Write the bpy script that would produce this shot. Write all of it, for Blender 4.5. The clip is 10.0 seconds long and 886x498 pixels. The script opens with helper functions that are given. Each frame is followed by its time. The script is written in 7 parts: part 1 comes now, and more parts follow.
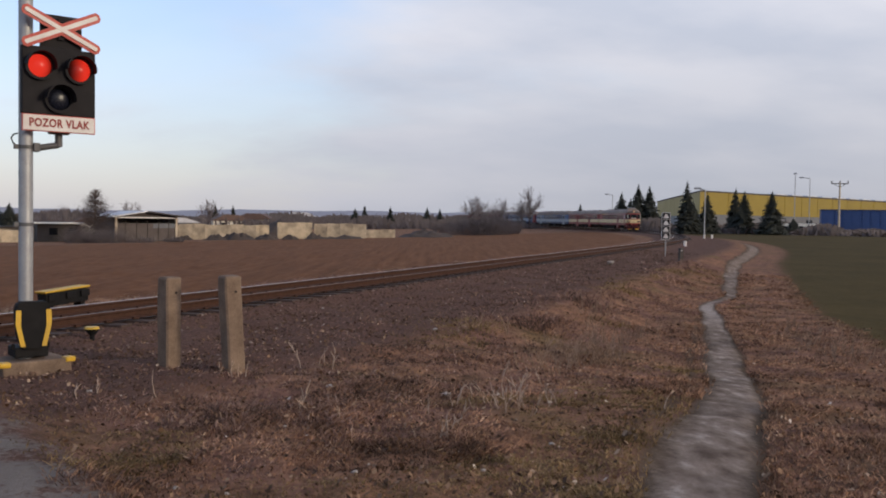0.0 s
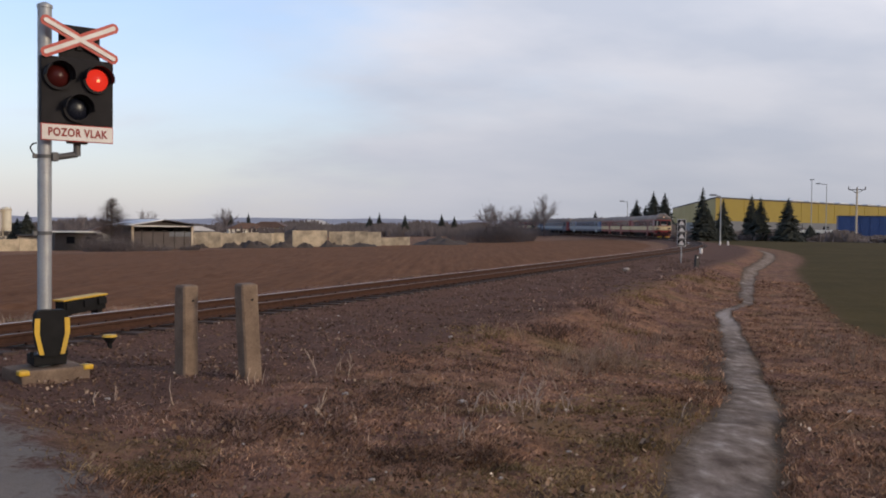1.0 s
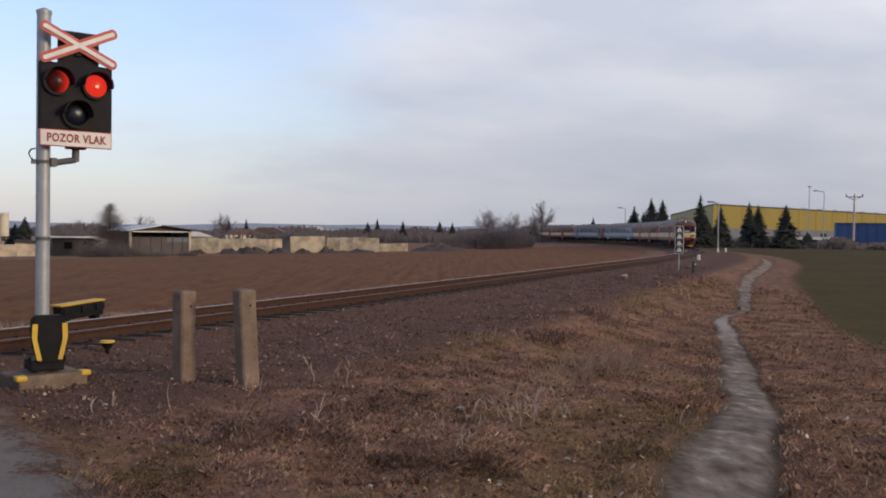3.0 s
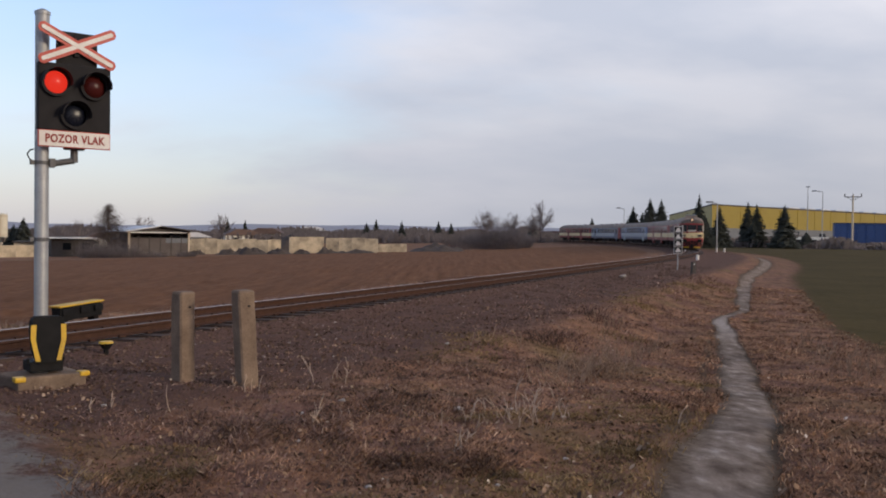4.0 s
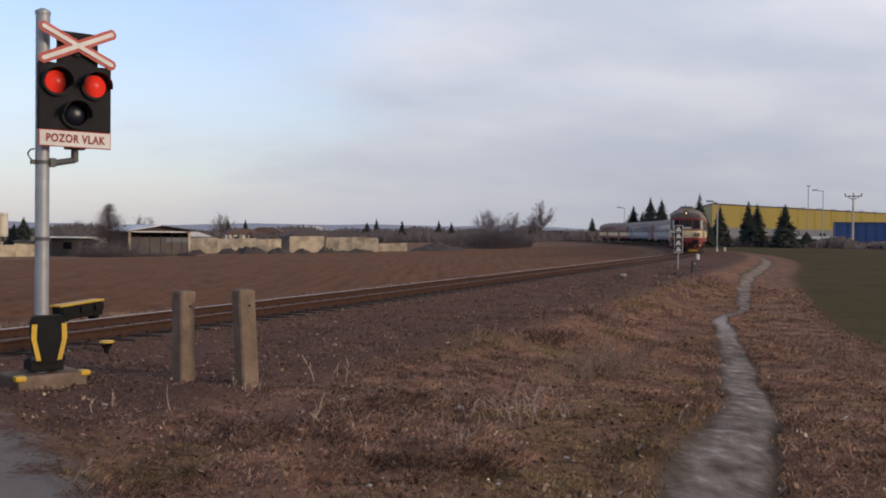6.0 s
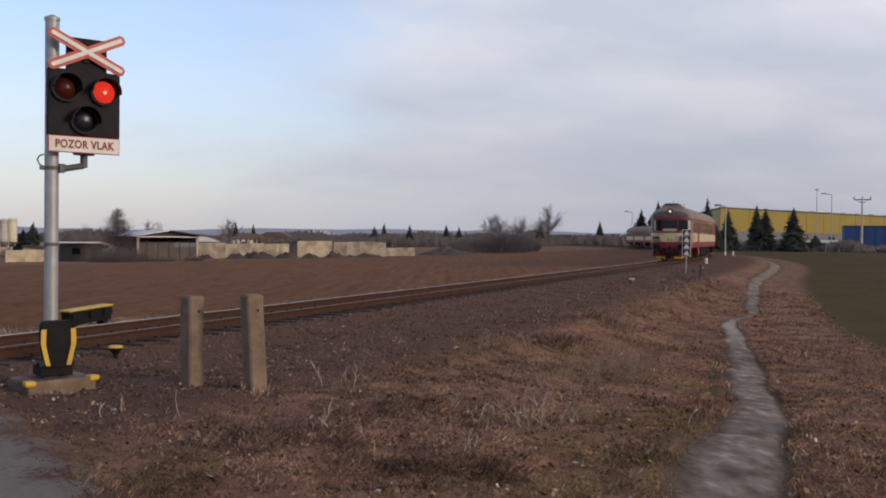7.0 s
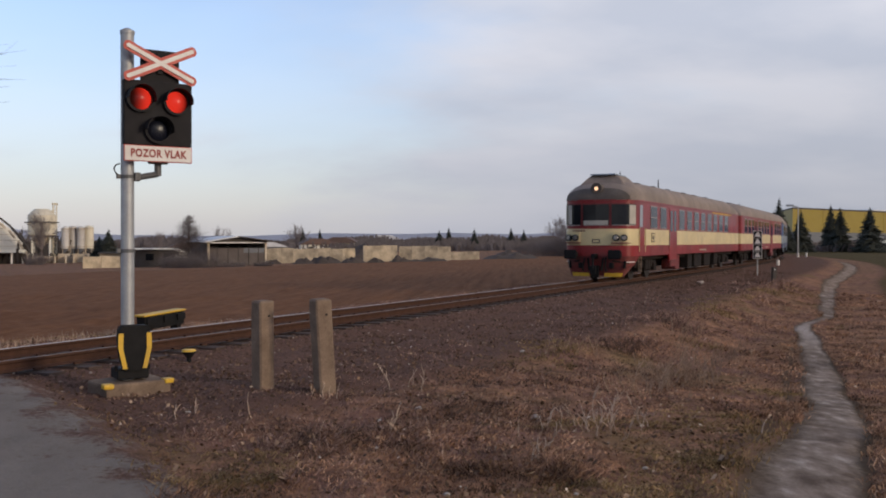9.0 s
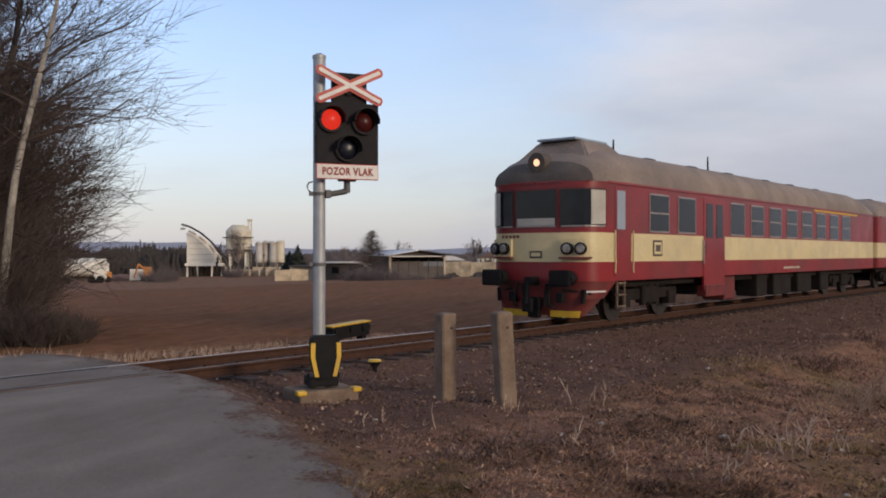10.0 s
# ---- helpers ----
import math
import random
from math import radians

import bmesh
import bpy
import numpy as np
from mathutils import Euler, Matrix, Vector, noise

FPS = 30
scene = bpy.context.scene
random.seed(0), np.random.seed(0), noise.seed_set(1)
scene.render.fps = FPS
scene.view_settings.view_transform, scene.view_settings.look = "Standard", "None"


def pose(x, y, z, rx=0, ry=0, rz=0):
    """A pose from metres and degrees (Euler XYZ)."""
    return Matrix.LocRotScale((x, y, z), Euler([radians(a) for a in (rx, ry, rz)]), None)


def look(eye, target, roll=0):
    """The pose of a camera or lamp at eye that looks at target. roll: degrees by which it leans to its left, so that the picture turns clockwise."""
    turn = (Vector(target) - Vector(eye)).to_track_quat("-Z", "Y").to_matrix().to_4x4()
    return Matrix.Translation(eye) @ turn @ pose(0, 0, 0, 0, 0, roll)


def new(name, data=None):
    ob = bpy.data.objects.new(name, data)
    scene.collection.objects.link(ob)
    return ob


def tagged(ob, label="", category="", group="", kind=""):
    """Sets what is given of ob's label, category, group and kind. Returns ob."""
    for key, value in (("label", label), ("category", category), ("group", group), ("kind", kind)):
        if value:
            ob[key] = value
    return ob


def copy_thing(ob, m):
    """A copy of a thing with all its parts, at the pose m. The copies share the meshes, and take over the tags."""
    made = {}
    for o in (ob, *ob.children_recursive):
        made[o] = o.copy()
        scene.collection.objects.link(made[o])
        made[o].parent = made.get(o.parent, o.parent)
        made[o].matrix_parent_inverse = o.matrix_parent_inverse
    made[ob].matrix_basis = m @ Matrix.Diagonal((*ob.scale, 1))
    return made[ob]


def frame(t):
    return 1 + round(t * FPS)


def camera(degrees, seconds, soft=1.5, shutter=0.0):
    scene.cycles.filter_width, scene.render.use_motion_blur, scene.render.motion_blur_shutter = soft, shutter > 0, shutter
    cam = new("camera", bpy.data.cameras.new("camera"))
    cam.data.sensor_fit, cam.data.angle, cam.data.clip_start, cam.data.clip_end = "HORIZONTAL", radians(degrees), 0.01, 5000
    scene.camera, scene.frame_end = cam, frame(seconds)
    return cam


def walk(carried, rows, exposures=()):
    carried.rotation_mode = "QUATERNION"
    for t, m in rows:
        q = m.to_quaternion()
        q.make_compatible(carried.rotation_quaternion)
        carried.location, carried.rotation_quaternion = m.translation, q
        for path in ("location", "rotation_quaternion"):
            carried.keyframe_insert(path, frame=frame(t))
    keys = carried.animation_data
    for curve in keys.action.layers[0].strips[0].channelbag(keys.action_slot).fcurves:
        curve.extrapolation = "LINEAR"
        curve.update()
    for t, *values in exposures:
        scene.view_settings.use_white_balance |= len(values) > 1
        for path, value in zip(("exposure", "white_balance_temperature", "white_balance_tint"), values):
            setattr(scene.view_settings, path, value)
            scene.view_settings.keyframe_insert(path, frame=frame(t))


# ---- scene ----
cam = camera(51.8, 10.0, soft=1.9)
# seconds, place, yaw to the left, pitch, roll
ROWS = [
    (0.0, 0.022, 0.018, 1.577, -0.00, -1.87, -0.85),
    (0.5, 0.018, 0.015, 1.574, 0.56, -1.68, -0.71),
    (1.0, 0.008, 0.018, 1.577, 0.91, -1.41, -0.67),
    (1.5, 0.007, 0.012, 1.579, 0.93, -1.20, -0.70),
    (2.0, 0.005, 0.010, 1.582, 0.71, -1.00, -0.79),
    (2.5, 0.005, 0.009, 1.579, 0.80, -1.02, -0.82),
    (4.0, 0.006, 0.009, 1.578, 0.71, -0.99, -0.74),
    (4.5, 0.007, 0.005, 1.580, 0.77, -0.95, -0.64),
    (5.0, 0.007, 0.001, 1.582, 0.59, -0.92, -0.71),
    (5.5, 0.007, 0.001, 1.578, 0.63, -1.05, -0.74),
    (7.0, 0.002, 0.001, 1.581, 1.20, -0.76, -0.61),
    (7.5, -0.001, 0.003, 1.581, 1.58, -0.56, -0.59),
    (8.0, -0.003, -0.003, 1.581, 2.14, -0.58, -0.55),
    (8.5, -0.008, -0.008, 1.583, 3.45, -0.62, -0.40),
    (9.0, -0.014, -0.011, 1.582, 5.26, -0.55, -0.13),
    (9.5, -0.020, -0.025, 1.581, 8.54, -0.41, 0.05),
    (10.0, -0.050, -0.064, 1.584, 16.33, 0.28, -0.00),
]
walk(cam, [(t, pose(x, y, z, 90 + pitch, roll, yaw)) for t, x, y, z, yaw, pitch, roll in ROWS],
     exposures=[(0.0, 0.05), (5.0, 0.03), (7.0, 0.0), (9.0, -0.04), (10.0, -0.05)])

# ---- world and sun ----
SUN_BEARING, SUN_UP = 120.0, 14.0


def build_world():
    w = bpy.data.worlds.new("winter_sky")
    scene.world = w
    w.use_nodes = True
    nt = w.node_tree
    nt.nodes.clear()
    n, l = nt.nodes.new, nt.links.new
    out, bg = n("ShaderNodeOutputWorld"), n("ShaderNodeBackground")
    sky = n("ShaderNodeTexSky")
    sky.sky_type, sky.sun_disc = "NISHITA", False
    sky.sun_elevation, sky.sun_rotation = radians(SUN_UP), radians(SUN_BEARING)
    sky.air_density, sky.dust_density, sky.ozone_density = 1.0, 0.6, 1.5
    gain = n("ShaderNodeVectorMath")
    gain.operation = "MULTIPLY"
    gain.inputs[1].default_value = (0.214, 0.206, 0.232)
    l(sky.outputs[0], gain.inputs[0])
    tc = n("ShaderNodeTexCoord")
    sep = n("ShaderNodeSeparateXYZ")
    l(tc.outputs["Generated"], sep.inputs[0])
    # flat cloud deck: the direction divided by its height
    up = n("ShaderNodeMath"); up.operation = "MAXIMUM"; up.inputs[1].default_value = 0.0
    l(sep.outputs[2], up.inputs[0])
    den = n("ShaderNodeMath"); den.operation = "ADD"; den.inputs[1].default_value = 0.26
    l(up.outputs[0], den.inputs[0])
    dx = n("ShaderNodeMath"); dx.operation = "DIVIDE"
    dy = n("ShaderNodeMath"); dy.operation = "DIVIDE"
    l(sep.outputs[0], dx.inputs[0]); l(den.outputs[0], dx.inputs[1])
    l(sep.outputs[1], dy.inputs[0]); l(den.outputs[0], dy.inputs[1])
    comb = n("ShaderNodeCombineXYZ")
    l(dx.outputs[0], comb.inputs[0]); l(dy.outputs[0], comb.inputs[1])
    mp = n("ShaderNodeMapping")
    mp.inputs["Rotation"].default_value = (0, 0, radians(-48))
    mp.inputs["Scale"].default_value = (0.85, 1.2, 1)
    mp.inputs["Location"].default_value = (0.35, 0.1, 0)
    l(comb.outputs[0], mp.inputs[0])
    noise_a = n("ShaderNodeTexNoise")
    noise_a.inputs["Scale"].default_value, noise_a.inputs["Detail"].default_value = 1.0, 7.0
    noise_a.inputs["Roughness"].default_value = 0.56
    noise_a.inputs["Distortion"].default_value = 0.15
    l(mp.outputs[0], noise_a.inputs[0])
    # the deck thins out to the north-west
    side = n("ShaderNodeMath"); side.operation = "MULTIPLY_ADD"
    side.inputs[1].default_value, side.inputs[2].default_value = 0.80, 0.17
    l(sep.outputs[0], side.inputs[0])
    cover = n("ShaderNodeMath"); cover.operation = "ADD"
    l(noise_a.outputs[0], cover.inputs[0]); l(side.outputs[0], cover.inputs[1])
    low = n("ShaderNodeMath"); low.operation = "MULTIPLY_ADD"
    low.inputs[1].default_value, low.inputs[2].default_value = -0.75, 0.20
    l(up.outputs[0], low.inputs[0])
    cover2 = n("ShaderNodeMath"); cover2.operation = "ADD"
    l(cover.outputs[0], cover2.inputs[0]); l(low.outputs[0], cover2.inputs[1])
    ramp = n("ShaderNodeMapRange"); ramp.interpolation_type = "SMOOTHSTEP"
    ramp.inputs["From Min"].default_value, ramp.inputs["From Max"].default_value = 0.46, 0.86
    ramp.inputs["To Min"].default_value, ramp.inputs["To Max"].default_value = 0.22, 0.96
    l(cover2.outputs[0], ramp.inputs[0])
    # cloud colour: greyer low down, streaked
    noise_b = n("ShaderNodeTexNoise")
    noise_b.inputs["Scale"].default_value, noise_b.inputs["Detail"].default_value = 1.7, 5.0
    l(mp.outputs[0], noise_b.inputs[0])
    tone = n("ShaderNodeValToRGB")
    tone.color_ramp.elements[0].position, tone.color_ramp.elements[0].color = 0.37, (0.585, 0.62, 0.725, 1)
    tone.color_ramp.elements[1].position, tone.color_ramp.elements[1].color = 0.62, (0.775, 0.775, 0.845, 1)
    l(noise_b.outputs[0], tone.inputs[0])
    haze = n("ShaderNodeMapRange")
    haze.inputs["From Min"].default_value, haze.inputs["From Max"].default_value = 0.0, 0.23
    haze.inputs["To Min"].default_value, haze.inputs["To Max"].default_value = 0.85, 0.0
    l(up.outputs[0], haze.inputs[0])
    hz = n("ShaderNodeMix"); hz.data_type = "RGBA"
    east = n("ShaderNodeMapRange")
    east.inputs["From Min"].default_value, east.inputs["From Max"].default_value = -0.65, 0.25
    l(sep.outputs[0], east.inputs[0])
    rim = n("ShaderNodeMix"); rim.data_type = "RGBA"
    rim.inputs["A"].default_value, rim.inputs["B"].default_value = (0.585, 0.575, 0.64, 1), (0.385, 0.40, 0.46, 1)
    l(east.outputs[0], rim.inputs["Factor"]); l(rim.outputs["Result"], hz.inputs["B"])
    l(haze.outputs[0], hz.inputs["Factor"])
    mix = n("ShaderNodeMix"); mix.data_type = "RGBA"
    l(ramp.outputs[0], mix.inputs["Factor"]); l(gain.outputs[0], mix.inputs["A"]); l(tone.outputs[0], mix.inputs["B"])
    l(mix.outputs["Result"], hz.inputs["A"]); l(hz.outputs["Result"], bg.inputs[0])
    bg.inputs[1].default_value = 1.0
    l(bg.outputs[0], out.inputs[0])


build_world()
sun = new("sun", bpy.data.lights.new("sun", "SUN"))
sun.data.energy, sun.data.angle, sun.data.color = 1.7, radians(9), (1.0, 0.83, 0.62)
_b = radians(SUN_BEARING)
_d = Vector((math.sin(_b) * math.cos(radians(SUN_UP)), math.cos(_b) * math.cos(radians(SUN_UP)), math.sin(radians(SUN_UP))))
sun.matrix_world = look(_d * 50, (0, 0, 0))


# ---- materials ----
def nodes_of(name):
    m = bpy.data.materials.new(name)
    m.use_nodes = True
    nt = m.node_tree
    return m, nt, nt.nodes["Principled BSDF"]


def mat(name, a, b=None, rough=0.7, metal=0.0, scale=6.0, fine=60.0, bump=0.2, spread=0.3, coat=0.0, dirt=None, dirt_amount=0.35, spec=0.5):
    """A surface with two colours mixed at two scales, some dirt, and relief."""
    m, nt, p = nodes_of(name)
    n, l = nt.nodes.new, nt.links.new
    b = b or tuple(c * 0.72 for c in a)
    tc = n("ShaderNodeTexCoord")
    info = n("ShaderNodeObjectInfo")
    shift = n("ShaderNodeVectorMath"); shift.operation = "MULTIPLY_ADD"
    shift.inputs[1].default_value = (1, 1, 1)
    scl = n("ShaderNodeVectorMath"); scl.operation = "SCALE"; scl.inputs["Scale"].default_value = 37.0
    cmb = n("ShaderNodeCombineXYZ")
    for i in range(3):
        l(info.outputs["Random"], cmb.inputs[i])
    l(cmb.outputs[0], scl.inputs[0])
    l(tc.outputs["Object"], shift.inputs[0]); l(scl.outputs[0], shift.inputs[2])
    n1, n2 = n("ShaderNodeTexNoise"), n("ShaderNodeTexNoise")
    n1.inputs["Scale"].default_value, n1.inputs["Detail"].default_value = scale, 6
    n2.inputs["Scale"].default_value, n2.inputs["Detail"].default_value = fine, 3
    l(shift.outputs[0], n1.inputs[0]); l(shift.outputs[0], n2.inputs[0])
    add = n("ShaderNodeMath"); add.operation = "ADD"
    l(n1.outputs[0], add.inputs[0]); l(n2.outputs[0], add.inputs[1])
    mr = n("ShaderNodeMapRange")
    mr.inputs["From Min"].default_value, mr.inputs["From Max"].default_value = 1 - spread, 1 + spread
    l(add.outputs[0], mr.inputs[0])
    mx = n("ShaderNodeMix"); mx.data_type = "RGBA"
    mx.inputs["A"].default_value, mx.inputs["B"].default_value = (*a, 1), (*b, 1)
    l(mr.outputs[0], mx.inputs["Factor"])
    colour = mx.outputs["Result"]
    if dirt:
        n3 = n("ShaderNodeTexNoise")
        n3.inputs["Scale"].default_value, n3.inputs["Detail"].default_value = scale * 0.45, 8
        n3.inputs["Roughness"].default_value = 0.65
        l(shift.outputs[0], n3.inputs[0])
        md = n("ShaderNodeMapRange")
        md.inputs["From Min"].default_value, md.inputs["From Max"].default_value = 0.42, 0.72
        md.inputs["To Max"].default_value = dirt_amount
        l(n3.outputs[0], md.inputs[0])
        mx2 = n("ShaderNodeMix"); mx2.data_type = "RGBA"
        mx2.inputs["B"].default_value = (*dirt, 1)
        l(md.outputs[0], mx2.inputs["Factor"]); l(colour, mx2.inputs["A"])
        colour = mx2.outputs["Result"]
    l(colour, p.inputs["Base Color"])
    rr = n("ShaderNodeMapRange")
    rr.inputs["To Min"].default_value, rr.inputs["To Max"].default_value = max(0.03, rough - 0.1), min(1, rough + 0.1)
    l(n1.outputs[0], rr.inputs[0]); l(rr.outputs[0], p.inputs["Roughness"])
    p.inputs["Metallic"].default_value = metal
    p.inputs["Specular IOR Level"].default_value = spec
    if coat:
        p.inputs["Coat Weight"].default_value, p.inputs["Coat Roughness"].default_value = coat, 0.08
    if bump:
        bp = n("ShaderNodeBump")
        bp.inputs["Strength"].default_value, bp.inputs["Distance"].default_value = bump, 0.01
        l(add.outputs[0], bp.inputs["Height"]); l(bp.outputs[0], p.inputs["Normal"])
    return m


def lamp_ball(name, lit, off, strength):
    """Red glass that glows on its -y side and fades round to a dark back."""
    m, nt, p = nodes_of(name)
    n, l = nt.nodes.new, nt.links.new
    tc, sep = n("ShaderNodeTexCoord"), n("ShaderNodeSeparateXYZ")
    l(tc.outputs["Object"], sep.inputs[0])
    mr = n("ShaderNodeMapRange"); mr.interpolation_type = "SMOOTHSTEP"
    mr.inputs["From Min"].default_value, mr.inputs["From Max"].default_value = 0.095, -0.095
    mr.inputs["To Max"].default_value = strength
    l(sep.outputs[1], mr.inputs[0])
    l(mr.outputs[0], p.inputs["Emission Strength"])
    p.inputs["Emission Color"].default_value = (*lit, 1)
    p.inputs["Base Color"].default_value = (*off, 1)
    p.inputs["Roughness"].default_value, p.inputs["Specular IOR Level"].default_value = 0.3, 0.2
    return m


def glow(name, colour, strength):
    m, nt, p = nodes_of(name)
    p.inputs["Base Color"].default_value = (*[c * 0.4 for c in colour], 1)
    p.inputs["Emission Color"].default_value = (*colour, 1)
    p.inputs["Emission Strength"].default_value = strength
    return m


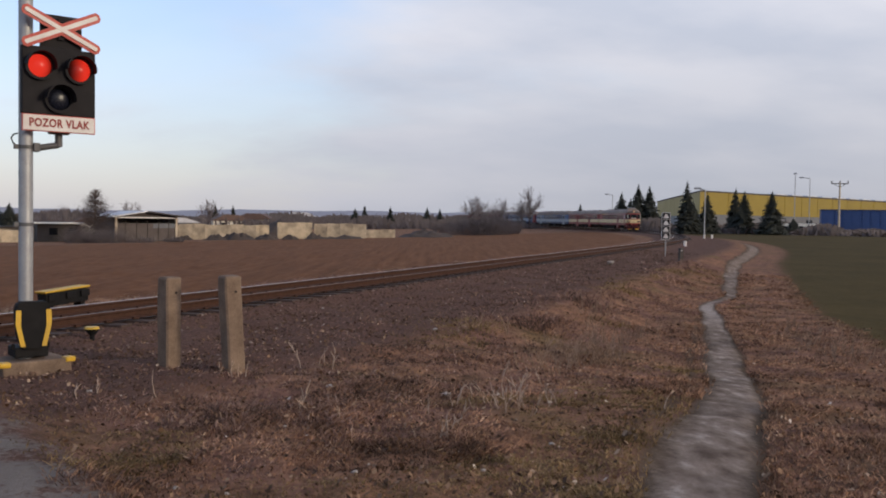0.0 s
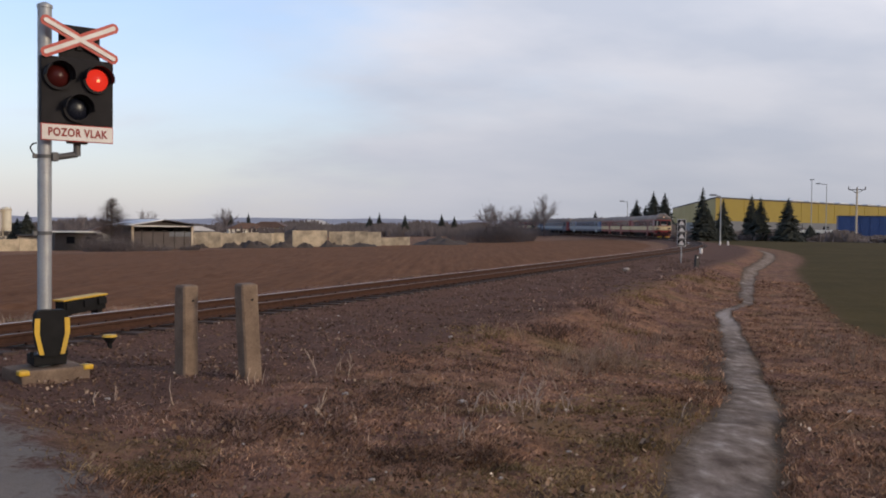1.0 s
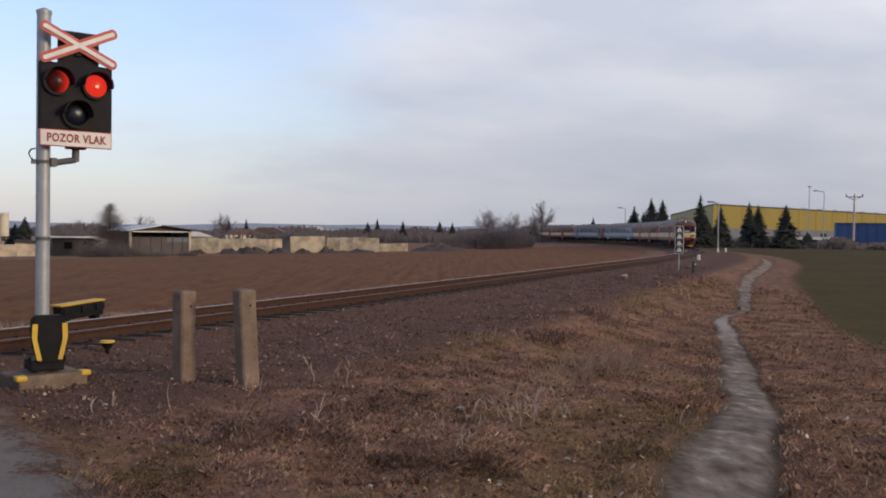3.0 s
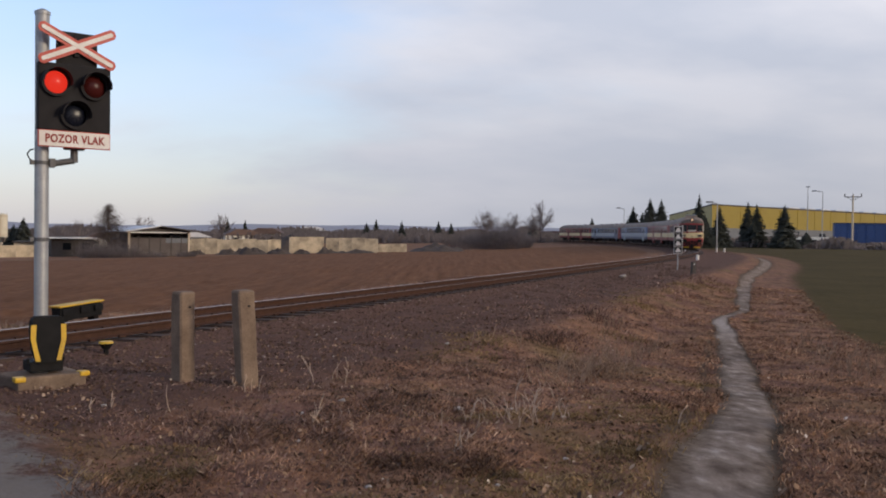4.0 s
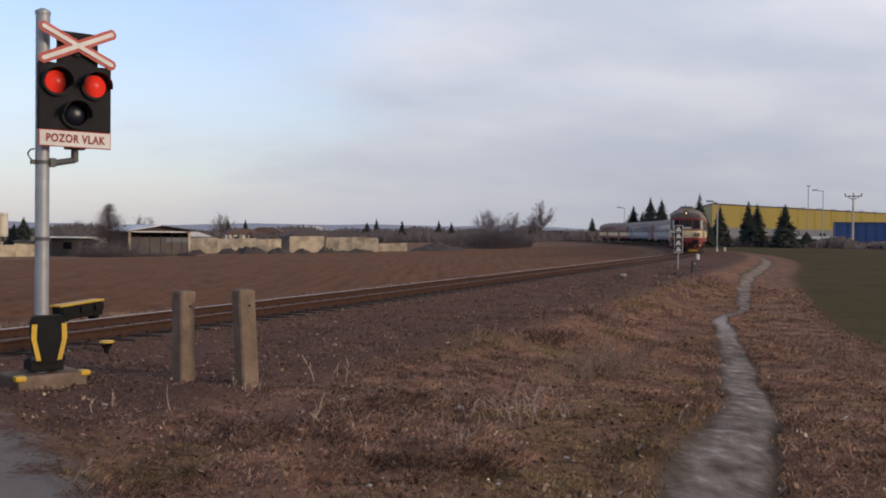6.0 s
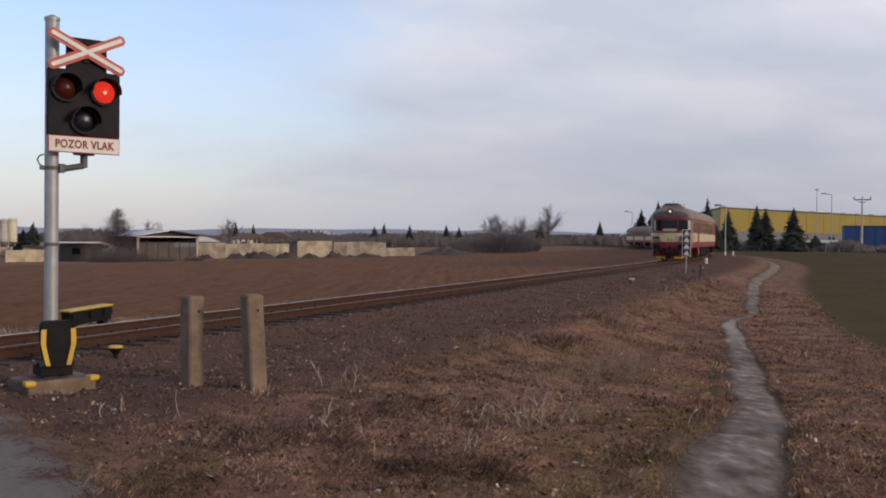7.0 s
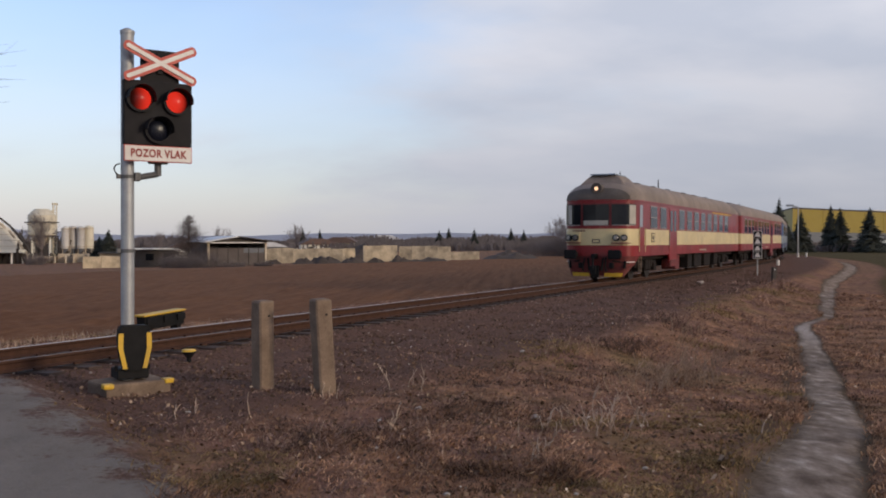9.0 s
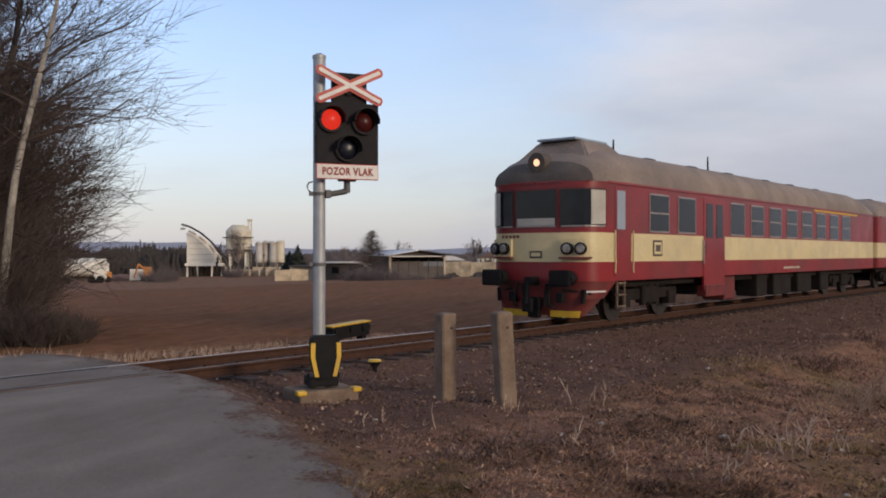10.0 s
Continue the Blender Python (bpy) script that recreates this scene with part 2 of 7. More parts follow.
M = {
    "red": mat("rail_red", (0.285, 0.018, 0.020), (0.20, 0.015, 0.017), 0.42, 0, 1.2, 20, 0.05, coat=0.2, dirt=(0.10, 0.034, 0.03), dirt_amount=0.6, spec=0.35),
    "dull_red": mat("dull_red", (0.20, 0.017, 0.014), (0.10, 0.015, 0.013), 0.55, 0, 3, 40, 0.1, dirt=(0.035, 0.022, 0.018), dirt_amount=0.75),
    "cream": mat("rail_cream", (0.73, 0.585, 0.31), (0.64, 0.50, 0.255), 0.4, 0, 2.0, 30, 0.05, coat=0.1, dirt=(0.35, 0.28, 0.18), dirt_amount=0.5),
    "soot": mat("sooty_dome", (0.135, 0.105, 0.086), (0.085, 0.066, 0.055), 0.8, 0, 1.6, 18, 0.1, dirt=(0.045, 0.036, 0.03), dirt_amount=0.7),
    "roof": mat("roof_grey", (0.30, 0.225, 0.178), (0.215, 0.16, 0.13), 0.75, 0, 1.2, 14, 0.1, dirt=(0.09, 0.075, 0.065), dirt_amount=0.6),
    "yellow_paint": mat("yellow_paint", (0.70, 0.42, 0.02), (0.60, 0.34, 0.02), 0.5, 0, 8, 80, 0.1, dirt=(0.25, 0.17, 0.05)),
    "blue": mat("rail_blue", (0.030, 0.105, 0.27), (0.024, 0.080, 0.21), 0.3, 0, 2, 30, 0.05, coat=0.4, dirt=(0.12, 0.13, 0.15)),
    "white_band": mat("rail_white", (0.30, 0.36, 0.43), (0.25, 0.30, 0.36), 0.35, 0, 2, 30, 0.05, coat=0.3, dirt=(0.3, 0.28, 0.26)),
    "navy": mat("rail_navy", (0.03, 0.05, 0.12), None, 0.35, 0, 2, 30, 0.05),
    "glass": mat("dark_glass", (0.014, 0.016, 0.019), (0.008, 0.009, 0.012), 0.06, 0, 0.8, 4, 0.0, spec=0.3),
    "blind": mat("cab_pale_panel", (0.50, 0.45, 0.38), None, 0.4, 0, 3, 40, 0.05),
    "window_frame": mat("window_frame", (0.40, 0.35, 0.33), None, 0.4, 0.5, 8, 60, 0.05),
    "under": mat("underframe", (0.020, 0.015, 0.013), (0.010, 0.008, 0.008), 0.9, 0.0, 3, 40, 0.3, dirt=(0.045, 0.030, 0.022), spec=0.2),
    "wheel": mat("wheel_steel", (0.05, 0.038, 0.032), (0.03, 0.024, 0.02), 0.6, 0.4, 6, 50, 0.1),
    "black": mat("black_paint", (0.010, 0.009, 0.010), (0.006, 0.006, 0.006), 0.7, 0, 8, 90, 0.12, dirt=(0.03, 0.024, 0.02), dirt_amount=0.2, spec=0.2),
    "signal_black": mat("signal_black", (0.016, 0.013, 0.014), (0.011, 0.009, 0.010), 0.7, 0, 6, 70, 0.1, spec=0.25),
    "galv": mat("galvanised_pole", (0.42, 0.42, 0.42), (0.32, 0.32, 0.33), 0.5, 0.35, 7, 70, 0.08, dirt=(0.26, 0.24, 0.22), dirt_amount=0.4),
    "dark_steel": mat("dark_steel", (0.13, 0.125, 0.125), (0.085, 0.08, 0.08), 0.6, 0.2, 7, 70, 0.08),
    "sign_white": mat("sign_white", (0.74, 0.70, 0.66), (0.66, 0.60, 0.55), 0.45, 0, 6, 60, 0.05, dirt=(0.5, 0.36, 0.28), dirt_amount=0.4),
    "sign_red": mat("sign_red", (0.50, 0.050, 0.030), (0.42, 0.042, 0.026), 0.5, 0, 6, 60, 0.05),
    "sign_text": mat("sign_text", (0.30, 0.030, 0.022), None, 0.6, 0, 20, 90, 0.0),
    "concrete": mat("weathered_concrete", (0.285, 0.200, 0.142), (0.165, 0.113, 0.080), 0.95, 0, 5, 55, 0.7, dirt=(0.075, 0.052, 0.038), dirt_amount=0.7, spec=0.2),
    "concrete_far": mat("pale_concrete", (0.64, 0.52, 0.385), (0.44, 0.36, 0.265), 0.9, 0, 0.6, 6, 0.2, dirt=(0.20, 0.165, 0.13), dirt_amount=0.85),
    "rail_side": mat("rusty_rail", (0.080, 0.038, 0.025), (0.050, 0.026, 0.018), 0.9, 0.0, 9, 80, 0.25, spec=0.15),
    "rail_head": mat("dull_rail_head", (0.20, 0.135, 0.105), (0.12, 0.08, 0.062), 0.65, 0.2, 6, 80, 0.03),
    "rail_bright": mat("bright_rail_head", (0.52, 0.43, 0.38), (0.36, 0.29, 0.25), 0.38, 0.4, 6, 80, 0.03),
    "sleeper": mat("old_sleeper", (0.085, 0.050, 0.037), (0.050, 0.032, 0.025), 0.9, 0, 8, 60, 0.5),
    "stone": mat("ballast_stone", (0.115, 0.088, 0.074), (0.065, 0.05, 0.043), 0.95, 0, 3, 30, 0.4),
    "pale_stone": mat("pale_stone", (0.46, 0.39, 0.33), (0.30, 0.25, 0.21), 0.85, 0, 12, 60, 0.3),
    "bark": mat("grey_bark", (0.10, 0.078, 0.062), (0.062, 0.048, 0.04), 0.95, 0, 4, 30, 0.4),
    "birch": mat("birch_bark", (0.46, 0.41, 0.34), (0.27, 0.23, 0.19), 0.85, 0, 5, 30, 0.4, dirt=(0.08, 0.065, 0.05), dirt_amount=0.7),
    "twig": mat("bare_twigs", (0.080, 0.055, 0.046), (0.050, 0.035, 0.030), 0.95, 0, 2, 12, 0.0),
    # far brush is paled and greyed, painting distance haze into its colour
    "far_twig": mat("hazed_far_brush", (0.170, 0.138, 0.130), (0.118, 0.095, 0.091), 0.95, 0, 0.2, 2, 0.0),
    "spruce": mat("spruce_needles", (0.034, 0.036, 0.025), (0.021, 0.023, 0.017), 0.9, 0, 0.6, 5, 0.0),
    "straw": mat("dry_grass", (0.42, 0.275, 0.175), (0.27, 0.17, 0.108), 0.95, 0, 0.9, 9, 0.0, spread=0.2),
    "straw_pale": mat("pale_stalk", (0.54, 0.395, 0.29), (0.36, 0.245, 0.17), 0.9, 0, 3, 20, 0.0),
    "dead_leaf": mat("dead_leaf", (0.14, 0.08, 0.045), (0.08, 0.048, 0.03), 0.9, 0, 4, 20, 0.0),
    "yellow_wall": mat("yellow_cladding", (0.32, 0.225, 0.024), (0.275, 0.19, 0.024), 0.5, 0, 0.1, 1, 0.05),
    "silo_paint": mat("silo_paint", (0.62, 0.57, 0.52), (0.50, 0.46, 0.42), 0.7, 0, 0.3, 4, 0.05, dirt=(0.28, 0.24, 0.20), dirt_amount=0.6),
    "grey_wall": mat("grey_cladding", (0.165, 0.165, 0.18), (0.125, 0.128, 0.142), 0.6, 0, 0.15, 2, 0.05),
    "blue_wall": mat("blue_cladding", (0.035, 0.075, 0.22), (0.028, 0.06, 0.17), 0.5, 0, 0.15, 2, 0.05),
    "white_wall": mat("white_plaster", (0.86, 0.81, 0.71), (0.77, 0.72, 0.62), 0.8, 0, 0.4, 5, 0.05, dirt=(0.42, 0.37, 0.3)),
    "cream_steel": mat("cream_steel", (0.72, 0.64, 0.49), (0.60, 0.53, 0.40), 0.6, 0, 0.5, 5, 0.05, dirt=(0.36, 0.3, 0.22), dirt_amount=0.5),
    "old_boards": mat("old_boards", (0.17, 0.135, 0.115), (0.11, 0.088, 0.075), 0.9, 0, 1, 12, 0.2),
    "shed_boards": mat("shed_boards", (0.125, 0.100, 0.090), (0.085, 0.067, 0.060), 0.9, 0, 1, 12, 0.2),
    # far crowns are paler still, with the haze in the twig colour
    "haze_twig": mat("hazed_far_twigs", (0.225, 0.185, 0.175), (0.165, 0.135, 0.128), 0.95, 0, 0.2, 2, 0.0),
    "russet_twig": mat("russet_twigs", (0.120, 0.088, 0.078), (0.082, 0.060, 0.054), 0.95, 0, 0.5, 3, 0.0),
    "bay_concrete": mat("stained_bay_concrete", (0.66, 0.525, 0.36), (0.47, 0.365, 0.24), 0.9, 0, 1.3, 9, 0.2, dirt=(0.15, 0.12, 0.09), dirt_amount=0.9),
    "roof_tin": mat("roof_tin", (0.62, 0.61, 0.62), (0.50, 0.49, 0.50), 0.5, 0.2, 0.6, 8, 0.1),
    "dark_boards": mat("dark_boards", (0.085, 0.07, 0.062), (0.055, 0.045, 0.04), 0.9, 0, 1, 12, 0.2),
    "rubble": mat("rubble_heap", (0.090, 0.066, 0.054), (0.050, 0.037, 0.031), 0.95, 0, 0.8, 6, 0.6),
    "rust_roof": mat("brown_roof", (0.15, 0.09, 0.07), None, 0.8, 0, 1, 8, 0.1),
    "orange": mat("orange_machine", (0.62, 0.22, 0.03), None, 0.5, 0, 2, 20, 0.05),
    # ridge colour drawn towards the sky's, so the haze is painted in
    "hill": mat("hazed_far_hill", (0.36, 0.345, 0.375), (0.31, 0.30, 0.33), 1.0, 0, 0.004, 0.05, 0.0),
    "white_lens": mat("dark_lens", (0.012, 0.014, 0.024), None, 0.26, 0, 40, 200, 0.05, spec=0.22),
    "red_lamp": lamp_ball("red_lamp_glass", (1.0, 0.040, 0.020), (0.060, 0.010, 0.009), 0.70),
    "lamp_core": glow("lamp_core", (1.0, 0.36, 0.16), 1.4),
    "head_lit": glow("lit_headlamp", (1.0, 0.60, 0.34), 1.3),
    "lamp_half": mat("lamp_glass", (0.34, 0.31, 0.28), (0.10, 0.09, 0.085), 0.15, 0.3, 9, 30, 0.05, coat=0.6),
}


# ---- mesh helpers ----
def bm_new():
    return bmesh.new()


def box(bm, c, s, rz=0.0, bevel=0.0, m=None):
    """A box of size s with its middle at c."""
    t = Matrix.Translation(c) @ Matrix.Rotation(rz, 4, "Z") @ Matrix.Diagonal((*s, 1))
    if m is not None:
        t = m @ t
    r = bmesh.ops.create_cube(bm, size=1.0, matrix=t)
    if bevel:
        es = {e for v in r["verts"] for e in v.link_edges}
        bmesh.ops.bevel(bm, geom=list(es), offset=bevel, segments=2, affect="EDGES", profile=0.6)
    return bm


def tube(bm, p0, p1, r0, r1=None, n=10, caps=True):
    p0, p1 = Vector(p0), Vector(p1)
    r1 = r0 if r1 is None else r1
    d = p1 - p0
    t = Matrix.Translation((p0 + p1) / 2) @ d.to_track_quat("Z", "Y").to_matrix().to_4x4()
    bmesh.ops.create_cone(bm, cap_ends=caps, segments=n, radius1=r0, radius2=r1, depth=d.length, matrix=t)
    return bm


def prism(bm, poly, y0, y1, axis="y"):
    """A polygon in the x-z plane, drawn out from y0 to y1."""
    a = [bm.verts.new((x, y0, z)) for x, z in poly]
    b = [bm.verts.new((x, y1, z)) for x, z in poly]
    k = len(poly)
    bm.faces.new(a)
    bm.faces.new(b[::-1])
    for i in range(k):
        bm.faces.new((a[i], b[i], b[(i + 1) % k], a[(i + 1) % k]))
    return bm


def finish(name, bm, material, smooth=False):
    bmesh.ops.recalc_face_normals(bm, faces=bm.faces[:])
    me = bpy.data.meshes.new(name)
    bm.to_mesh(me)
    bm.free()
    for mm in (material if isinstance(material, (list, tuple)) else [material]):
        me.materials.append(mm)
    if smooth:
        me.polygons.foreach_set("use_smooth", [True] * len(me.polygons))
        me.set_sharp_from_angle(angle=radians(38))
    return me


def part(name, bm, material, parent, label="", smooth=False, at=None):
    ob = new(name, finish(name, bm, material, smooth))
    ob.parent = parent
    if at is not None:
        ob.matrix_basis = at
    if label:
        ob["label"] = label
    return ob


def thing(name, m, label, category, group="", kind=""):
    """An Empty at a thing's base."""
    ob = new(name)
    ob.empty_display_size = 0.2
    ob.matrix_basis = m
    return tagged(ob, label, category, group, kind)


def mesh_thing(name, bm, material, m, label, category, group="", kind="", smooth=False):
    ob = new(name, finish(name, bm, material, smooth))
    ob.matrix_basis = m
    return tagged(ob, label, category, group, kind)


def raw(name, verts, faces, material, label="", category="", kind="", smooth=False):
    me = bpy.data.meshes.new(name)
    me.from_pydata(verts, [], faces)
    me.materials.append(material)
    if smooth:
        me.polygons.foreach_set("use_smooth", [True] * len(me.polygons))
    return tagged(new(name, me), label, category, "", kind)


# ---- the line of the track ----
HEAD, OFF, S_BEND, RAMP, RADIUS = radians(22.0), 10.94, 49.0, 37.8, 276.8


def track_line():
    h = HEAD
    x, y, s = -math.cos(h) * OFF - 160 * math.sin(h), math.sin(h) * OFF - 160 * math.cos(h), -160.0
    rows = [(s, x, y, h)]
    while s < 520:
        k = 0.0 if s < S_BEND else min(1.0, (s - S_BEND) / RAMP) / RADIUS
        if s > 400:
            k = 0.0
        h -= k
        x, y, s = x + math.sin(h), y + math.cos(h), s + 1.0
        rows.append((s, x, y, h))
    return np.array(rows)


LINE = track_line()


def on_track(s, p=0.0):
    """The place at s along the track and p to its far side, and the heading."""
    x, y, h = (float(np.interp(s, LINE[:, 0], LINE[:, i])) for i in (1, 2, 3))
    return x - math.cos(h) * p, y + math.sin(h) * p, h


def track_coords(x, y):
    """s and p for arrays of places."""
    x, y = np.asarray(x, float).ravel(), np.asarray(y, float).ravel()
    s, p = np.empty(len(x)), np.empty(len(x))
    pts = LINE[::2]
    for i in range(0, len(x), 20000):
        a, b = x[i:i + 20000], y[i:i + 20000]
        d = (a[:, None] - pts[None, :, 1]) ** 2 + (b[:, None] - pts[None, :, 2]) ** 2
        j = d.argmin(1)
        q = pts[j]
        ex, ey = a - q[:, 1], b - q[:, 2]
        s[i:i + 20000] = q[:, 0] + ex * np.sin(q[:, 3]) + ey * np.cos(q[:, 3])
        p[i:i + 20000] = -ex * np.cos(q[:, 3]) + ey * np.sin(q[:, 3])
    return s, p


def smooth01(a, b, x):
    t = np.clip((np.asarray(x, float) - a) / (b - a), 0, 1)
    return t * t * (3 - 2 * t)


ROAD_P = [-60, -25, -14, -10.5, -8.4, -6.7, -6.2, -5.2, -3.94, -2.13, -0.47, 1.0, 2.6, 3.3, 3.7, 4.5, 9.0, 40.0]
ROAD_S = [-30.0, -9.0, -1.6, 1.5, 3.25, 4.45, 4.78, 5.32, 6.0, 6.86, 7.24, 7.6, 7.85, 7.6, 7.0, 6.0, 2.0, -25.0]
ROAD_W = 7.5
PATH_S = [0.5, 6.5, 9.7, 13.0, 17.6, 21.4, 24.5, 26.7, 28.5, 31.5, 36.8, 45.0, 55.0, 75.0, 108.0, 150.0]
PATH_P = [-10.6, -10.32, -10.22, -10.02, -9.47, -9.07, -8.6, -8.25, -8.2, -8.5, -8.1, -7.5, -6.9, -6.9, -7.2, -5.5]
PATH_HALF = [0.42, 0.36, 0.31, 0.29, 0.29, 0.26, 0.23, 0.2, 0.17, 0.17, 0.25, 0.3, 0.34, 0.4, 0.6, 0.6]


def road_edge(p):
    return np.interp(p, ROAD_P, ROAD_S)


def path_mid(s):
    return np.interp(s, PATH_S, PATH_P)


def ground_z(x, y):
    s, p = track_coords(x, y)
    # near side: shoulder, verge, bank, foot of the bank
    side = np.interp(p, [-400, -60, -12, -9.0, -7.4, -5.6, -3.2, -1.75, -1.3, 1.3, 1.75, 3.2, 5.0, 180, 400],
                     [-1.0, -0.95, -0.86, -0.86, -0.82, -0.37, -0.35, -0.25, -0.15, -0.22, -0.31, -0.5, -0.55, -3.6, -4.2])
    near = np.interp(p, [-400, -60, -13, -10, -6, -3.2, -1.75, -1.3, 1.3, 3.2, 5.0, 180, 400],
                     [-0.6, -0.3, -0.10, -0.12, -0.15, -0.19, -0.20, -0.15, -0.23, -0.27, -0.35, -3.6, -4.2])
    w = smooth01(5.0, 19.0, s)
    z = near * (1 - w) + side * w
    # the road rises level with the rail heads at the crossing
    e = road_edge(p)
    on = (1 - smooth01(-0.15, 0.5, s - e)) * smooth01(-ROAD_W - 0.6, -ROAD_W, s - e)
    level = np.interp(p, [-60, -12, -5, -1.2, 1.2, 5, 30, 400], [-0.2, -0.05, -0.01, 0.05, -0.018, -0.05, -0.5, -3])
    return z * (1 - on) + level * on


def gz(x, y):
    return float(ground_z([x], [y])[0])


def hummocks(x, y):
    """Uneven ground: low swells and tussocks."""
    return np.array([noise.noise(Vector((a * 0.9, b * 0.9, 3.1))) * 0.065 + noise.noise(Vector((a * 3.1, b * 3.1, 7.7))) * 0.042 if a * a + b * b < 4900 else 0.0 for a, b in zip(x, y)])


def polar(bearing, r):
    b = radians(bearing)
    return r * math.sin(b), r * math.cos(b)


# ---- ground ----
def ground_material():
    m, nt, p = nodes_of("open_ground")
    n, l = nt.nodes.new, nt.links.new
    tc = n("ShaderNodeTexCoord")

    def nz(scale, detail=6, rough=0.6, stretch=None):
        t = n("ShaderNodeTexNoise")
        t.inputs["Scale"].default_value, t.inputs["Detail"].default_value, t.inputs["Roughness"].default_value = scale, detail, rough
        if stretch:
            mp = n("ShaderNodeMapping")
            mp.inputs["Rotation"].default_value = (0, 0, stretch[0])
            mp.inputs["Scale"].default_value = stretch[1]
            l(tc.outputs["Object"], mp.inputs[0]); l(mp.outputs[0], t.inputs[0])
        else:
            l(tc.outputs["Object"], t.inputs[0])
        return t.outputs[0]

    def ramp(fac, stops):
        r = n("ShaderNodeValToRGB")
        while len(r.color_ramp.elements) < len(stops):
            r.color_ramp.elements.new(0.5)
        for e, (pos, c) in zip(r.color_ramp.elements, stops):
            e.position, e.color = pos, (*c, 1)
        l(fac, r.inputs[0])
        return r.outputs[0]

    def mixc(fac, a, b):
        x = n("ShaderNodeMix"); x.data_type = "RGBA"
        l(fac, x.inputs["Factor"]); l(a, x.inputs["A"]); l(b, x.inputs["B"])
        return x.outputs["Result"]

    def mth(op, a, b):
        x = n("ShaderNodeMath"); x.operation = op
        for i, v in enumerate((a, b)):
            if isinstance(v, (int, float)):
                x.inputs[i].default_value = v
            else:
                l(v, x.inputs[i])
        return x.outputs[0]

    big, mid, fine = nz(0.35), nz(2.6), nz(17.0, 8, 0.7)
    grain = nz(70, 4, 0.7)
    m1 = mth("ADD", mth("MULTIPLY", mid, 0.55), mth("MULTIPLY", fine, 0.45))
    verge = ramp(m1, [(0.36, (0.056, 0.030, 0.021)), (0.45, (0.165, 0.087, 0.056)), (0.53, (0.28, 0.144, 0.085)), (0.61, (0.375, 0.20, 0.114)), (0.72, (0.47, 0.27, 0.16))])
    plum = ramp(m1, [(0.36, (0.062, 0.033, 0.027)), (0.52, (0.195, 0.102, 0.077)), (0.68, (0.33, 0.182, 0.135))])
    green = ramp(m1, [(0.35, (0.100, 0.069, 0.030)), (0.65, (0.235, 0.155, 0.072))])
    gmask = n("ShaderNodeMapRange")
    gmask.inputs["From Min"].default_value, gmask.inputs["From Max"].default_value = 0.52, 0.68
    gmask.inputs["To Max"].default_value = 0.75
    l(big, gmask.inputs[0])
    pmask = n("ShaderNodeMapRange")
    pmask.inputs["From Min"].default_value, pmask.inputs["From Max"].default_value = 0.49, 0.62
    pmask.inputs["To Max"].default_value = 0.8
    l(nz(0.9, 4, 0.55), pmask.inputs[0])
    base = mixc(gmask.outputs[0], mixc(pmask.outputs[0], verge, plum), green)
    cinder = ramp(mth("ADD", mth("MULTIPLY", fine, 0.6), mth("MULTIPLY", grain, 0.4)),
                  [(0.35, (0.062, 0.035, 0.025)), (0.55, (0.152, 0.084, 0.062)), (0.72, (0.27, 0.157, 0.118))])
    plough = ramp(mth("ADD", mth("MULTIPLY", nz(1.1, 6, 0.6, (radians(-22), (3.0, 0.10, 1))), 0.6), mth("MULTIPLY", mid, 0.4)),
                  [(0.32, (0.120, 0.054, 0.027)), (0.62, (0.228, 0.106, 0.054)), (0.80, (0.30, 0.152, 0.080))])
    crop = ramp(mth("ADD", mth("MULTIPLY", nz(0.12), 0.6), mth("MULTIPLY", mid, 0.4)),
                [(0.35, (0.060, 0.043, 0.016)), (0.65, (0.102, 0.073, 0.028))])
    gravel = ramp(mth("ADD", mth("MULTIPLY", nz(4.0, 5, 0.58, (radians(20), (1.3, 0.6, 1))), 0.6), mth("ADD", mth("MULTIPLY", nz(0.55, 3, 0.5), 0.25), mth("MULTIPLY", grain, 0.15))),
                  [(0.36, (0.115, 0.079, 0.058)), (0.46, (0.205, 0.148, 0.112)), (0.55, (0.305, 0.230, 0.180)), (0.64, (0.53, 0.425, 0.345))])
    path_band = ramp(m1, [(0.36, (0.048, 0.033, 0.022)), (0.64, (0.120, 0.082, 0.050))])
    path_edge = ramp(m1, [(0.36, (0.050, 0.034, 0.022)), (0.64, (0.115, 0.078, 0.048))])
    tar = ramp(mth("ADD", mth("MULTIPLY", nz(0.9, 7, 0.62, (radians(-60), (1.0, 0.4, 1))), 0.65), mth("MULTIPLY", grain, 0.35)),
               [(0.32, (0.152, 0.124, 0.103)), (0.52, (0.220, 0.183, 0.155)), (0.68, (0.30, 0.250, 0.210))])
    za, zb = n("ShaderNodeAttribute"), n("ShaderNodeAttribute")
    za.attribute_name, zb.attribute_name = "zone_a", "zone_b"
    sa, sb = n("ShaderNodeSeparateColor"), n("ShaderNodeSeparateColor")
    l(za.outputs["Color"], sa.inputs[0]); l(zb.outputs["Color"], sb.inputs[0])

    def worn(mask, ragged=2.0):
        # borders broken up by the relief of the ground
        x = n("ShaderNodeMapRange"); x.interpolation_type = "SMOOTHSTEP"
        x.inputs["From Min"].default_value, x.inputs["From Max"].default_value = 0.28, 0.76
        l(mth("ADD", mask, mth("MULTIPLY", mth("SUBTRACT", m1, 0.5), ragged)), x.inputs[0])
        return x.outputs[0]

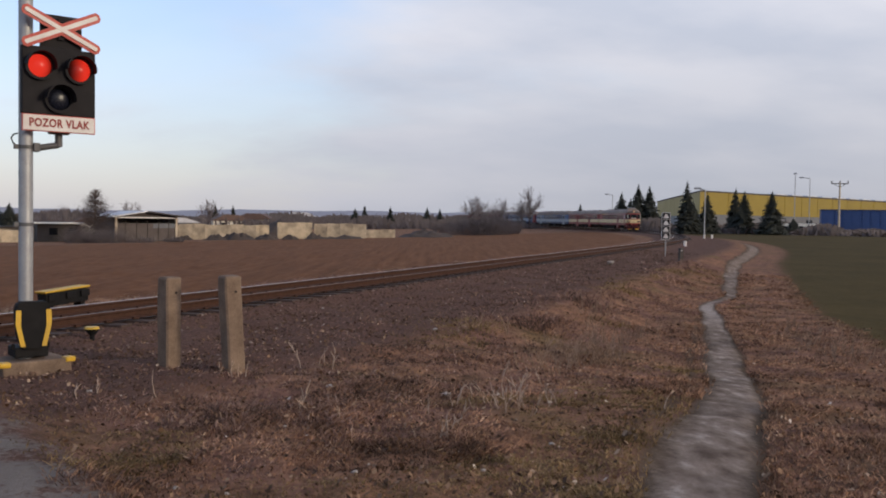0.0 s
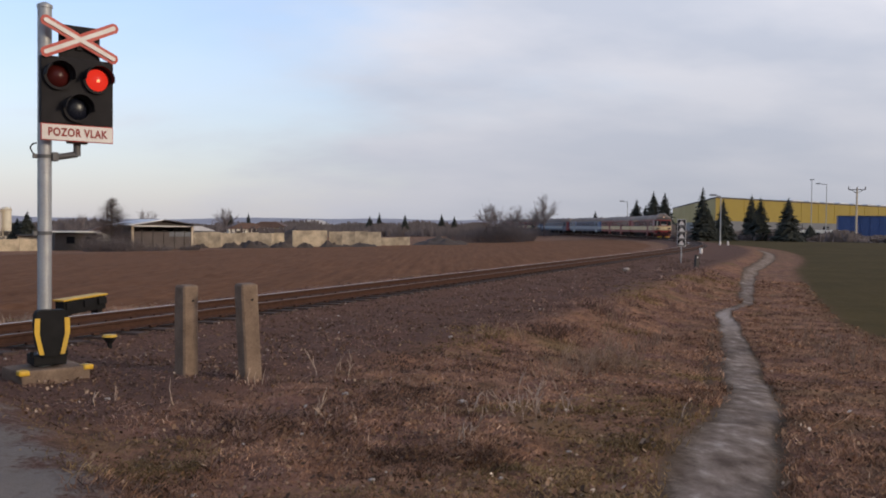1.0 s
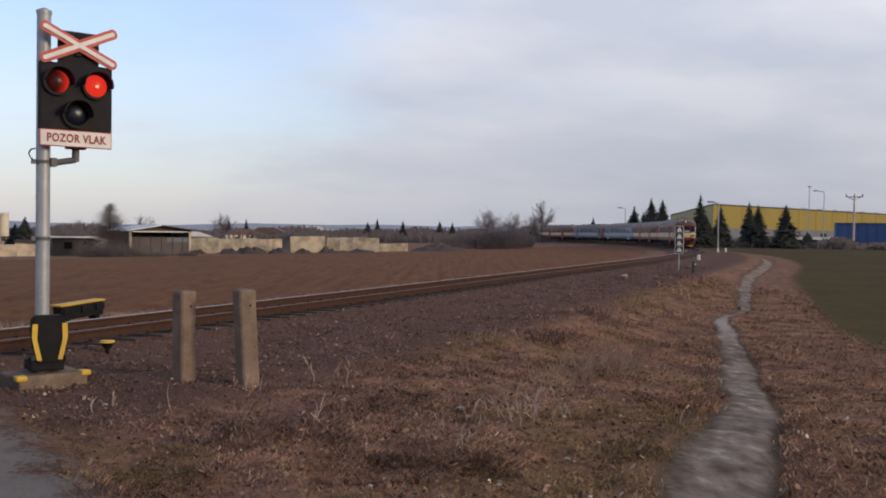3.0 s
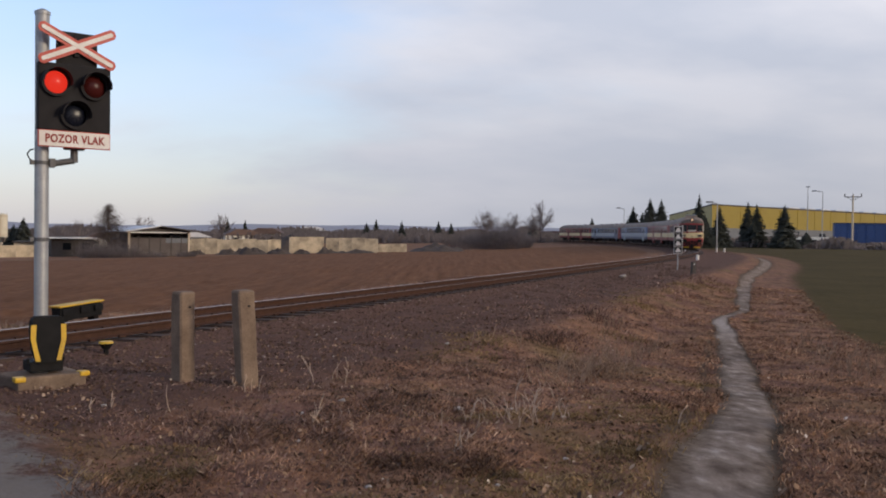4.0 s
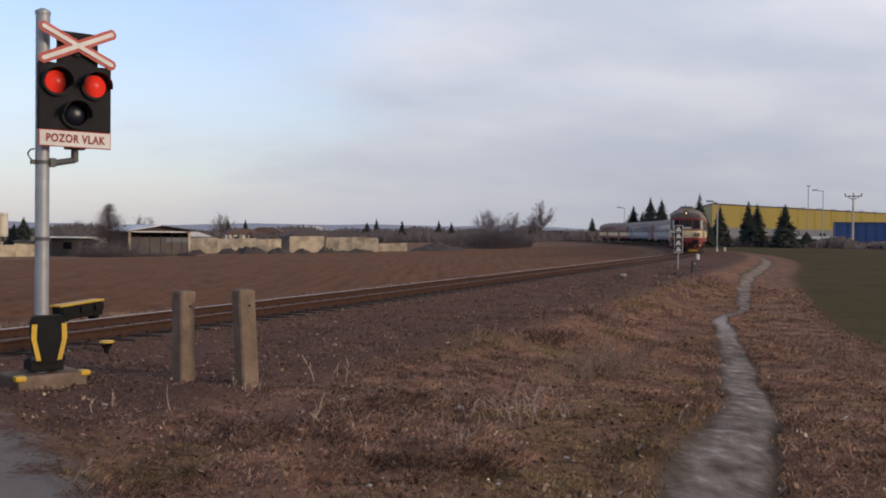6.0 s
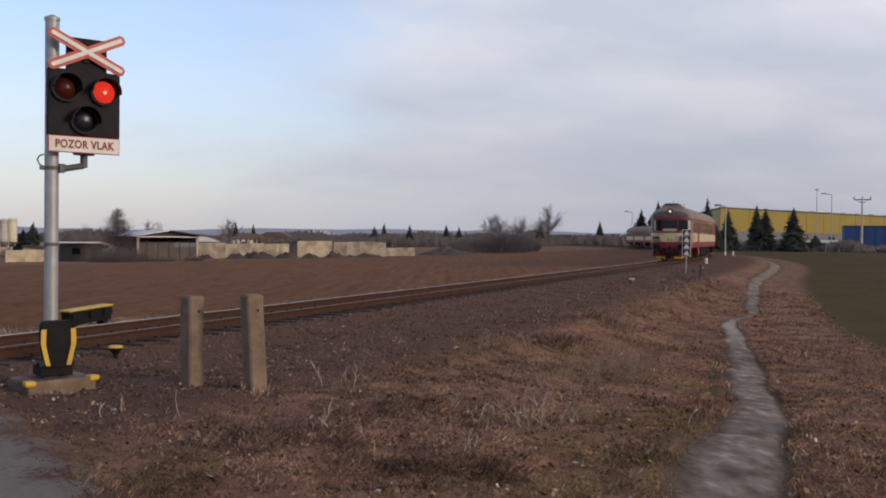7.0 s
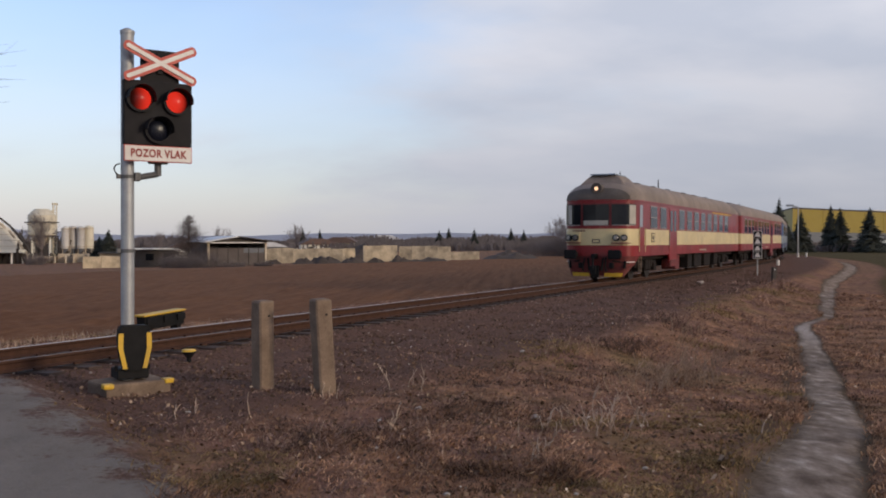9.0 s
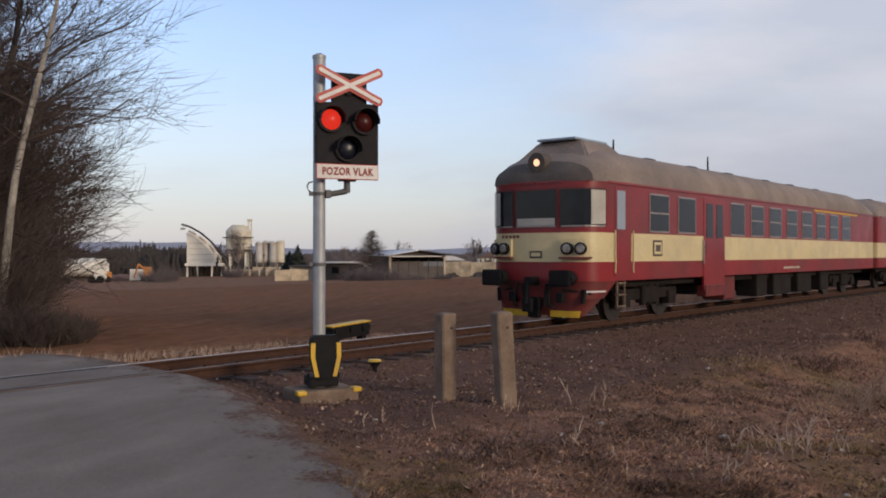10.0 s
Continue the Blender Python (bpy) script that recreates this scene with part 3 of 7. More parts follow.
    def frayed(mask):
        # a long, uneven fade
        x = n("ShaderNodeMapRange"); x.interpolation_type = "SMOOTHSTEP"
        x.inputs["From Min"].default_value, x.inputs["From Max"].default_value = 0.22, 1.02
        l(mth("ADD", mask, mth("ADD", mth("MULTIPLY", mth("SUBTRACT", fine, 0.5), 0.9), mth("MULTIPLY", mth("SUBTRACT", nz(1.3, 3, 0.5), 0.5), 0.7))), x.inputs[0])
        return x.outputs[0]

    c = mixc(worn(sb.outputs[1]), base, cinder)
    c = mixc(worn(sa.outputs[2]), c, plough)
    c = mixc(worn(sa.outputs[1]), c, crop)
    # a darker margin, then the gravel itself
    c = mixc(worn(mth("ADD", sa.outputs[0], 0.22), 1.2), c, path_edge)
    pale = ramp(fine, [(0.35, (0.30, 0.235, 0.19)), (0.65, (0.56, 0.46, 0.39))])
    c = mixc(frayed(sa.outputs[0]), c, mixc(mth("MULTIPLY", za.outputs["Alpha"], 0.8), gravel, pale))
    # darker bands beside the path, where rut is high
    c = mixc(worn(mth("MULTIPLY", sb.outputs[2], 0.85), 1.1), c, path_band)
    c = mixc(worn(mth("MULTIPLY", sb.outputs[0], 1.9)), c, cinder)
    c = mixc(worn(sb.outputs[0], 3.0), c, tar)
    l(c, p.inputs["Base Color"])
    rough = n("ShaderNodeMapRange")
    rough.inputs["To Min"].default_value, rough.inputs["To Max"].default_value = 0.97, 0.8
    l(sb.outputs[0], rough.inputs[0]); l(rough.outputs[0], p.inputs["Roughness"])
    p.inputs["Specular IOR Level"].default_value = 0.06
    bp = n("ShaderNodeBump")
    bp.inputs["Strength"].default_value, bp.inputs["Distance"].default_value = 0.75, 0.05
    l(mth("ADD", mth("MULTIPLY", mid, 0.6), mth("ADD", mth("MULTIPLY", fine, 0.5), mth("MULTIPLY", grain, 0.15))), bp.inputs["Height"])
    tread = n("ShaderNodeMapRange")
    tread.inputs["To Min"].default_value, tread.inputs["To Max"].default_value = 0.75, 0.22
    l(sa.outputs[0], tread.inputs[0]); l(tread.outputs[0], bp.inputs["Strength"])
    l(bp.outputs[0], p.inputs["Normal"])
    return m


M["ground"] = ground_material()
# far edge of the ploughed field, by bearing and distance
FIELD_B = [-90, -60, -46, -38, -31, -26, -17.5, -14, -7.3, 0, 6.8, 10, 30]
FIELD_R = [30, 45, 62, 77, 84, 92, 98, 111, 123, 139, 173, 190, 190]


def zones(x, y):
    s, p = track_coords(x, y)
    r, b = np.hypot(x, y), np.degrees(np.arctan2(x, y))
    e = road_edge(p)
    half = np.interp(s, PATH_S, PATH_HALF)
    half = half * (1 + 0.07 * np.sin(s * 0.7 + 2) + 0.06 * np.sin(s * 1.9))
    sway = 0.04 * np.sin(s * 0.9 + 1)
    d = (p - path_mid(s) - sway) / half
    # worn away softly towards the bank, cut more sharply on the field's side
    path = np.where(d > 0, 1 - smooth01(0.05, 1.95, d), 1 - smooth01(0.50, 1.42, -d))
    path = path * (s < 150) * (p < -3)
    crop = smooth01(1.3, -1.3, p - np.interp(s, [10, 22, 27, 36, 60, 120], [-14.5, -12.1, -11.1, -10.4, -9.1, -10.5])) * smooth01(12, 20, s)
    plough = smooth01(4.6, 5.8, p) * (r < np.interp(b, FIELD_B, FIELD_R)) * smooth01(1.0, 2.5, s - e) * (1 - smooth01(-60, -75, b))
    rut = 0.72 * np.exp(-((d + 1.12) / 0.26) ** 2) * smooth01(4.5, 7, s) * (1 - smooth01(17, 25, s)) + 0.72 * np.exp(-((d - 1.9) / 0.65) ** 2) * smooth01(6, 9, s) * (1 - smooth01(20, 27, s))
    road = (1 - smooth01(-1.2, 0.9, s - e)) * smooth01(-ROAD_W - 0.3, -ROAD_W + 0.3, s - e)
    bed = smooth01(-6.8, -3.6, p) * (1 - smooth01(2.4, 3.6, p))
    return path, crop, plough, road, bed, rut


def build_ground():
    angles = np.concatenate([np.arange(-180, -62, 4.0), np.arange(-62, 48, 0.22), np.arange(48, 180, 4.0)])
    radii = np.concatenate([[0.0], np.geomspace(0.6, 3.2, 8)[:-1], np.geomspace(3.2, 60, 190)[:-1], np.geomspace(60, 330, 70)[:-1], np.geomspace(330, 4600, 16)])
    na, nr = len(angles), len(radii)
    A, R = np.meshgrid(np.radians(angles), radii)
    x, y = (R * np.sin(A)).ravel(), (R * np.cos(A)).ravel()
    z = ground_z(x, y)
    path, crop, plough, road, bed, rut = zones(x, y)
    r = np.hypot(x, y)
    rough = np.clip(1 - 0.75 * path - 0.97 * road - 0.6 * crop, 0, 1)
    bump = hummocks(x, y)
    clod = np.array([noise.noise(Vector((a * 0.35, b * 0.35, 1.0))) * 0.10 if 20 < d < 200 and q > 0.3 else 0.0 for a, b, d, q in zip(x, y, r, plough)])
    s, p = track_coords(x, y)
    flat = smooth01(-2.4, -1.7, p) * (1 - smooth01(1.7, 2.4, p))
    z = z + (bump * rough * (1 - 0.9 * flat)) + clod - 0.04 * path * rough - 0.03 * rut * (1 - road)
    # dry pale earth where the path bends
    bare = smooth01(0.25, 0.8, path) * np.exp(-((s - 26.5) / 2.6) ** 2)
    verts = np.stack([x, y, z], 1)
    i, j = np.meshgrid(np.arange(nr - 1), np.arange(na), indexing="ij")
    j2 = (j + 1) % na
    quads = np.stack([i * na + j, i * na + j2, (i + 1) * na + j2, (i + 1) * na + j], -1).reshape(-1, 4)
    fx, fy = x[quads].mean(1), y[quads].mean(1)
    fp, fc, fl, fr, fb = (a[quads].mean(1) for a in (path, crop, plough, road, bed))
    kind = np.zeros(len(quads), int)
    kind[fb > 0.5], kind[fl > 0.5], kind[fc > 0.5], kind[fp > 0.5], kind[fr > 0.5] = 1, 2, 3, 4, 5
    rows = [("ground", "rough verge of dry winter grass beside the railway", "ground"),
            ("track_bed", "dark cinder and ballast bed under the single track", "track bed"),
            ("ploughed_field", "bare brown ploughed field beyond the railway", "field"),
            ("crop_field", "dull green winter crop field beside the footpath", "field"),
            ("footpath", "trodden grey gravel footpath winding along the railway bank", "path"),
            ("road", "worn grey asphalt road leading over the level crossing", "road")]
    for k, (name, label, cat) in enumerate(rows):
        q = quads[kind == k]
        used = np.unique(q)
        back = np.full(len(verts), -1)
        back[used] = np.arange(len(used))
        me = bpy.data.meshes.new(name)
        me.from_pydata(verts[used].tolist(), [], back[q].tolist())
        for att, cols in (("zone_a", (path, crop, plough, bare)), ("zone_b", (road, bed, rut, path))):
            at = me.color_attributes.new(att, "FLOAT_COLOR", "POINT")
            at.data.foreach_set("color", np.stack([c[used] for c in cols], 1).ravel())
        me.materials.append(M["ground"])
        me.polygons.foreach_set("use_smooth", [True] * len(me.polygons))
        me.validate()
        tagged(new(name, me), label, cat, "", "structure")


build_ground()


# ---- track ----
def loft(profile, p0, s0, s1, step, closed=True):
    """A profile of (across, up) drawn along the track at p0."""
    ss = np.arange(s0, s1 + 1e-6, step)
    verts, faces, k = [], [], len(profile)
    for s in ss:
        for a, z in profile:
            x, y, _ = on_track(s, p0 + a)
            verts.append((x, y, z))
    for i in range(len(ss) - 1):
        for j in range(k if closed else k - 1):
            a, b = i * k + j, i * k + (j + 1) % k
            faces.append((a, b, b + k, a + k))
    if closed:
        faces += [tuple(range(k))[::-1], tuple(len(verts) - k + i for i in range(k))]
    return verts, faces


RAIL_FOOT = [(-0.062, -0.149), (0.062, -0.149), (0.062, -0.138), (0.012, -0.118), (0.009, -0.05), (0.035, -0.036), (0.035, -0.006), (-0.035, -0.006), (-0.035, -0.036), (-0.009, -0.05), (-0.012, -0.118), (-0.062, -0.138)]
RAIL_HEAD = [(-0.033, -0.006), (0.033, -0.006), (0.033, -0.002), (0.026, 0.0), (-0.026, 0.0), (-0.033, -0.002)]


CANT = 0.05  # the outer rail lies higher


def build_track():
    for p0 in (-0.75, 0.75):
        rail = thing("rail", Matrix.Identity(4), "rusty brown steel rail with a dull head" if p0 < 0 else "rusty steel rail with a bright head", "rail", "rails of the track", "structure")
        up = CANT if p0 < 0 else 0.0
        v, f = loft([(a, z + up) for a, z in RAIL_FOOT], p0, -60, 420, 2.0)
        a = raw("web_and_foot", v, f, M["rail_side"])
        v, f = loft([(a, z + up) for a, z in RAIL_HEAD], p0, -60, 420, 2.0)
        # the far rail's head gets a brighter colour than the near one's
        b = raw("running_head", v, f, M["rail_head" if p0 < 0 else "rail_bright"])
        a.parent = b.parent = rail
        b["label"] = "dull brown running surface" if p0 < 0 else "bright running surface"


build_track()


# ---- train ----
CAR, BODY = 24.79, 24.1
WIDE, Z0, Z_CREAM, Z_WIN, Z_EAVE, Z_TOP = 1.44, 0.98, 1.40, 2.04, 3.15, 4.02
NOSE = [(0.0, -0.30), (0.50, -0.315), (0.90, -0.36), (1.13, -0.44), (1.27, -0.57), (1.37, -0.82), (1.425, -1.18), (WIDE, -1.6)]
FRONT = -0.30  # the flat middle of the cab front


def plan_points(nose):
    """Half outline of the body from the front's middle round to the rear's middle."""
    if nose:
        pts = list(NOSE)
    else:
        pts = [(0.0, 0.0), (1.30, 0.0), (1.40, -0.05), (WIDE, -0.16)]
    y = math.ceil(-pts[-1][1] + 0.6)
    while y < BODY - 0.5:
        pts.append((WIDE, -float(y)))
        y += 1
    return pts + [(WIDE, -BODY + 0.16), (1.40, -BODY + 0.05), (1.30, -BODY), (0.0, -BODY)]


class Plan:
    def __init__(self, nose):
        self.pts = np.array(plan_points(nose))
        self.a = np.concatenate([[0], np.cumsum(np.hypot(*np.diff(self.pts, axis=0).T))])

    def at(self, a, off=0.0):
        """The place at the arc length a (negative: other side) and off outwards."""
        sg, q = (1 if a >= 0 else -1), abs(a)
        x, y = np.interp(q, self.a, self.pts[:, 0]), np.interp(q, self.a, self.pts[:, 1])
        x2, y2 = np.interp(q + 0.02, self.a, self.pts[:, 0]), np.interp(q + 0.02, self.a, self.pts[:, 1])
        x1, y1 = np.interp(max(q - 0.02, 0), self.a, self.pts[:, 0]), np.interp(max(q - 0.02, 0), self.a, self.pts[:, 1])
        tx, ty = x2 - x1, y2 - y1
        k = math.hypot(tx, ty) or 1
        nx, ny = -ty / k, tx / k
        return sg * (x + nx * off), y + ny * off

    def arc(self, y):
        """Arc length where the side passes y."""
        i = np.argmax(self.pts[:, 0])
        return float(np.interp(-y, -self.pts[1:-1, 1], self.a[1:-1]))

    def patch(self, bm, a0, a1, z0, z1, off, depth=0.03, n=None):
        """A slab that follows the body side from a0 to a1."""
        n = n or max(1, int(abs(a1 - a0) / 0.25))
        ring = []
        for i in range(n + 1):
            a = a0 + (a1 - a0) * i / n
            xo, yo = self.at(a, off)
            xi, yi = self.at(a, off - depth)
            ring.append([bm.verts.new(c) for c in ((xi, yi, z0), (xo, yo, z0), (xo, yo, z1), (xi, yi, z1))])
        for u, v in zip(ring, ring[1:]):
            for j in range(4):
                bm.faces.new((u[j], u[(j + 1) % 4], v[(j + 1) % 4], v[j]))
        bm.faces.new(ring[0])
        bm.faces.new(ring[-1][::-1])
        return bm


def build_roof(plan, nose, dome=False):
    """The curved roof with its rounded ends."""
    bm = bm_new()
    half = plan.pts[:5] if dome else plan.pts
    ring = []
    n = 12
    lift = 0.012 if dome else 0.0
    for x, y in half:
        w = max(x, 0.02)
        if nose and y > -3:
            h = math.sqrt(max(0.0, 1 - (1 - min(1, max(0.0, FRONT - y) / 1.7)) ** 2))
        else:
            h = min(1.0, (w / WIDE))
        h2 = h if (nose and y > -3) else (0.35 + 0.65 * min(1.0, (BODY + y) / 1.4) if y < -BODY + 1.4 else (1.0 if y < -1.4 or nose else 0.35 + 0.65 * min(1.0, -y / 1.4)))
        row = []
        for i in range(n + 1):
            t = math.pi * i / n
            cx, sz = math.cos(t), math.sin(t)
            row.append(bm.verts.new(((w + 0.015 + lift) * math.copysign(abs(cx) ** 0.72, cx), y + lift, Z_EAVE + (Z_TOP - Z_EAVE) * h2 * sz ** 0.85 + lift)))
        ring.append(row)
    for a, b in zip(ring, ring[1:]):
        for i in range(n):
            bm.faces.new((a[i], a[i + 1], b[i + 1], b[i]))
    return bm


def bogie_parts(car, y, motor):
    b = bm_new()
    for sx in (-1, 1):
        box(b, (sx * 1.02, y, 0.62), (0.16, 3.3, 0.26), bevel=0.03)
        box(b, (sx * 1.04, y - 1.25, 0.50), (0.26, 0.42, 0.34), bevel=0.04)
        box(b, (sx * 1.04, y + 1.25, 0.50), (0.26, 0.42, 0.34), bevel=0.04)
        box(b, (sx * 1.08, y, 0.60), (0.22, 0.9, 0.40), bevel=0.04)
        for k in (-0.35, 0.0, 0.35):
            tube(b, (sx * 1.12, y + k, 0.35), (sx * 1.12, y + k, 0.85), 0.09, n=8)
    box(b, (0, y, 0.62), (1.9, 0.7, 0.25), bevel=0.03)
    bog = part("bogie", b, M["under"], car, "grimy steel bogie frame with springs")
    for dy in (-1.25, 1.25):
        w = bm_new()
        for sx in (-1, 1):
            tube(w, (sx * 0.68, y + dy, 0.46), (sx * 0.81, y + dy, 0.46), 0.46, n=24)
            tube(w, (sx * 0.66, y + dy, 0.46), (sx * 0.69, y + dy, 0.46), 0.485, n=24)
        tube(w, (-0.7, y + dy, 0.46), (0.7, y + dy, 0.46), 0.09, n=8)
        part("wheelset", w, M["wheel"], bog)


def build_car(kind, label):
    """kind: motor (cab at the front), trailer, blue, blue_motor."""
    nose = kind in ("motor", "blue_motor")
    car = thing("railcar" if kind == "motor" else "rail_coach", Matrix.Identity(4), label, "train", "cars of the train")
    plan = Plan(nose)
    end = plan.a[-1]
    low, band, high = (M["red"], M["cream"], M["red"]) if kind in ("motor", "trailer") else (M["navy"], M["white_band"], M["blue"])
    for nm, za, zb, mt in (("lower_side", Z0, Z_CREAM, low), ("waist_band", Z_CREAM, Z_WIN, band), ("window_band", Z_WIN, Z_EAVE, high)):
        bm = bm_new()
        full = [(x, y) for x, y in plan.pts] + [(-x, y) for x, y in plan.pts[::-1][1:-1]]
        va = [bm.verts.new((x, y, za)) for x, y in full]
        vb = [bm.verts.new((x, y, zb)) for x, y in full]
        for i in range(len(full)):
            j = (i + 1) % len(full)
            bm.faces.new((va[i], va[j], vb[j], vb[i]))
        if nm == "lower_side":
            bm.faces.new(va[::-1])
        if nm == "window_band":
            bm.faces.new(vb)
        part(nm, bm, mt, car, smooth=True)
    part("roof", build_roof(plan, nose), M["roof"], car, "sooty grey rounded roof", smooth=True)
    if kind == "motor":
        part("sooty_dome", build_roof(plan, nose, True), M["soot"], car, "soot-blackened dome above the cab", smooth=True)
    # gutter along the eaves
    g = bm_new()
    for sg in (-1, 1):
        a0 = 0.02 if nose else plan.arc(-0.3)
        plan.patch(g, sg * a0, sg * plan.arc(-BODY + 0.3), Z_EAVE - 0.03, Z_EAVE + 0.02, 0.03, 0.05, n=40)
    part("gutter", g, low if kind in ("motor", "trailer") else M["roof"], car)
    # doors and windows on both sides
    doors = [-6.9] if kind == "motor" else ([-6.9, -16.4] if kind == "trailer" else [-3.2, -20.4])
    wins = [-3.5, -5.1] + [-8.6 - 1.6 * i for i in range(8)] if kind == "motor" else None
    if wins is None:
        wins, y = [], -1.9
        while y > -BODY + 1.4:
            if all(abs(y - d) > 1.5 for d in doors) and not (nose and y > -3):
                wins.append(y)
            y -= 1.72
    for sg in (-1, 1):
        for y in wins:
            f = plan.patch(bm_new(), sg * plan.arc(y + 0.54), sg * plan.arc(y - 0.54), 2.08, 3.0, 0.018, 0.04, n=1)
            wf = part("window", f, M["window_frame"], car, "aluminium-framed side window")
            for za, zb in ((2.12, 2.52), (2.56, 2.96)) if y not in (-5.1, -8.6) else ((2.12, 2.96),):
                part("pane", plan.patch(bm_new(), sg * plan.arc(y + 0.50), sg * plan.arc(y - 0.50), za, zb, 0.024, 0.02, n=1), M["glass"], wf)
        for y in doors:
            d = part("door", plan.patch(bm_new(), sg * plan.arc(y + 0.72), sg * plan.arc(y - 0.72), 0.62, 3.02, 0.012, 0.06, n=1), low if kind != "blue" else M["white_band"], car, "folding passenger door")
            for k in (-0.34, 0.34):
                part("pane", plan.patch(bm_new(), sg * plan.arc(y + k + 0.22), sg * plan.arc(y + k - 0.22), 2.0, 2.9, 0.02, 0.02, n=1), M["glass"], d)
            part("handrail", plan.patch(bm_new(), sg * plan.arc(y + 0.80), sg * plan.arc(y + 0.76), 1.3, 1.95, 0.05, 0.03, n=1), M["window_frame"], d)
            st = bm_new()
            box(st, (sg * 1.36, y, 0.60), (0.26, 1.35, 0.30), bevel=0.02)
            part("step_box", st, M["dull_red"] if kind in ("motor", "trailer") else M["under"], car)
        if kind == "motor":
            part("class_stripe", plan.patch(bm_new(), sg * plan.arc(-15.8), sg * plan.arc(-21.4), 3.04, 3.10, 0.015, 0.02, n=1), M["yellow_paint"], car, "thin yellow line above the windows")
            badge = plan.patch(bm_new(), sg * plan.arc(-3.15), sg * plan.arc(-3.65), 1.52, 1.90, 0.014, 0.02, n=1)
            part("badge", badge, M["soot"], car)
            part("badge_plate", plan.patch(bm_new(), sg * plan.arc(-3.21), sg * plan.arc(-3.59), 1.57, 1.85, 0.018, 0.02, n=1), M["cream"], car)
            part("badge_mark", plan.patch(bm_new(), sg * plan.arc(-3.27), sg * plan.arc(-3.53), 1.63, 1.79, 0.022, 0.02, n=1), M["soot"], car)
            part("small_bar", plan.patch(bm_new(), sg * plan.arc(-6.2), sg * plan.arc(-6.35), 1.58, 1.84, 0.014, 0.02, n=1), M["dull_red"], car)
            # cab door and its window
            part("cab_door", plan.patch(bm_new(), sg * plan.arc(-1.28), sg * plan.arc(-2.02), 1.10, 3.05, 0.010, 0.05, n=3), M["red"], car, "narrow red cab door")
            part("cab_door_pane", plan.patch(bm_new(), sg * plan.arc(-1.36), sg * plan.arc(-1.72), 2.12, 2.98, 0.018, 0.02, n=2), M["white_band"], car, "pale curtained cab door window")
            for y in (-1.24, -2.08):
                part("handrail", plan.patch(bm_new(), sg * plan.arc(y + 0.013), sg * plan.arc(y - 0.013), 1.15, 2.1, 0.05, 0.025, n=1), M["cream"], car)
            lad = bm_new()
            for y in (-1.5, -1.85):
                box(lad, (sg * 1.36, y, 0.66), (0.04, 0.04, 0.62))
            for z in (0.40, 0.66, 0.92):
                box(lad, (sg * 1.36, -1.67, z), (0.10, 0.36, 0.035))
            part("ladder", lad, M["concrete"], car)
        for y, w in ((-8.35, 0.8), (-11.0, 0.9), (-12.9, 1.7), (-15.2, 1.5), (-17.5, 1.0)) if kind == "motor" else ((-7.0, 1.2), (-10.2, 3.0), (-13.5, 1.6)):
            t = bm_new()
            box(t, (sg * 0.98, y, 0.62), (0.66, w, 0.66), bevel=0.05)
            part("underfloor_box", t, M["dull_red"] if kind == "motor" and y == -8.35 else M["under"], car)
        bars = plan.patch(bm_new(), sg * plan.arc(-12.6), sg * plan.arc(-14.2), 1.10, 1.17, 0.008, 0.02, n=1)
        part("lettering_bar", bars, M["concrete_far"], car)
    bogie_parts(car, -3.6, nose)
    bogie_parts(car, -20.6, False)
    beam = bm_new()
    box(beam, (0, -12.0, 0.92), (2.3, 22.5, 0.22), bevel=0.02)
    tube(beam, (0.3, -8, 0.7), (0.3, -16, 0.7), 0.22, n=10)
    part("frame_beam", beam, M["under"], car)
    # gangway bellows at the rear
    gw = bm_new()
    box(gw, (0, -BODY - 0.16, 2.1), (1.2, 0.42, 2.1), bevel=0.06)
    part("gangway", gw, M["black"], car, "black rubber gangway bellows")
    for sg in (-1, 1):
        b = bm_new()
        tube(b, (sg * 0.875, -BODY + 0.1, 1.05), (sg * 0.875, -BODY - 0.3, 1.05), 0.11, n=10)
        tube(b, (sg * 0.875, -BODY - 0.26, 1.05), (sg * 0.875, -BODY - 0.33, 1.05), 0.24, n=16)
        part("buffer", b, M["black"], car)
    # roof vents and aerials
    for y in ((-5.6, -8.4, -11.2, -14.6, -17.2, -20.4) if kind == "motor" else (-4, -8, -12, -16, -20)):
        v = bm_new()
        box(v, (0, y, Z_TOP + 0.02), (0.5, 0.55, 0.14), bevel=0.05)
        part("roof_vent", v, M["under"], car)
    if kind == "motor":
        cab_front(car, plan)
    elif kind == "blue_motor":
        f = plan.patch(bm_new(), -plan.arc(-1.9), plan.arc(-1.9), Z0 - 0.02, Z_EAVE + 0.01, 0.012, 0.02, n=30)
        part("cab_front", f, M["red"], car, "red painted cab end", smooth=True)
        part("windscreen", plan.patch(bm_new(), -1.3, 1.3, 2.2, 2.95, 0.02, 0.02, n=10), M["glass"], car)
        for sg in (-1, 1):
            part("cab_side", plan.patch(bm_new(), sg * plan.arc(-1.95), sg * plan.arc(-4.6), Z0, Z_EAVE - 0.02, 0.010, 0.02, n=3), M["navy"], car)
    return car


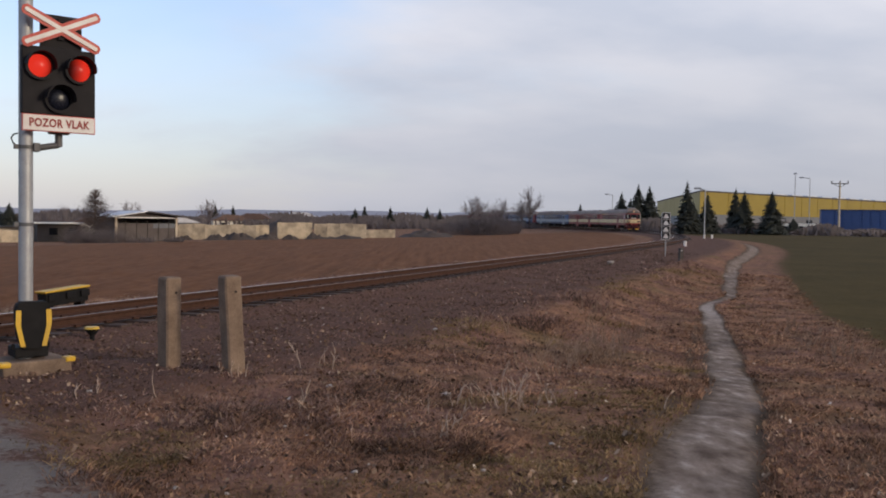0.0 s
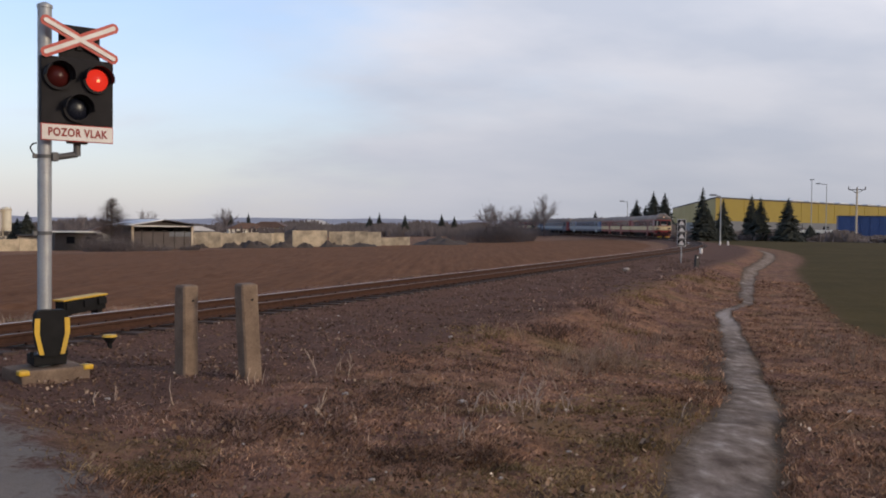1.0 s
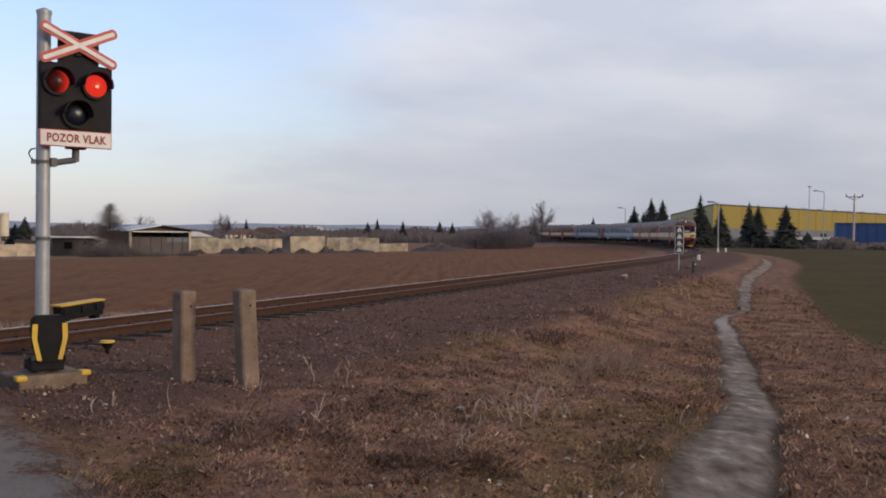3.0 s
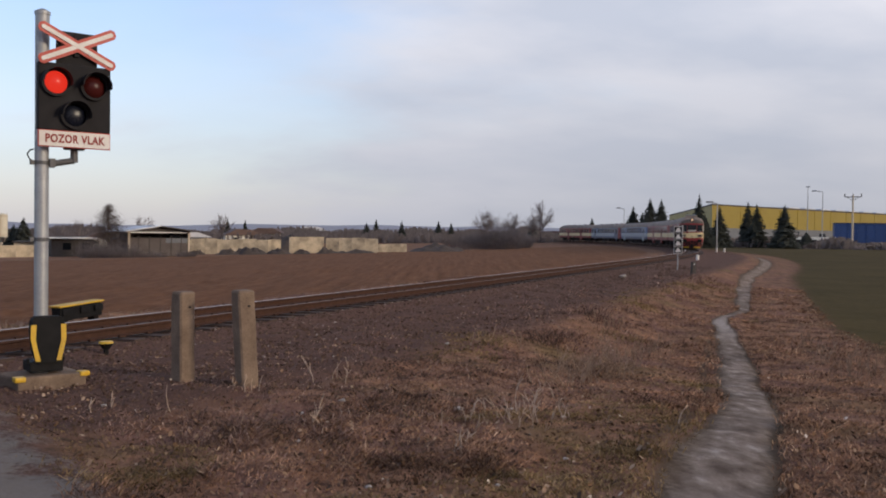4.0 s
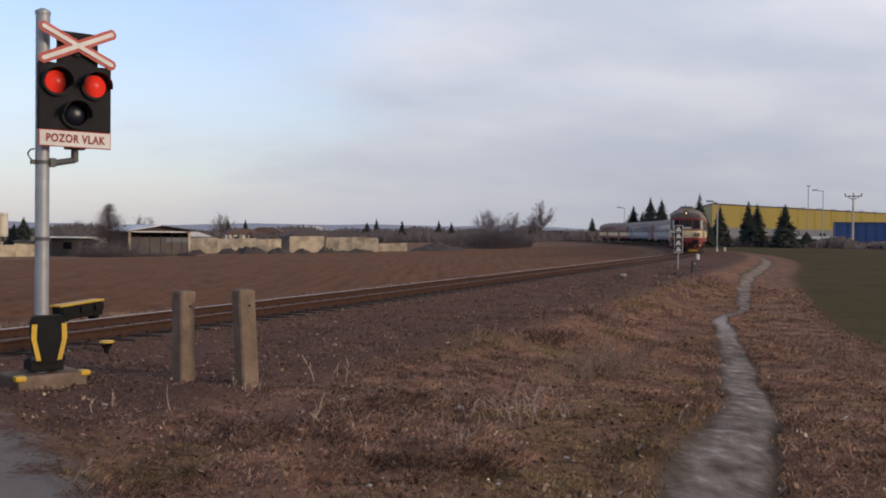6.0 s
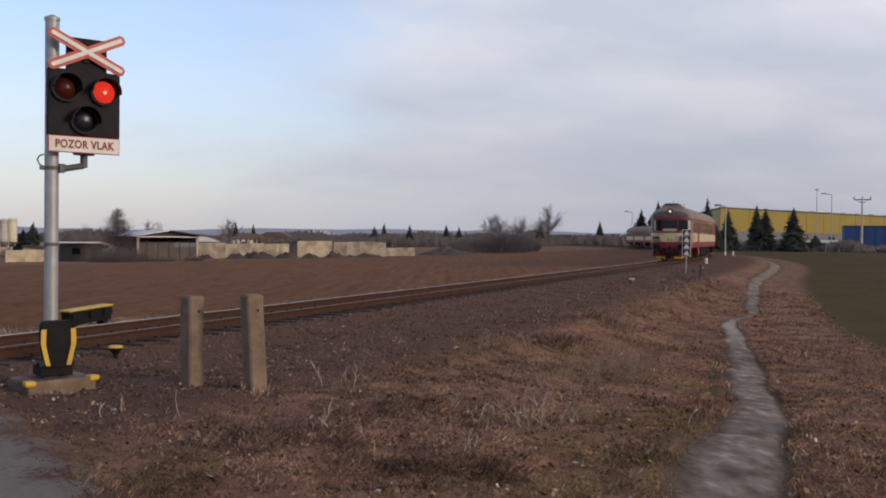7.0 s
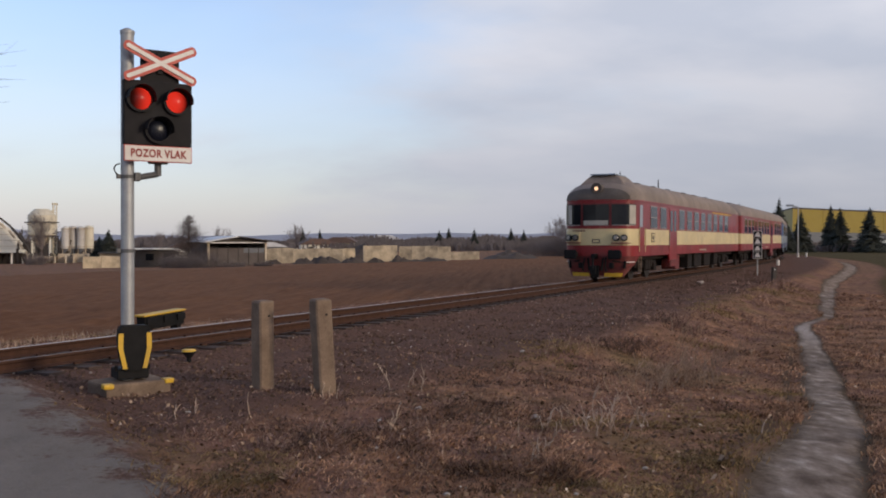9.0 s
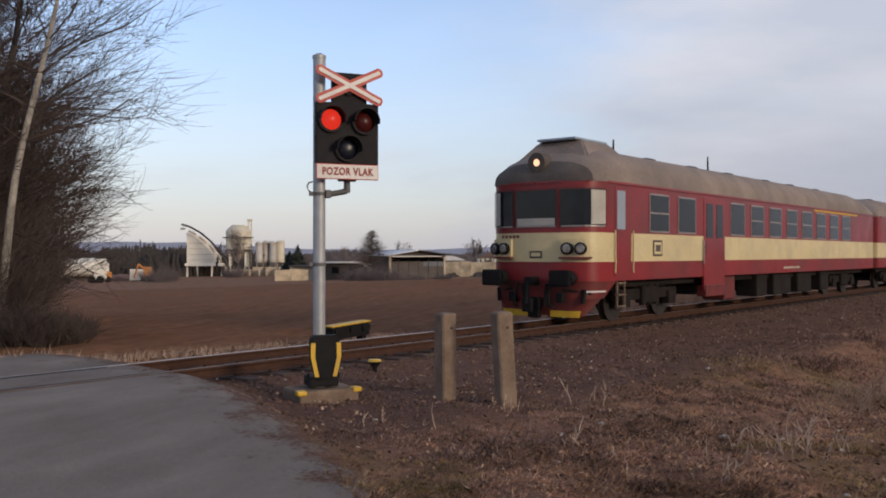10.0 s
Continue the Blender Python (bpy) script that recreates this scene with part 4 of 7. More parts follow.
def cab_front(car, plan):
    """Windows, lamps, apron, buffers and coupling of the leading cab."""
    # three windscreen panes and the wrapped corner panes
    for a0, a1, nm in ((-0.52, 0.52, "windscreen"), (0.62, 1.70, "side_screen"), (-1.70, -0.62, "side_screen")):
        fr = part("window_surround", plan.patch(bm_new(), a0 - 0.035, a1 + 0.035, 2.16, 3.02, 0.014, 0.03, n=24), M["dull_red"], car)
        part(nm, plan.patch(bm_new(), a0, a1, 2.20, 2.98, 0.026, 0.02, n=24), M["glass"], fr)
        if nm == "windscreen":
            part("sill_panel", plan.patch(bm_new(), a0 + 0.03, a1 - 0.03, 2.20, 2.36, 0.031, 0.02, n=8), M["blind"], fr)
        else:
            sg = 1 if a0 > 0 else -1
            # +x strip paints the sky seen through the panes; -x one is a curtain
            part("curtain", plan.patch(bm_new(), sg * (1.30 if sg < 0 else 1.00), sg * (1.68 if sg < 0 else 1.16), 2.22, 2.96, 0.031, 0.02, n=12), M["blind"], fr, "pale corner window strip, curtained on one side, painted sky light on the other")
        part("sill_strip", plan.patch(bm_new(), a0 + 0.02, a1 - 0.02, 2.165, 2.195, 0.028, 0.03, n=8), M["window_frame"], fr)
    # headlamp clusters on small shelves
    for sg in (-1, 1):
        sh = plan.patch(bm_new(), sg * 0.64, sg * 1.26, 1.50, 1.90, 0.06, 0.09, n=6)
        shelf = part("lamp_panel", sh, M["cream"], car)
        ledge = plan.patch(bm_new(), sg * 0.62, sg * 1.30, 1.47, 1.51, 0.12, 0.15, n=6)
        part("lamp_ledge", ledge, M["dull_red"], shelf)
        for a in (0.81, 1.09):
            x0, y0 = plan.at(sg * a, 0.05)
            x1, y1 = plan.at(sg * a, 0.15)
            r = bm_new()
            tube(r, (x0, y0, 1.69), (x1, y1, 1.69), 0.134, n=20)
            lamp = part("headlamp", r, M["black"], shelf, "round headlamp in a dark rim", smooth=True)
            x2, y2 = plan.at(sg * a, 0.165)
            q = bm_new()
            tube(q, (x1, y1, 1.69), (x2, y2, 1.69), 0.098, 0.08, n=20)
            part("reflector", q, M["lamp_half"], car)
    # upper headlamp in the roof dome
    t = bm_new()
    tube(t, (0, -0.62, 3.62), (0, -0.32, 3.60), 0.22, n=20)
    part("top_lamp_housing", t, M["soot"], car, "round top headlamp housing", smooth=True)
    t = bm_new()
    tube(t, (0, -0.33, 3.60), (0, -0.305, 3.60), 0.085, 0.07, n=18)
    part("top_lamp", t, M["head_lit"], car, "lit warm headlamp")
    # raised roof box above the cab
    t = bm_new()
    poly = [(-0.95, 3.72), (-0.60, 4.14), (-0.50, 4.18), (0.50, 4.18), (0.60, 4.14), (0.95, 3.72)]
    prism(t, poly, -0.95, -3.0)
    for v in t.verts:
        if v.co.z > 4.0:
            v.co.y += -0.35 if v.co.y > -1.5 else 0.35
    bmesh.ops.bevel(t, geom=t.edges[:], offset=0.04, segments=2, affect="EDGES")
    part("roof_box", t, M["roof"], car, "raised grey ventilator box")
    t = bm_new()
    box(t, (0, -1.90, 4.20), (1.02, 1.5, 0.06), bevel=0.02)
    part("roof_box_lid", t, M["white_band"], car)
    for x, y, h in ((0.25, -4.4, 0.55), (0.0, -10.0, 0.55)):
        t = bm_new()
        tube(t, (x, y, 3.95), (x, y, 3.98 + h), 0.035, 0.02, n=6)
        part("aerial", t, M["black"], car)
    # apron below the floor, with its yellow lower edge
    def tapered(a0t, a1t, a0b, a1b, za, zb, out_t, out_b, n=18):
        t = bm_new()
        rows = []
        for i in range(n + 1):
            f = i / n
            top, low = a0t + (a1t - a0t) * f, a0b + (a1b - a0b) * f
            q = []
            for a, o, z in ((top, out_t, zb), (low, out_b, za), (low, out_b - 0.05, za), (top, out_t - 0.05, zb)):
                x, y = plan.at(a, o)
                q.append(t.verts.new((x, y, z)))
            rows.append(q)
        for p, q in zip(rows, rows[1:]):
            for i in range(4):
                j = (i + 1) % 4
                t.faces.new((p[i], p[j], q[j], q[i]))
        t.faces.new(rows[0])
        t.faces.new(rows[-1][::-1])
        return t
    part("apron", tapered(-2.15, 2.15, -1.72, 1.72, 0.60, Z0, -0.01, -0.06), M["dull_red"], car, "dirty red apron", smooth=True)
    part("rail_guard", tapered(-1.66, 1.66, -1.12, 1.12, 0.22, 0.60, -0.075, -0.12), M["dull_red"], car, smooth=True)
    for a0, a1 in ((-1.02, -0.30), (0.30, 1.02)):
        part("yellow_edge", tapered(a0 * 1.04, a1 * 1.04, a0, a1, 0.19, 0.33, -0.085, -0.10, 8), M["yellow_paint"], car)
    for sg in (-1, 1):
        pp = bm_new()
        tube(pp, (sg * 0.66, FRONT, 0.80), (sg * 1.22, FRONT - 0.30, 0.72), 0.03, n=6)
        tube(pp, (sg * 1.12, FRONT - 0.18, 0.80), (sg * 1.09, FRONT - 0.16, 0.50), 0.05, n=8)
        tube(pp, (sg * 0.30, FRONT + 0.03, 0.92), (sg * 0.25, FRONT + 0.05, 0.42), 0.04, n=6)
        box(pp, (sg * 0.62, FRONT - 0.02, 0.62), (0.16, 0.16, 0.22), bevel=0.03)
        part("pipework", pp, M["black"], car, "black air pipes and cocks")
    part("front_badge", plan.patch(bm_new(), -0.16, 0.16, 1.48, 1.64, 0.012, 0.02, n=2), M["soot"], car)
    part("front_badge_plate", plan.patch(bm_new(), -0.12, 0.12, 1.52, 1.60, 0.016, 0.02, n=2), M["cream"], car)
    for i in range(5):
        part("number_bar", plan.patch(bm_new(), 0.45 + 0.11 * i, 0.52 + 0.11 * i, 1.93, 1.99, 0.010, 0.02, n=1), M["dull_red"], car)
    for sg in (-1, 1):
        b = bm_new()
        tube(b, (sg * 0.875, FRONT - 0.2, 1.05), (sg * 0.875, FRONT + 0.42, 1.05), 0.13, n=14)
        tube(b, (sg * 0.875, FRONT + 0.02, 1.05), (sg * 0.875, FRONT + 0.24, 1.05), 0.17, n=14)
        part("buffer", b, M["black"], car, "black buffer", smooth=True)
        b = bm_new()
        box(b, (sg * 0.875, FRONT + 0.46, 1.05), (0.50, 0.06, 0.36), bevel=0.05)
        part("buffer_plate", b, M["black"], car)
        h = bm_new()
        for k in range(7):
            a0, a1 = k / 7, (k + 1) / 7
            f = lambda a: (sg * (0.42 + 0.05 * a), FRONT + 0.06 + 0.14 * math.sin(a * math.pi), 0.92 - 0.5 * math.sin(a * math.pi * 0.55))
            tube(h, f(a0), f(a1), 0.03, n=6)
        part("brake_hose", h, M["black"], car)
        ln = plan.patch(bm_new(), sg * 1.15, sg * 1.75, 0.74, 0.775, -0.02, 0.03, n=4)
        part("white_line", ln, M["sign_white"], car)
    c = bm_new()
    box(c, (0, FRONT + 0.16, 0.98), (0.16, 0.42, 0.20), bevel=0.03)
    tube(c, (0, FRONT + 0.34, 0.98), (0, FRONT + 0.40, 0.50), 0.045, n=8)
    box(c, (0, FRONT + 0.34, 0.46), (0.24, 0.12, 0.30), bevel=0.03)
    box(c, (0, FRONT + 0.06, 0.40), (0.30, 0.14, 0.46), bevel=0.04)
    part("coupling_hook", c, M["black"], car, "black screw coupling hanging from its hook")


CARS = [build_car("motor", "red and cream diesel railcar with a sooty grey roof"),
        build_car("trailer", "red and cream passenger coach coupled behind the railcar"),
        build_car("blue", "blue and white passenger coach in the train"),
        build_car("blue_motor", "blue railcar with a red cab end in mid train")]
CARS.append(copy_thing(CARS[1], Matrix.Identity(4)))


def front_s(t):
    """How far along the track the train's nose is."""
    return 16.75 + 17.25 * (10 - t) - 0.17 * (10 - t) ** 2


def car_pose(i, t):
    s = front_s(t) + CAR * i
    xa, ya, _ = on_track(s + 3.6)
    xb, yb, _ = on_track(s + 20.6)
    d = Vector((xa - xb, ya - yb, 0)).normalized()
    return pose(xa + d.x * 3.6, ya + d.y * 3.6, 0.0, 0, 0, math.degrees(math.atan2(-d.x, d.y)))


# ---- the level crossing ----
def ring_tube(bm, c, axis, r_out, r_in, depth, n=24, cut=1.0):
    """A ring or, cut below 1, a hood open below."""
    q = Vector(axis).to_track_quat("Z", "Y").to_matrix().to_4x4()
    t = Matrix.Translation(c) @ q
    k = int(n * cut)
    a0 = math.pi / 2 - math.pi * cut
    rows = []
    for i in range(k + (0 if cut == 1.0 else 1)):
        a = a0 + 2 * math.pi * i / n
        ca, sa = math.cos(a), math.sin(a)
        rows.append([bm.verts.new(t @ Vector((r * ca, r * sa, z))) for r, z in ((r_in, 0), (r_out, 0), (r_out, depth), (r_in, depth))])
    pairs = list(zip(rows, rows[1:])) + ([(rows[-1], rows[0])] if cut == 1.0 else [])
    for u, v in pairs:
        for j in range(4):
            bm.faces.new((u[j], u[(j + 1) % 4], v[(j + 1) % 4], v[j]))
    if cut < 1.0:
        bm.faces.new(rows[0][::-1])
        bm.faces.new(rows[-1])
    return bm


def lens_dome(r, bulge, sign, n=24, k=5):
    """Half a lens, bulging to -y (sign -1) or +y."""
    bm = bm_new()
    top = bm.verts.new((0, sign * bulge, 0))
    prev = None
    for i in range(1, k + 1):
        f = i / k
        ringv = [bm.verts.new((r * f * math.cos(2 * math.pi * j / n), sign * bulge * math.sqrt(max(0, 1 - f * f)), r * f * math.sin(2 * math.pi * j / n))) for j in range(n)]
        for j in range(n):
            if prev is None:
                bm.faces.new((top, ringv[j], ringv[(j + 1) % n]))
            else:
                bm.faces.new((prev[j], ringv[j], ringv[(j + 1) % n], prev[(j + 1) % n]))
        prev = ringv
    return bm


LAMPS = []


def build_crossing_light():
    x, y = polar(-24.42, 11.35)
    z = gz(x, y)
    cl = thing("crossing_light", pose(x, y, 0, 0, 0, 38.0), "grey steel crossing light post with red lamps and a crossbuck", "crossing signal")
    t = bm_new()
    tube(t, (0, 0, z), (0, 0, 4.0), 0.076, n=24)
    pole = part("pole", t, M["galv"], cl, smooth=True)
    t = bm_new()
    tube(t, (0, 0, 3.995), (0, 0, 4.03), 0.084, 0.084, n=24)
    tube(t, (0, 0, 4.03), (0, 0, 4.06), 0.084, 0.03, n=24)
    part("pole_cap", t, M["galv"], pole, smooth=True)
    for zz in (1.45, 2.32):
        t = bm_new()
        ring_tube(t, (0, 0, zz - 0.02), (0, 0, 1), 0.086, 0.074, 0.04)
        box(t, (-0.10, 0, zz), (0.05, 0.05, 0.05))
        if zz > 2:
            box(t, (0.10, -0.02, zz), (0.07, 0.12, 0.10), bevel=0.01)
        part("clamp", t, M["dark_steel"], cl)
    t = bm_new()
    tube(t, (0.09, -0.03, 2.31), (0.34, -0.05, 2.36), 0.036, n=12)
    tube(t, (0.34, -0.05, 2.34), (0.34, -0.05, 2.52), 0.042, n=12)
    box(t, (0.34, -0.05, 2.50), (0.22, 0.10, 0.04), bevel=0.01)
    part("bracket", t, M["dark_steel"], cl, "dark grey steel bracket", smooth=True)
    t = bm_new()
    pts = [(-0.09, 0.0, 2.33), (-0.13, 0.01, 2.36), (-0.155, 0.0, 2.41), (-0.13, 0.0, 2.455), (-0.085, 0.0, 2.47)]
    for a, b in zip(pts, pts[1:]):
        tube(t, a, b, 0.008, n=6)
    part("cable", t, M["black"], cl)
    # lamp case
    t = bm_new()
    box(t, (0.355, -0.16, 3.06), (0.79, 0.10, 0.75), bevel=0.012)
    box(t, (0.355, -0.10, 3.06), (0.75, 0.06, 0.71), bevel=0.01)
    case = part("lamp_case", t, M["signal_black"], cl, "black lamp case")
    t = bm_new()
    box(t, (0.385, -0.15, 3.61), (0.45, 0.04, 0.40), bevel=0.008)
    part("upper_board", t, M["signal_black"], cl)
    for lx, lz, nm in ((0.140, 3.215, "left"), (0.560, 3.205, "right"), (0.345, 2.862, "low")):
        t = bm_new()
        ring_tube(t, (lx, -0.205, lz), (0, -1, 0), 0.158, 0.128, 0.05)
        part("lamp_rim", t, M["signal_black"], case, smooth=True)
        t = bm_new()
        ring_tube(t, (lx, -0.24, lz), (0, -1, 0), 0.160, 0.150, 0.14, n=30, cut=0.56)
        part("hood", t, M["signal_black"], case, "black lamp hood", smooth=True)
        if nm == "low":
            t = lens_dome(0.126, 0.045, -1)
            part("clear_lens", t, M["white_lens"], case, "dark unlit lens", smooth=True, at=pose(lx, -0.215, lz))
            continue
        t = bm_new()
        bmesh.ops.create_uvsphere(t, u_segments=32, v_segments=20, radius=0.158)
        lamp = part("flashing_lamp", t, M["red_lamp"], cl, "red flashing lamp", smooth=True, at=pose(lx, -0.122, lz))
        if nm == "right":
            t = bm_new()
            tube(t, (0.0, -0.150, -0.01), (0.0, -0.162, -0.01), 0.022, 0.012, n=12)
            part("filament_spot", t, M["lamp_core"], lamp)
        LAMPS.append((lamp, lx - 0.05, lz, nm))
    # plate with its words
    t = bm_new()
    box(t, (0.35, -0.215, 2.585), (0.79, 0.014, 0.19), bevel=0.003)
    plate = part("warning_plate", t, M["sign_red"], cl, "white plate with red words")
    t = bm_new()
    box(t, (0.35, -0.226, 2.585), (0.77, 0.012, 0.17), bevel=0.002)
    part("plate_face", t, M["sign_white"], plate)
    cu = bpy.data.curves.new("inscription", "FONT")
    cu.body, cu.size, cu.extrude, cu.align_x, cu.align_y = "POZOR VLAK", 0.126, 0.002, "CENTER", "CENTER"
    cu.space_character = 1.12
    cu.offset = 0.0042
    cu.materials.append(M["sign_text"])
    words = new("inscription", cu)
    words.parent = plate
    words.matrix_basis = pose(0.35, -0.235, 2.583, 90) @ Matrix.Diagonal((0.77, 1.0, 1, 1))
    # crossbuck: two boards with red edges and clipped corners
    def clipped(L, h, c, depth, m):
        bm = prism(bm_new(), [(-L, -h + c), (-L + c, -h), (L - c, -h), (L, -h + c), (L, h - c), (L - c, h), (-L + c, h), (-L, h - c)], -depth, 0.0)
        bmesh.ops.transform(bm, matrix=m, verts=bm.verts[:])
        return bm
    for a, dy in ((25.5, -0.215), (-25.5, -0.222)):
        m = pose(0.375, dy, 3.645, 0, a, 0)
        arm = part("crossbuck_arm", clipped(0.46, 0.058, 0.032, 0.014, m), M["sign_red"], cl, "white crossbuck board with a red border")
        part("white_stripe", clipped(0.43, 0.0235, 0.013, 0.018 if a < 0 else 0.0268, m), M["sign_white"], arm)
    for zz in (3.55, 3.75):
        part("crossbuck_holder", box(bm_new(), (0.375, -0.18, zz), (0.06, 0.05, 0.04)), M["signal_black"], cl)
    for ob in cl.children:
        if ob.name.split(".")[0] in ("lamp_case", "upper_board", "flashing_lamp", "warning_plate", "crossbuck_arm", "crossbuck_holder"):
            ob.matrix_basis = pose(-0.05, 0, 0) @ ob.matrix_basis
    # guard at the foot, with two yellow stripes
    t = bm_new()
    prism(t, [(-0.115, 0.59), (0.165, 0.59), (0.198, 0.555), (0.205, 0.42), (0.185, 0.20), (0.13, 0.06), (-0.08, 0.06), (-0.135, 0.20), (-0.155, 0.42), (-0.148, 0.555)], -0.24, -0.10)
    bmesh.ops.bevel(t, geom=t.edges[:], offset=0.012, segments=2, affect="EDGES")
    guard = part("foot_guard", t, M["black"], cl, "black guard with two yellow stripes")
    for sg in (-1, 1):
        t = bm_new()
        c0 = 0.025
        prism(t, [(c0 + sg * 0.13, 0.50), (c0 + sg * 0.185, 0.50), (c0 + sg * 0.19, 0.34), (c0 + sg * 0.135, 0.09), (c0 + sg * 0.085, 0.09), (c0 + sg * 0.135, 0.32)][::sg], -0.25, -0.238)
        part("yellow_stripe", t, M["yellow_paint"], guard)
    t = bm_new()
    box(t, (0.02, -0.02, 0.02), (0.36, 0.34, 0.12), bevel=0.02)
    for a in (-0.17, 0.20):
        tube(t, (a, -0.15, 0.06), (a, -0.15, 0.12), 0.02, n=6)
    part("base_plate", t, M["black"], cl)
    # concrete footing is separate
    fx, fy = x, y
    ft = thing("concrete_footing", pose(fx, fy, z, 0, 0, 48.1), "worn concrete footing block with yellow painted corners", "footing")
    t = bm_new()
    box(t, (0.02, 0.0, 0.03), (0.78, 0.58, 0.22), bevel=0.03)
    for v in t.verts:
        v.co += Vector((noise.noise(v.co * 9), noise.noise(v.co * 7 + Vector((3, 1, 2))), noise.noise(v.co * 8 + Vector((1, 4, 2))))) * 0.018
    part("block", t, M["concrete"], ft)
    for sg in (-1, 1):
        t = bm_new()
        box(t, (0.02 + sg * 0.36, -0.24, 0.12), (0.12, 0.12, 0.06), rz=0.1 * sg, bevel=0.02)
        part("yellow_corner", t, M["yellow_paint"], ft)


build_crossing_light()


def rough_post(w, h, depth=0.5):
    """A square post with chamfered, chipped edges, its foot in the ground."""
    bm = bm_new()
    r = bmesh.ops.create_cube(bm, size=1.0, matrix=Matrix.Translation((0, 0, (h - depth) / 2)) @ Matrix.Diagonal((w, w, h + depth, 1)))
    bmesh.ops.bevel(bm, geom=[e for e in bm.edges], offset=0.02, segments=1, affect="EDGES")
    bmesh.ops.subdivide_edges(bm, edges=[e for e in bm.edges if abs(e.verts[0].co.z - e.verts[1].co.z) > 0.4], cuts=9)
    for v in bm.verts:
        k = 0.006 if v.co.z < h - 0.05 else 0.014
        v.co += Vector((noise.noise(v.co * 11), noise.noise(v.co * 11 + Vector((5, 0, 0))), noise.noise(v.co * 9 + Vector((0, 5, 0))))) * k
    return bm


def build_posts():
    for b, r, h, rz, lean in ((-16.5, 11.2, 1.06, 52, (0.0, -0.6)), (-12.7, 10.75, 1.10, 40, (0.0, -3.6))):
        x, y = polar(b, r)
        p = thing("concrete_post", pose(x, y, gz(x, y), lean[0], lean[1], rz), "weathered square concrete post standing in the dry verge", "post", "posts by the crossing")
        part("shaft", rough_post(0.205, h), M["concrete"], p)
        t = bm_new()
        tube(t, (0.02, -0.108, h - 0.18), (0.02, -0.098, h - 0.18), 0.014, n=8)
        part("bolt_hole", t, M["black"], p)


build_posts()


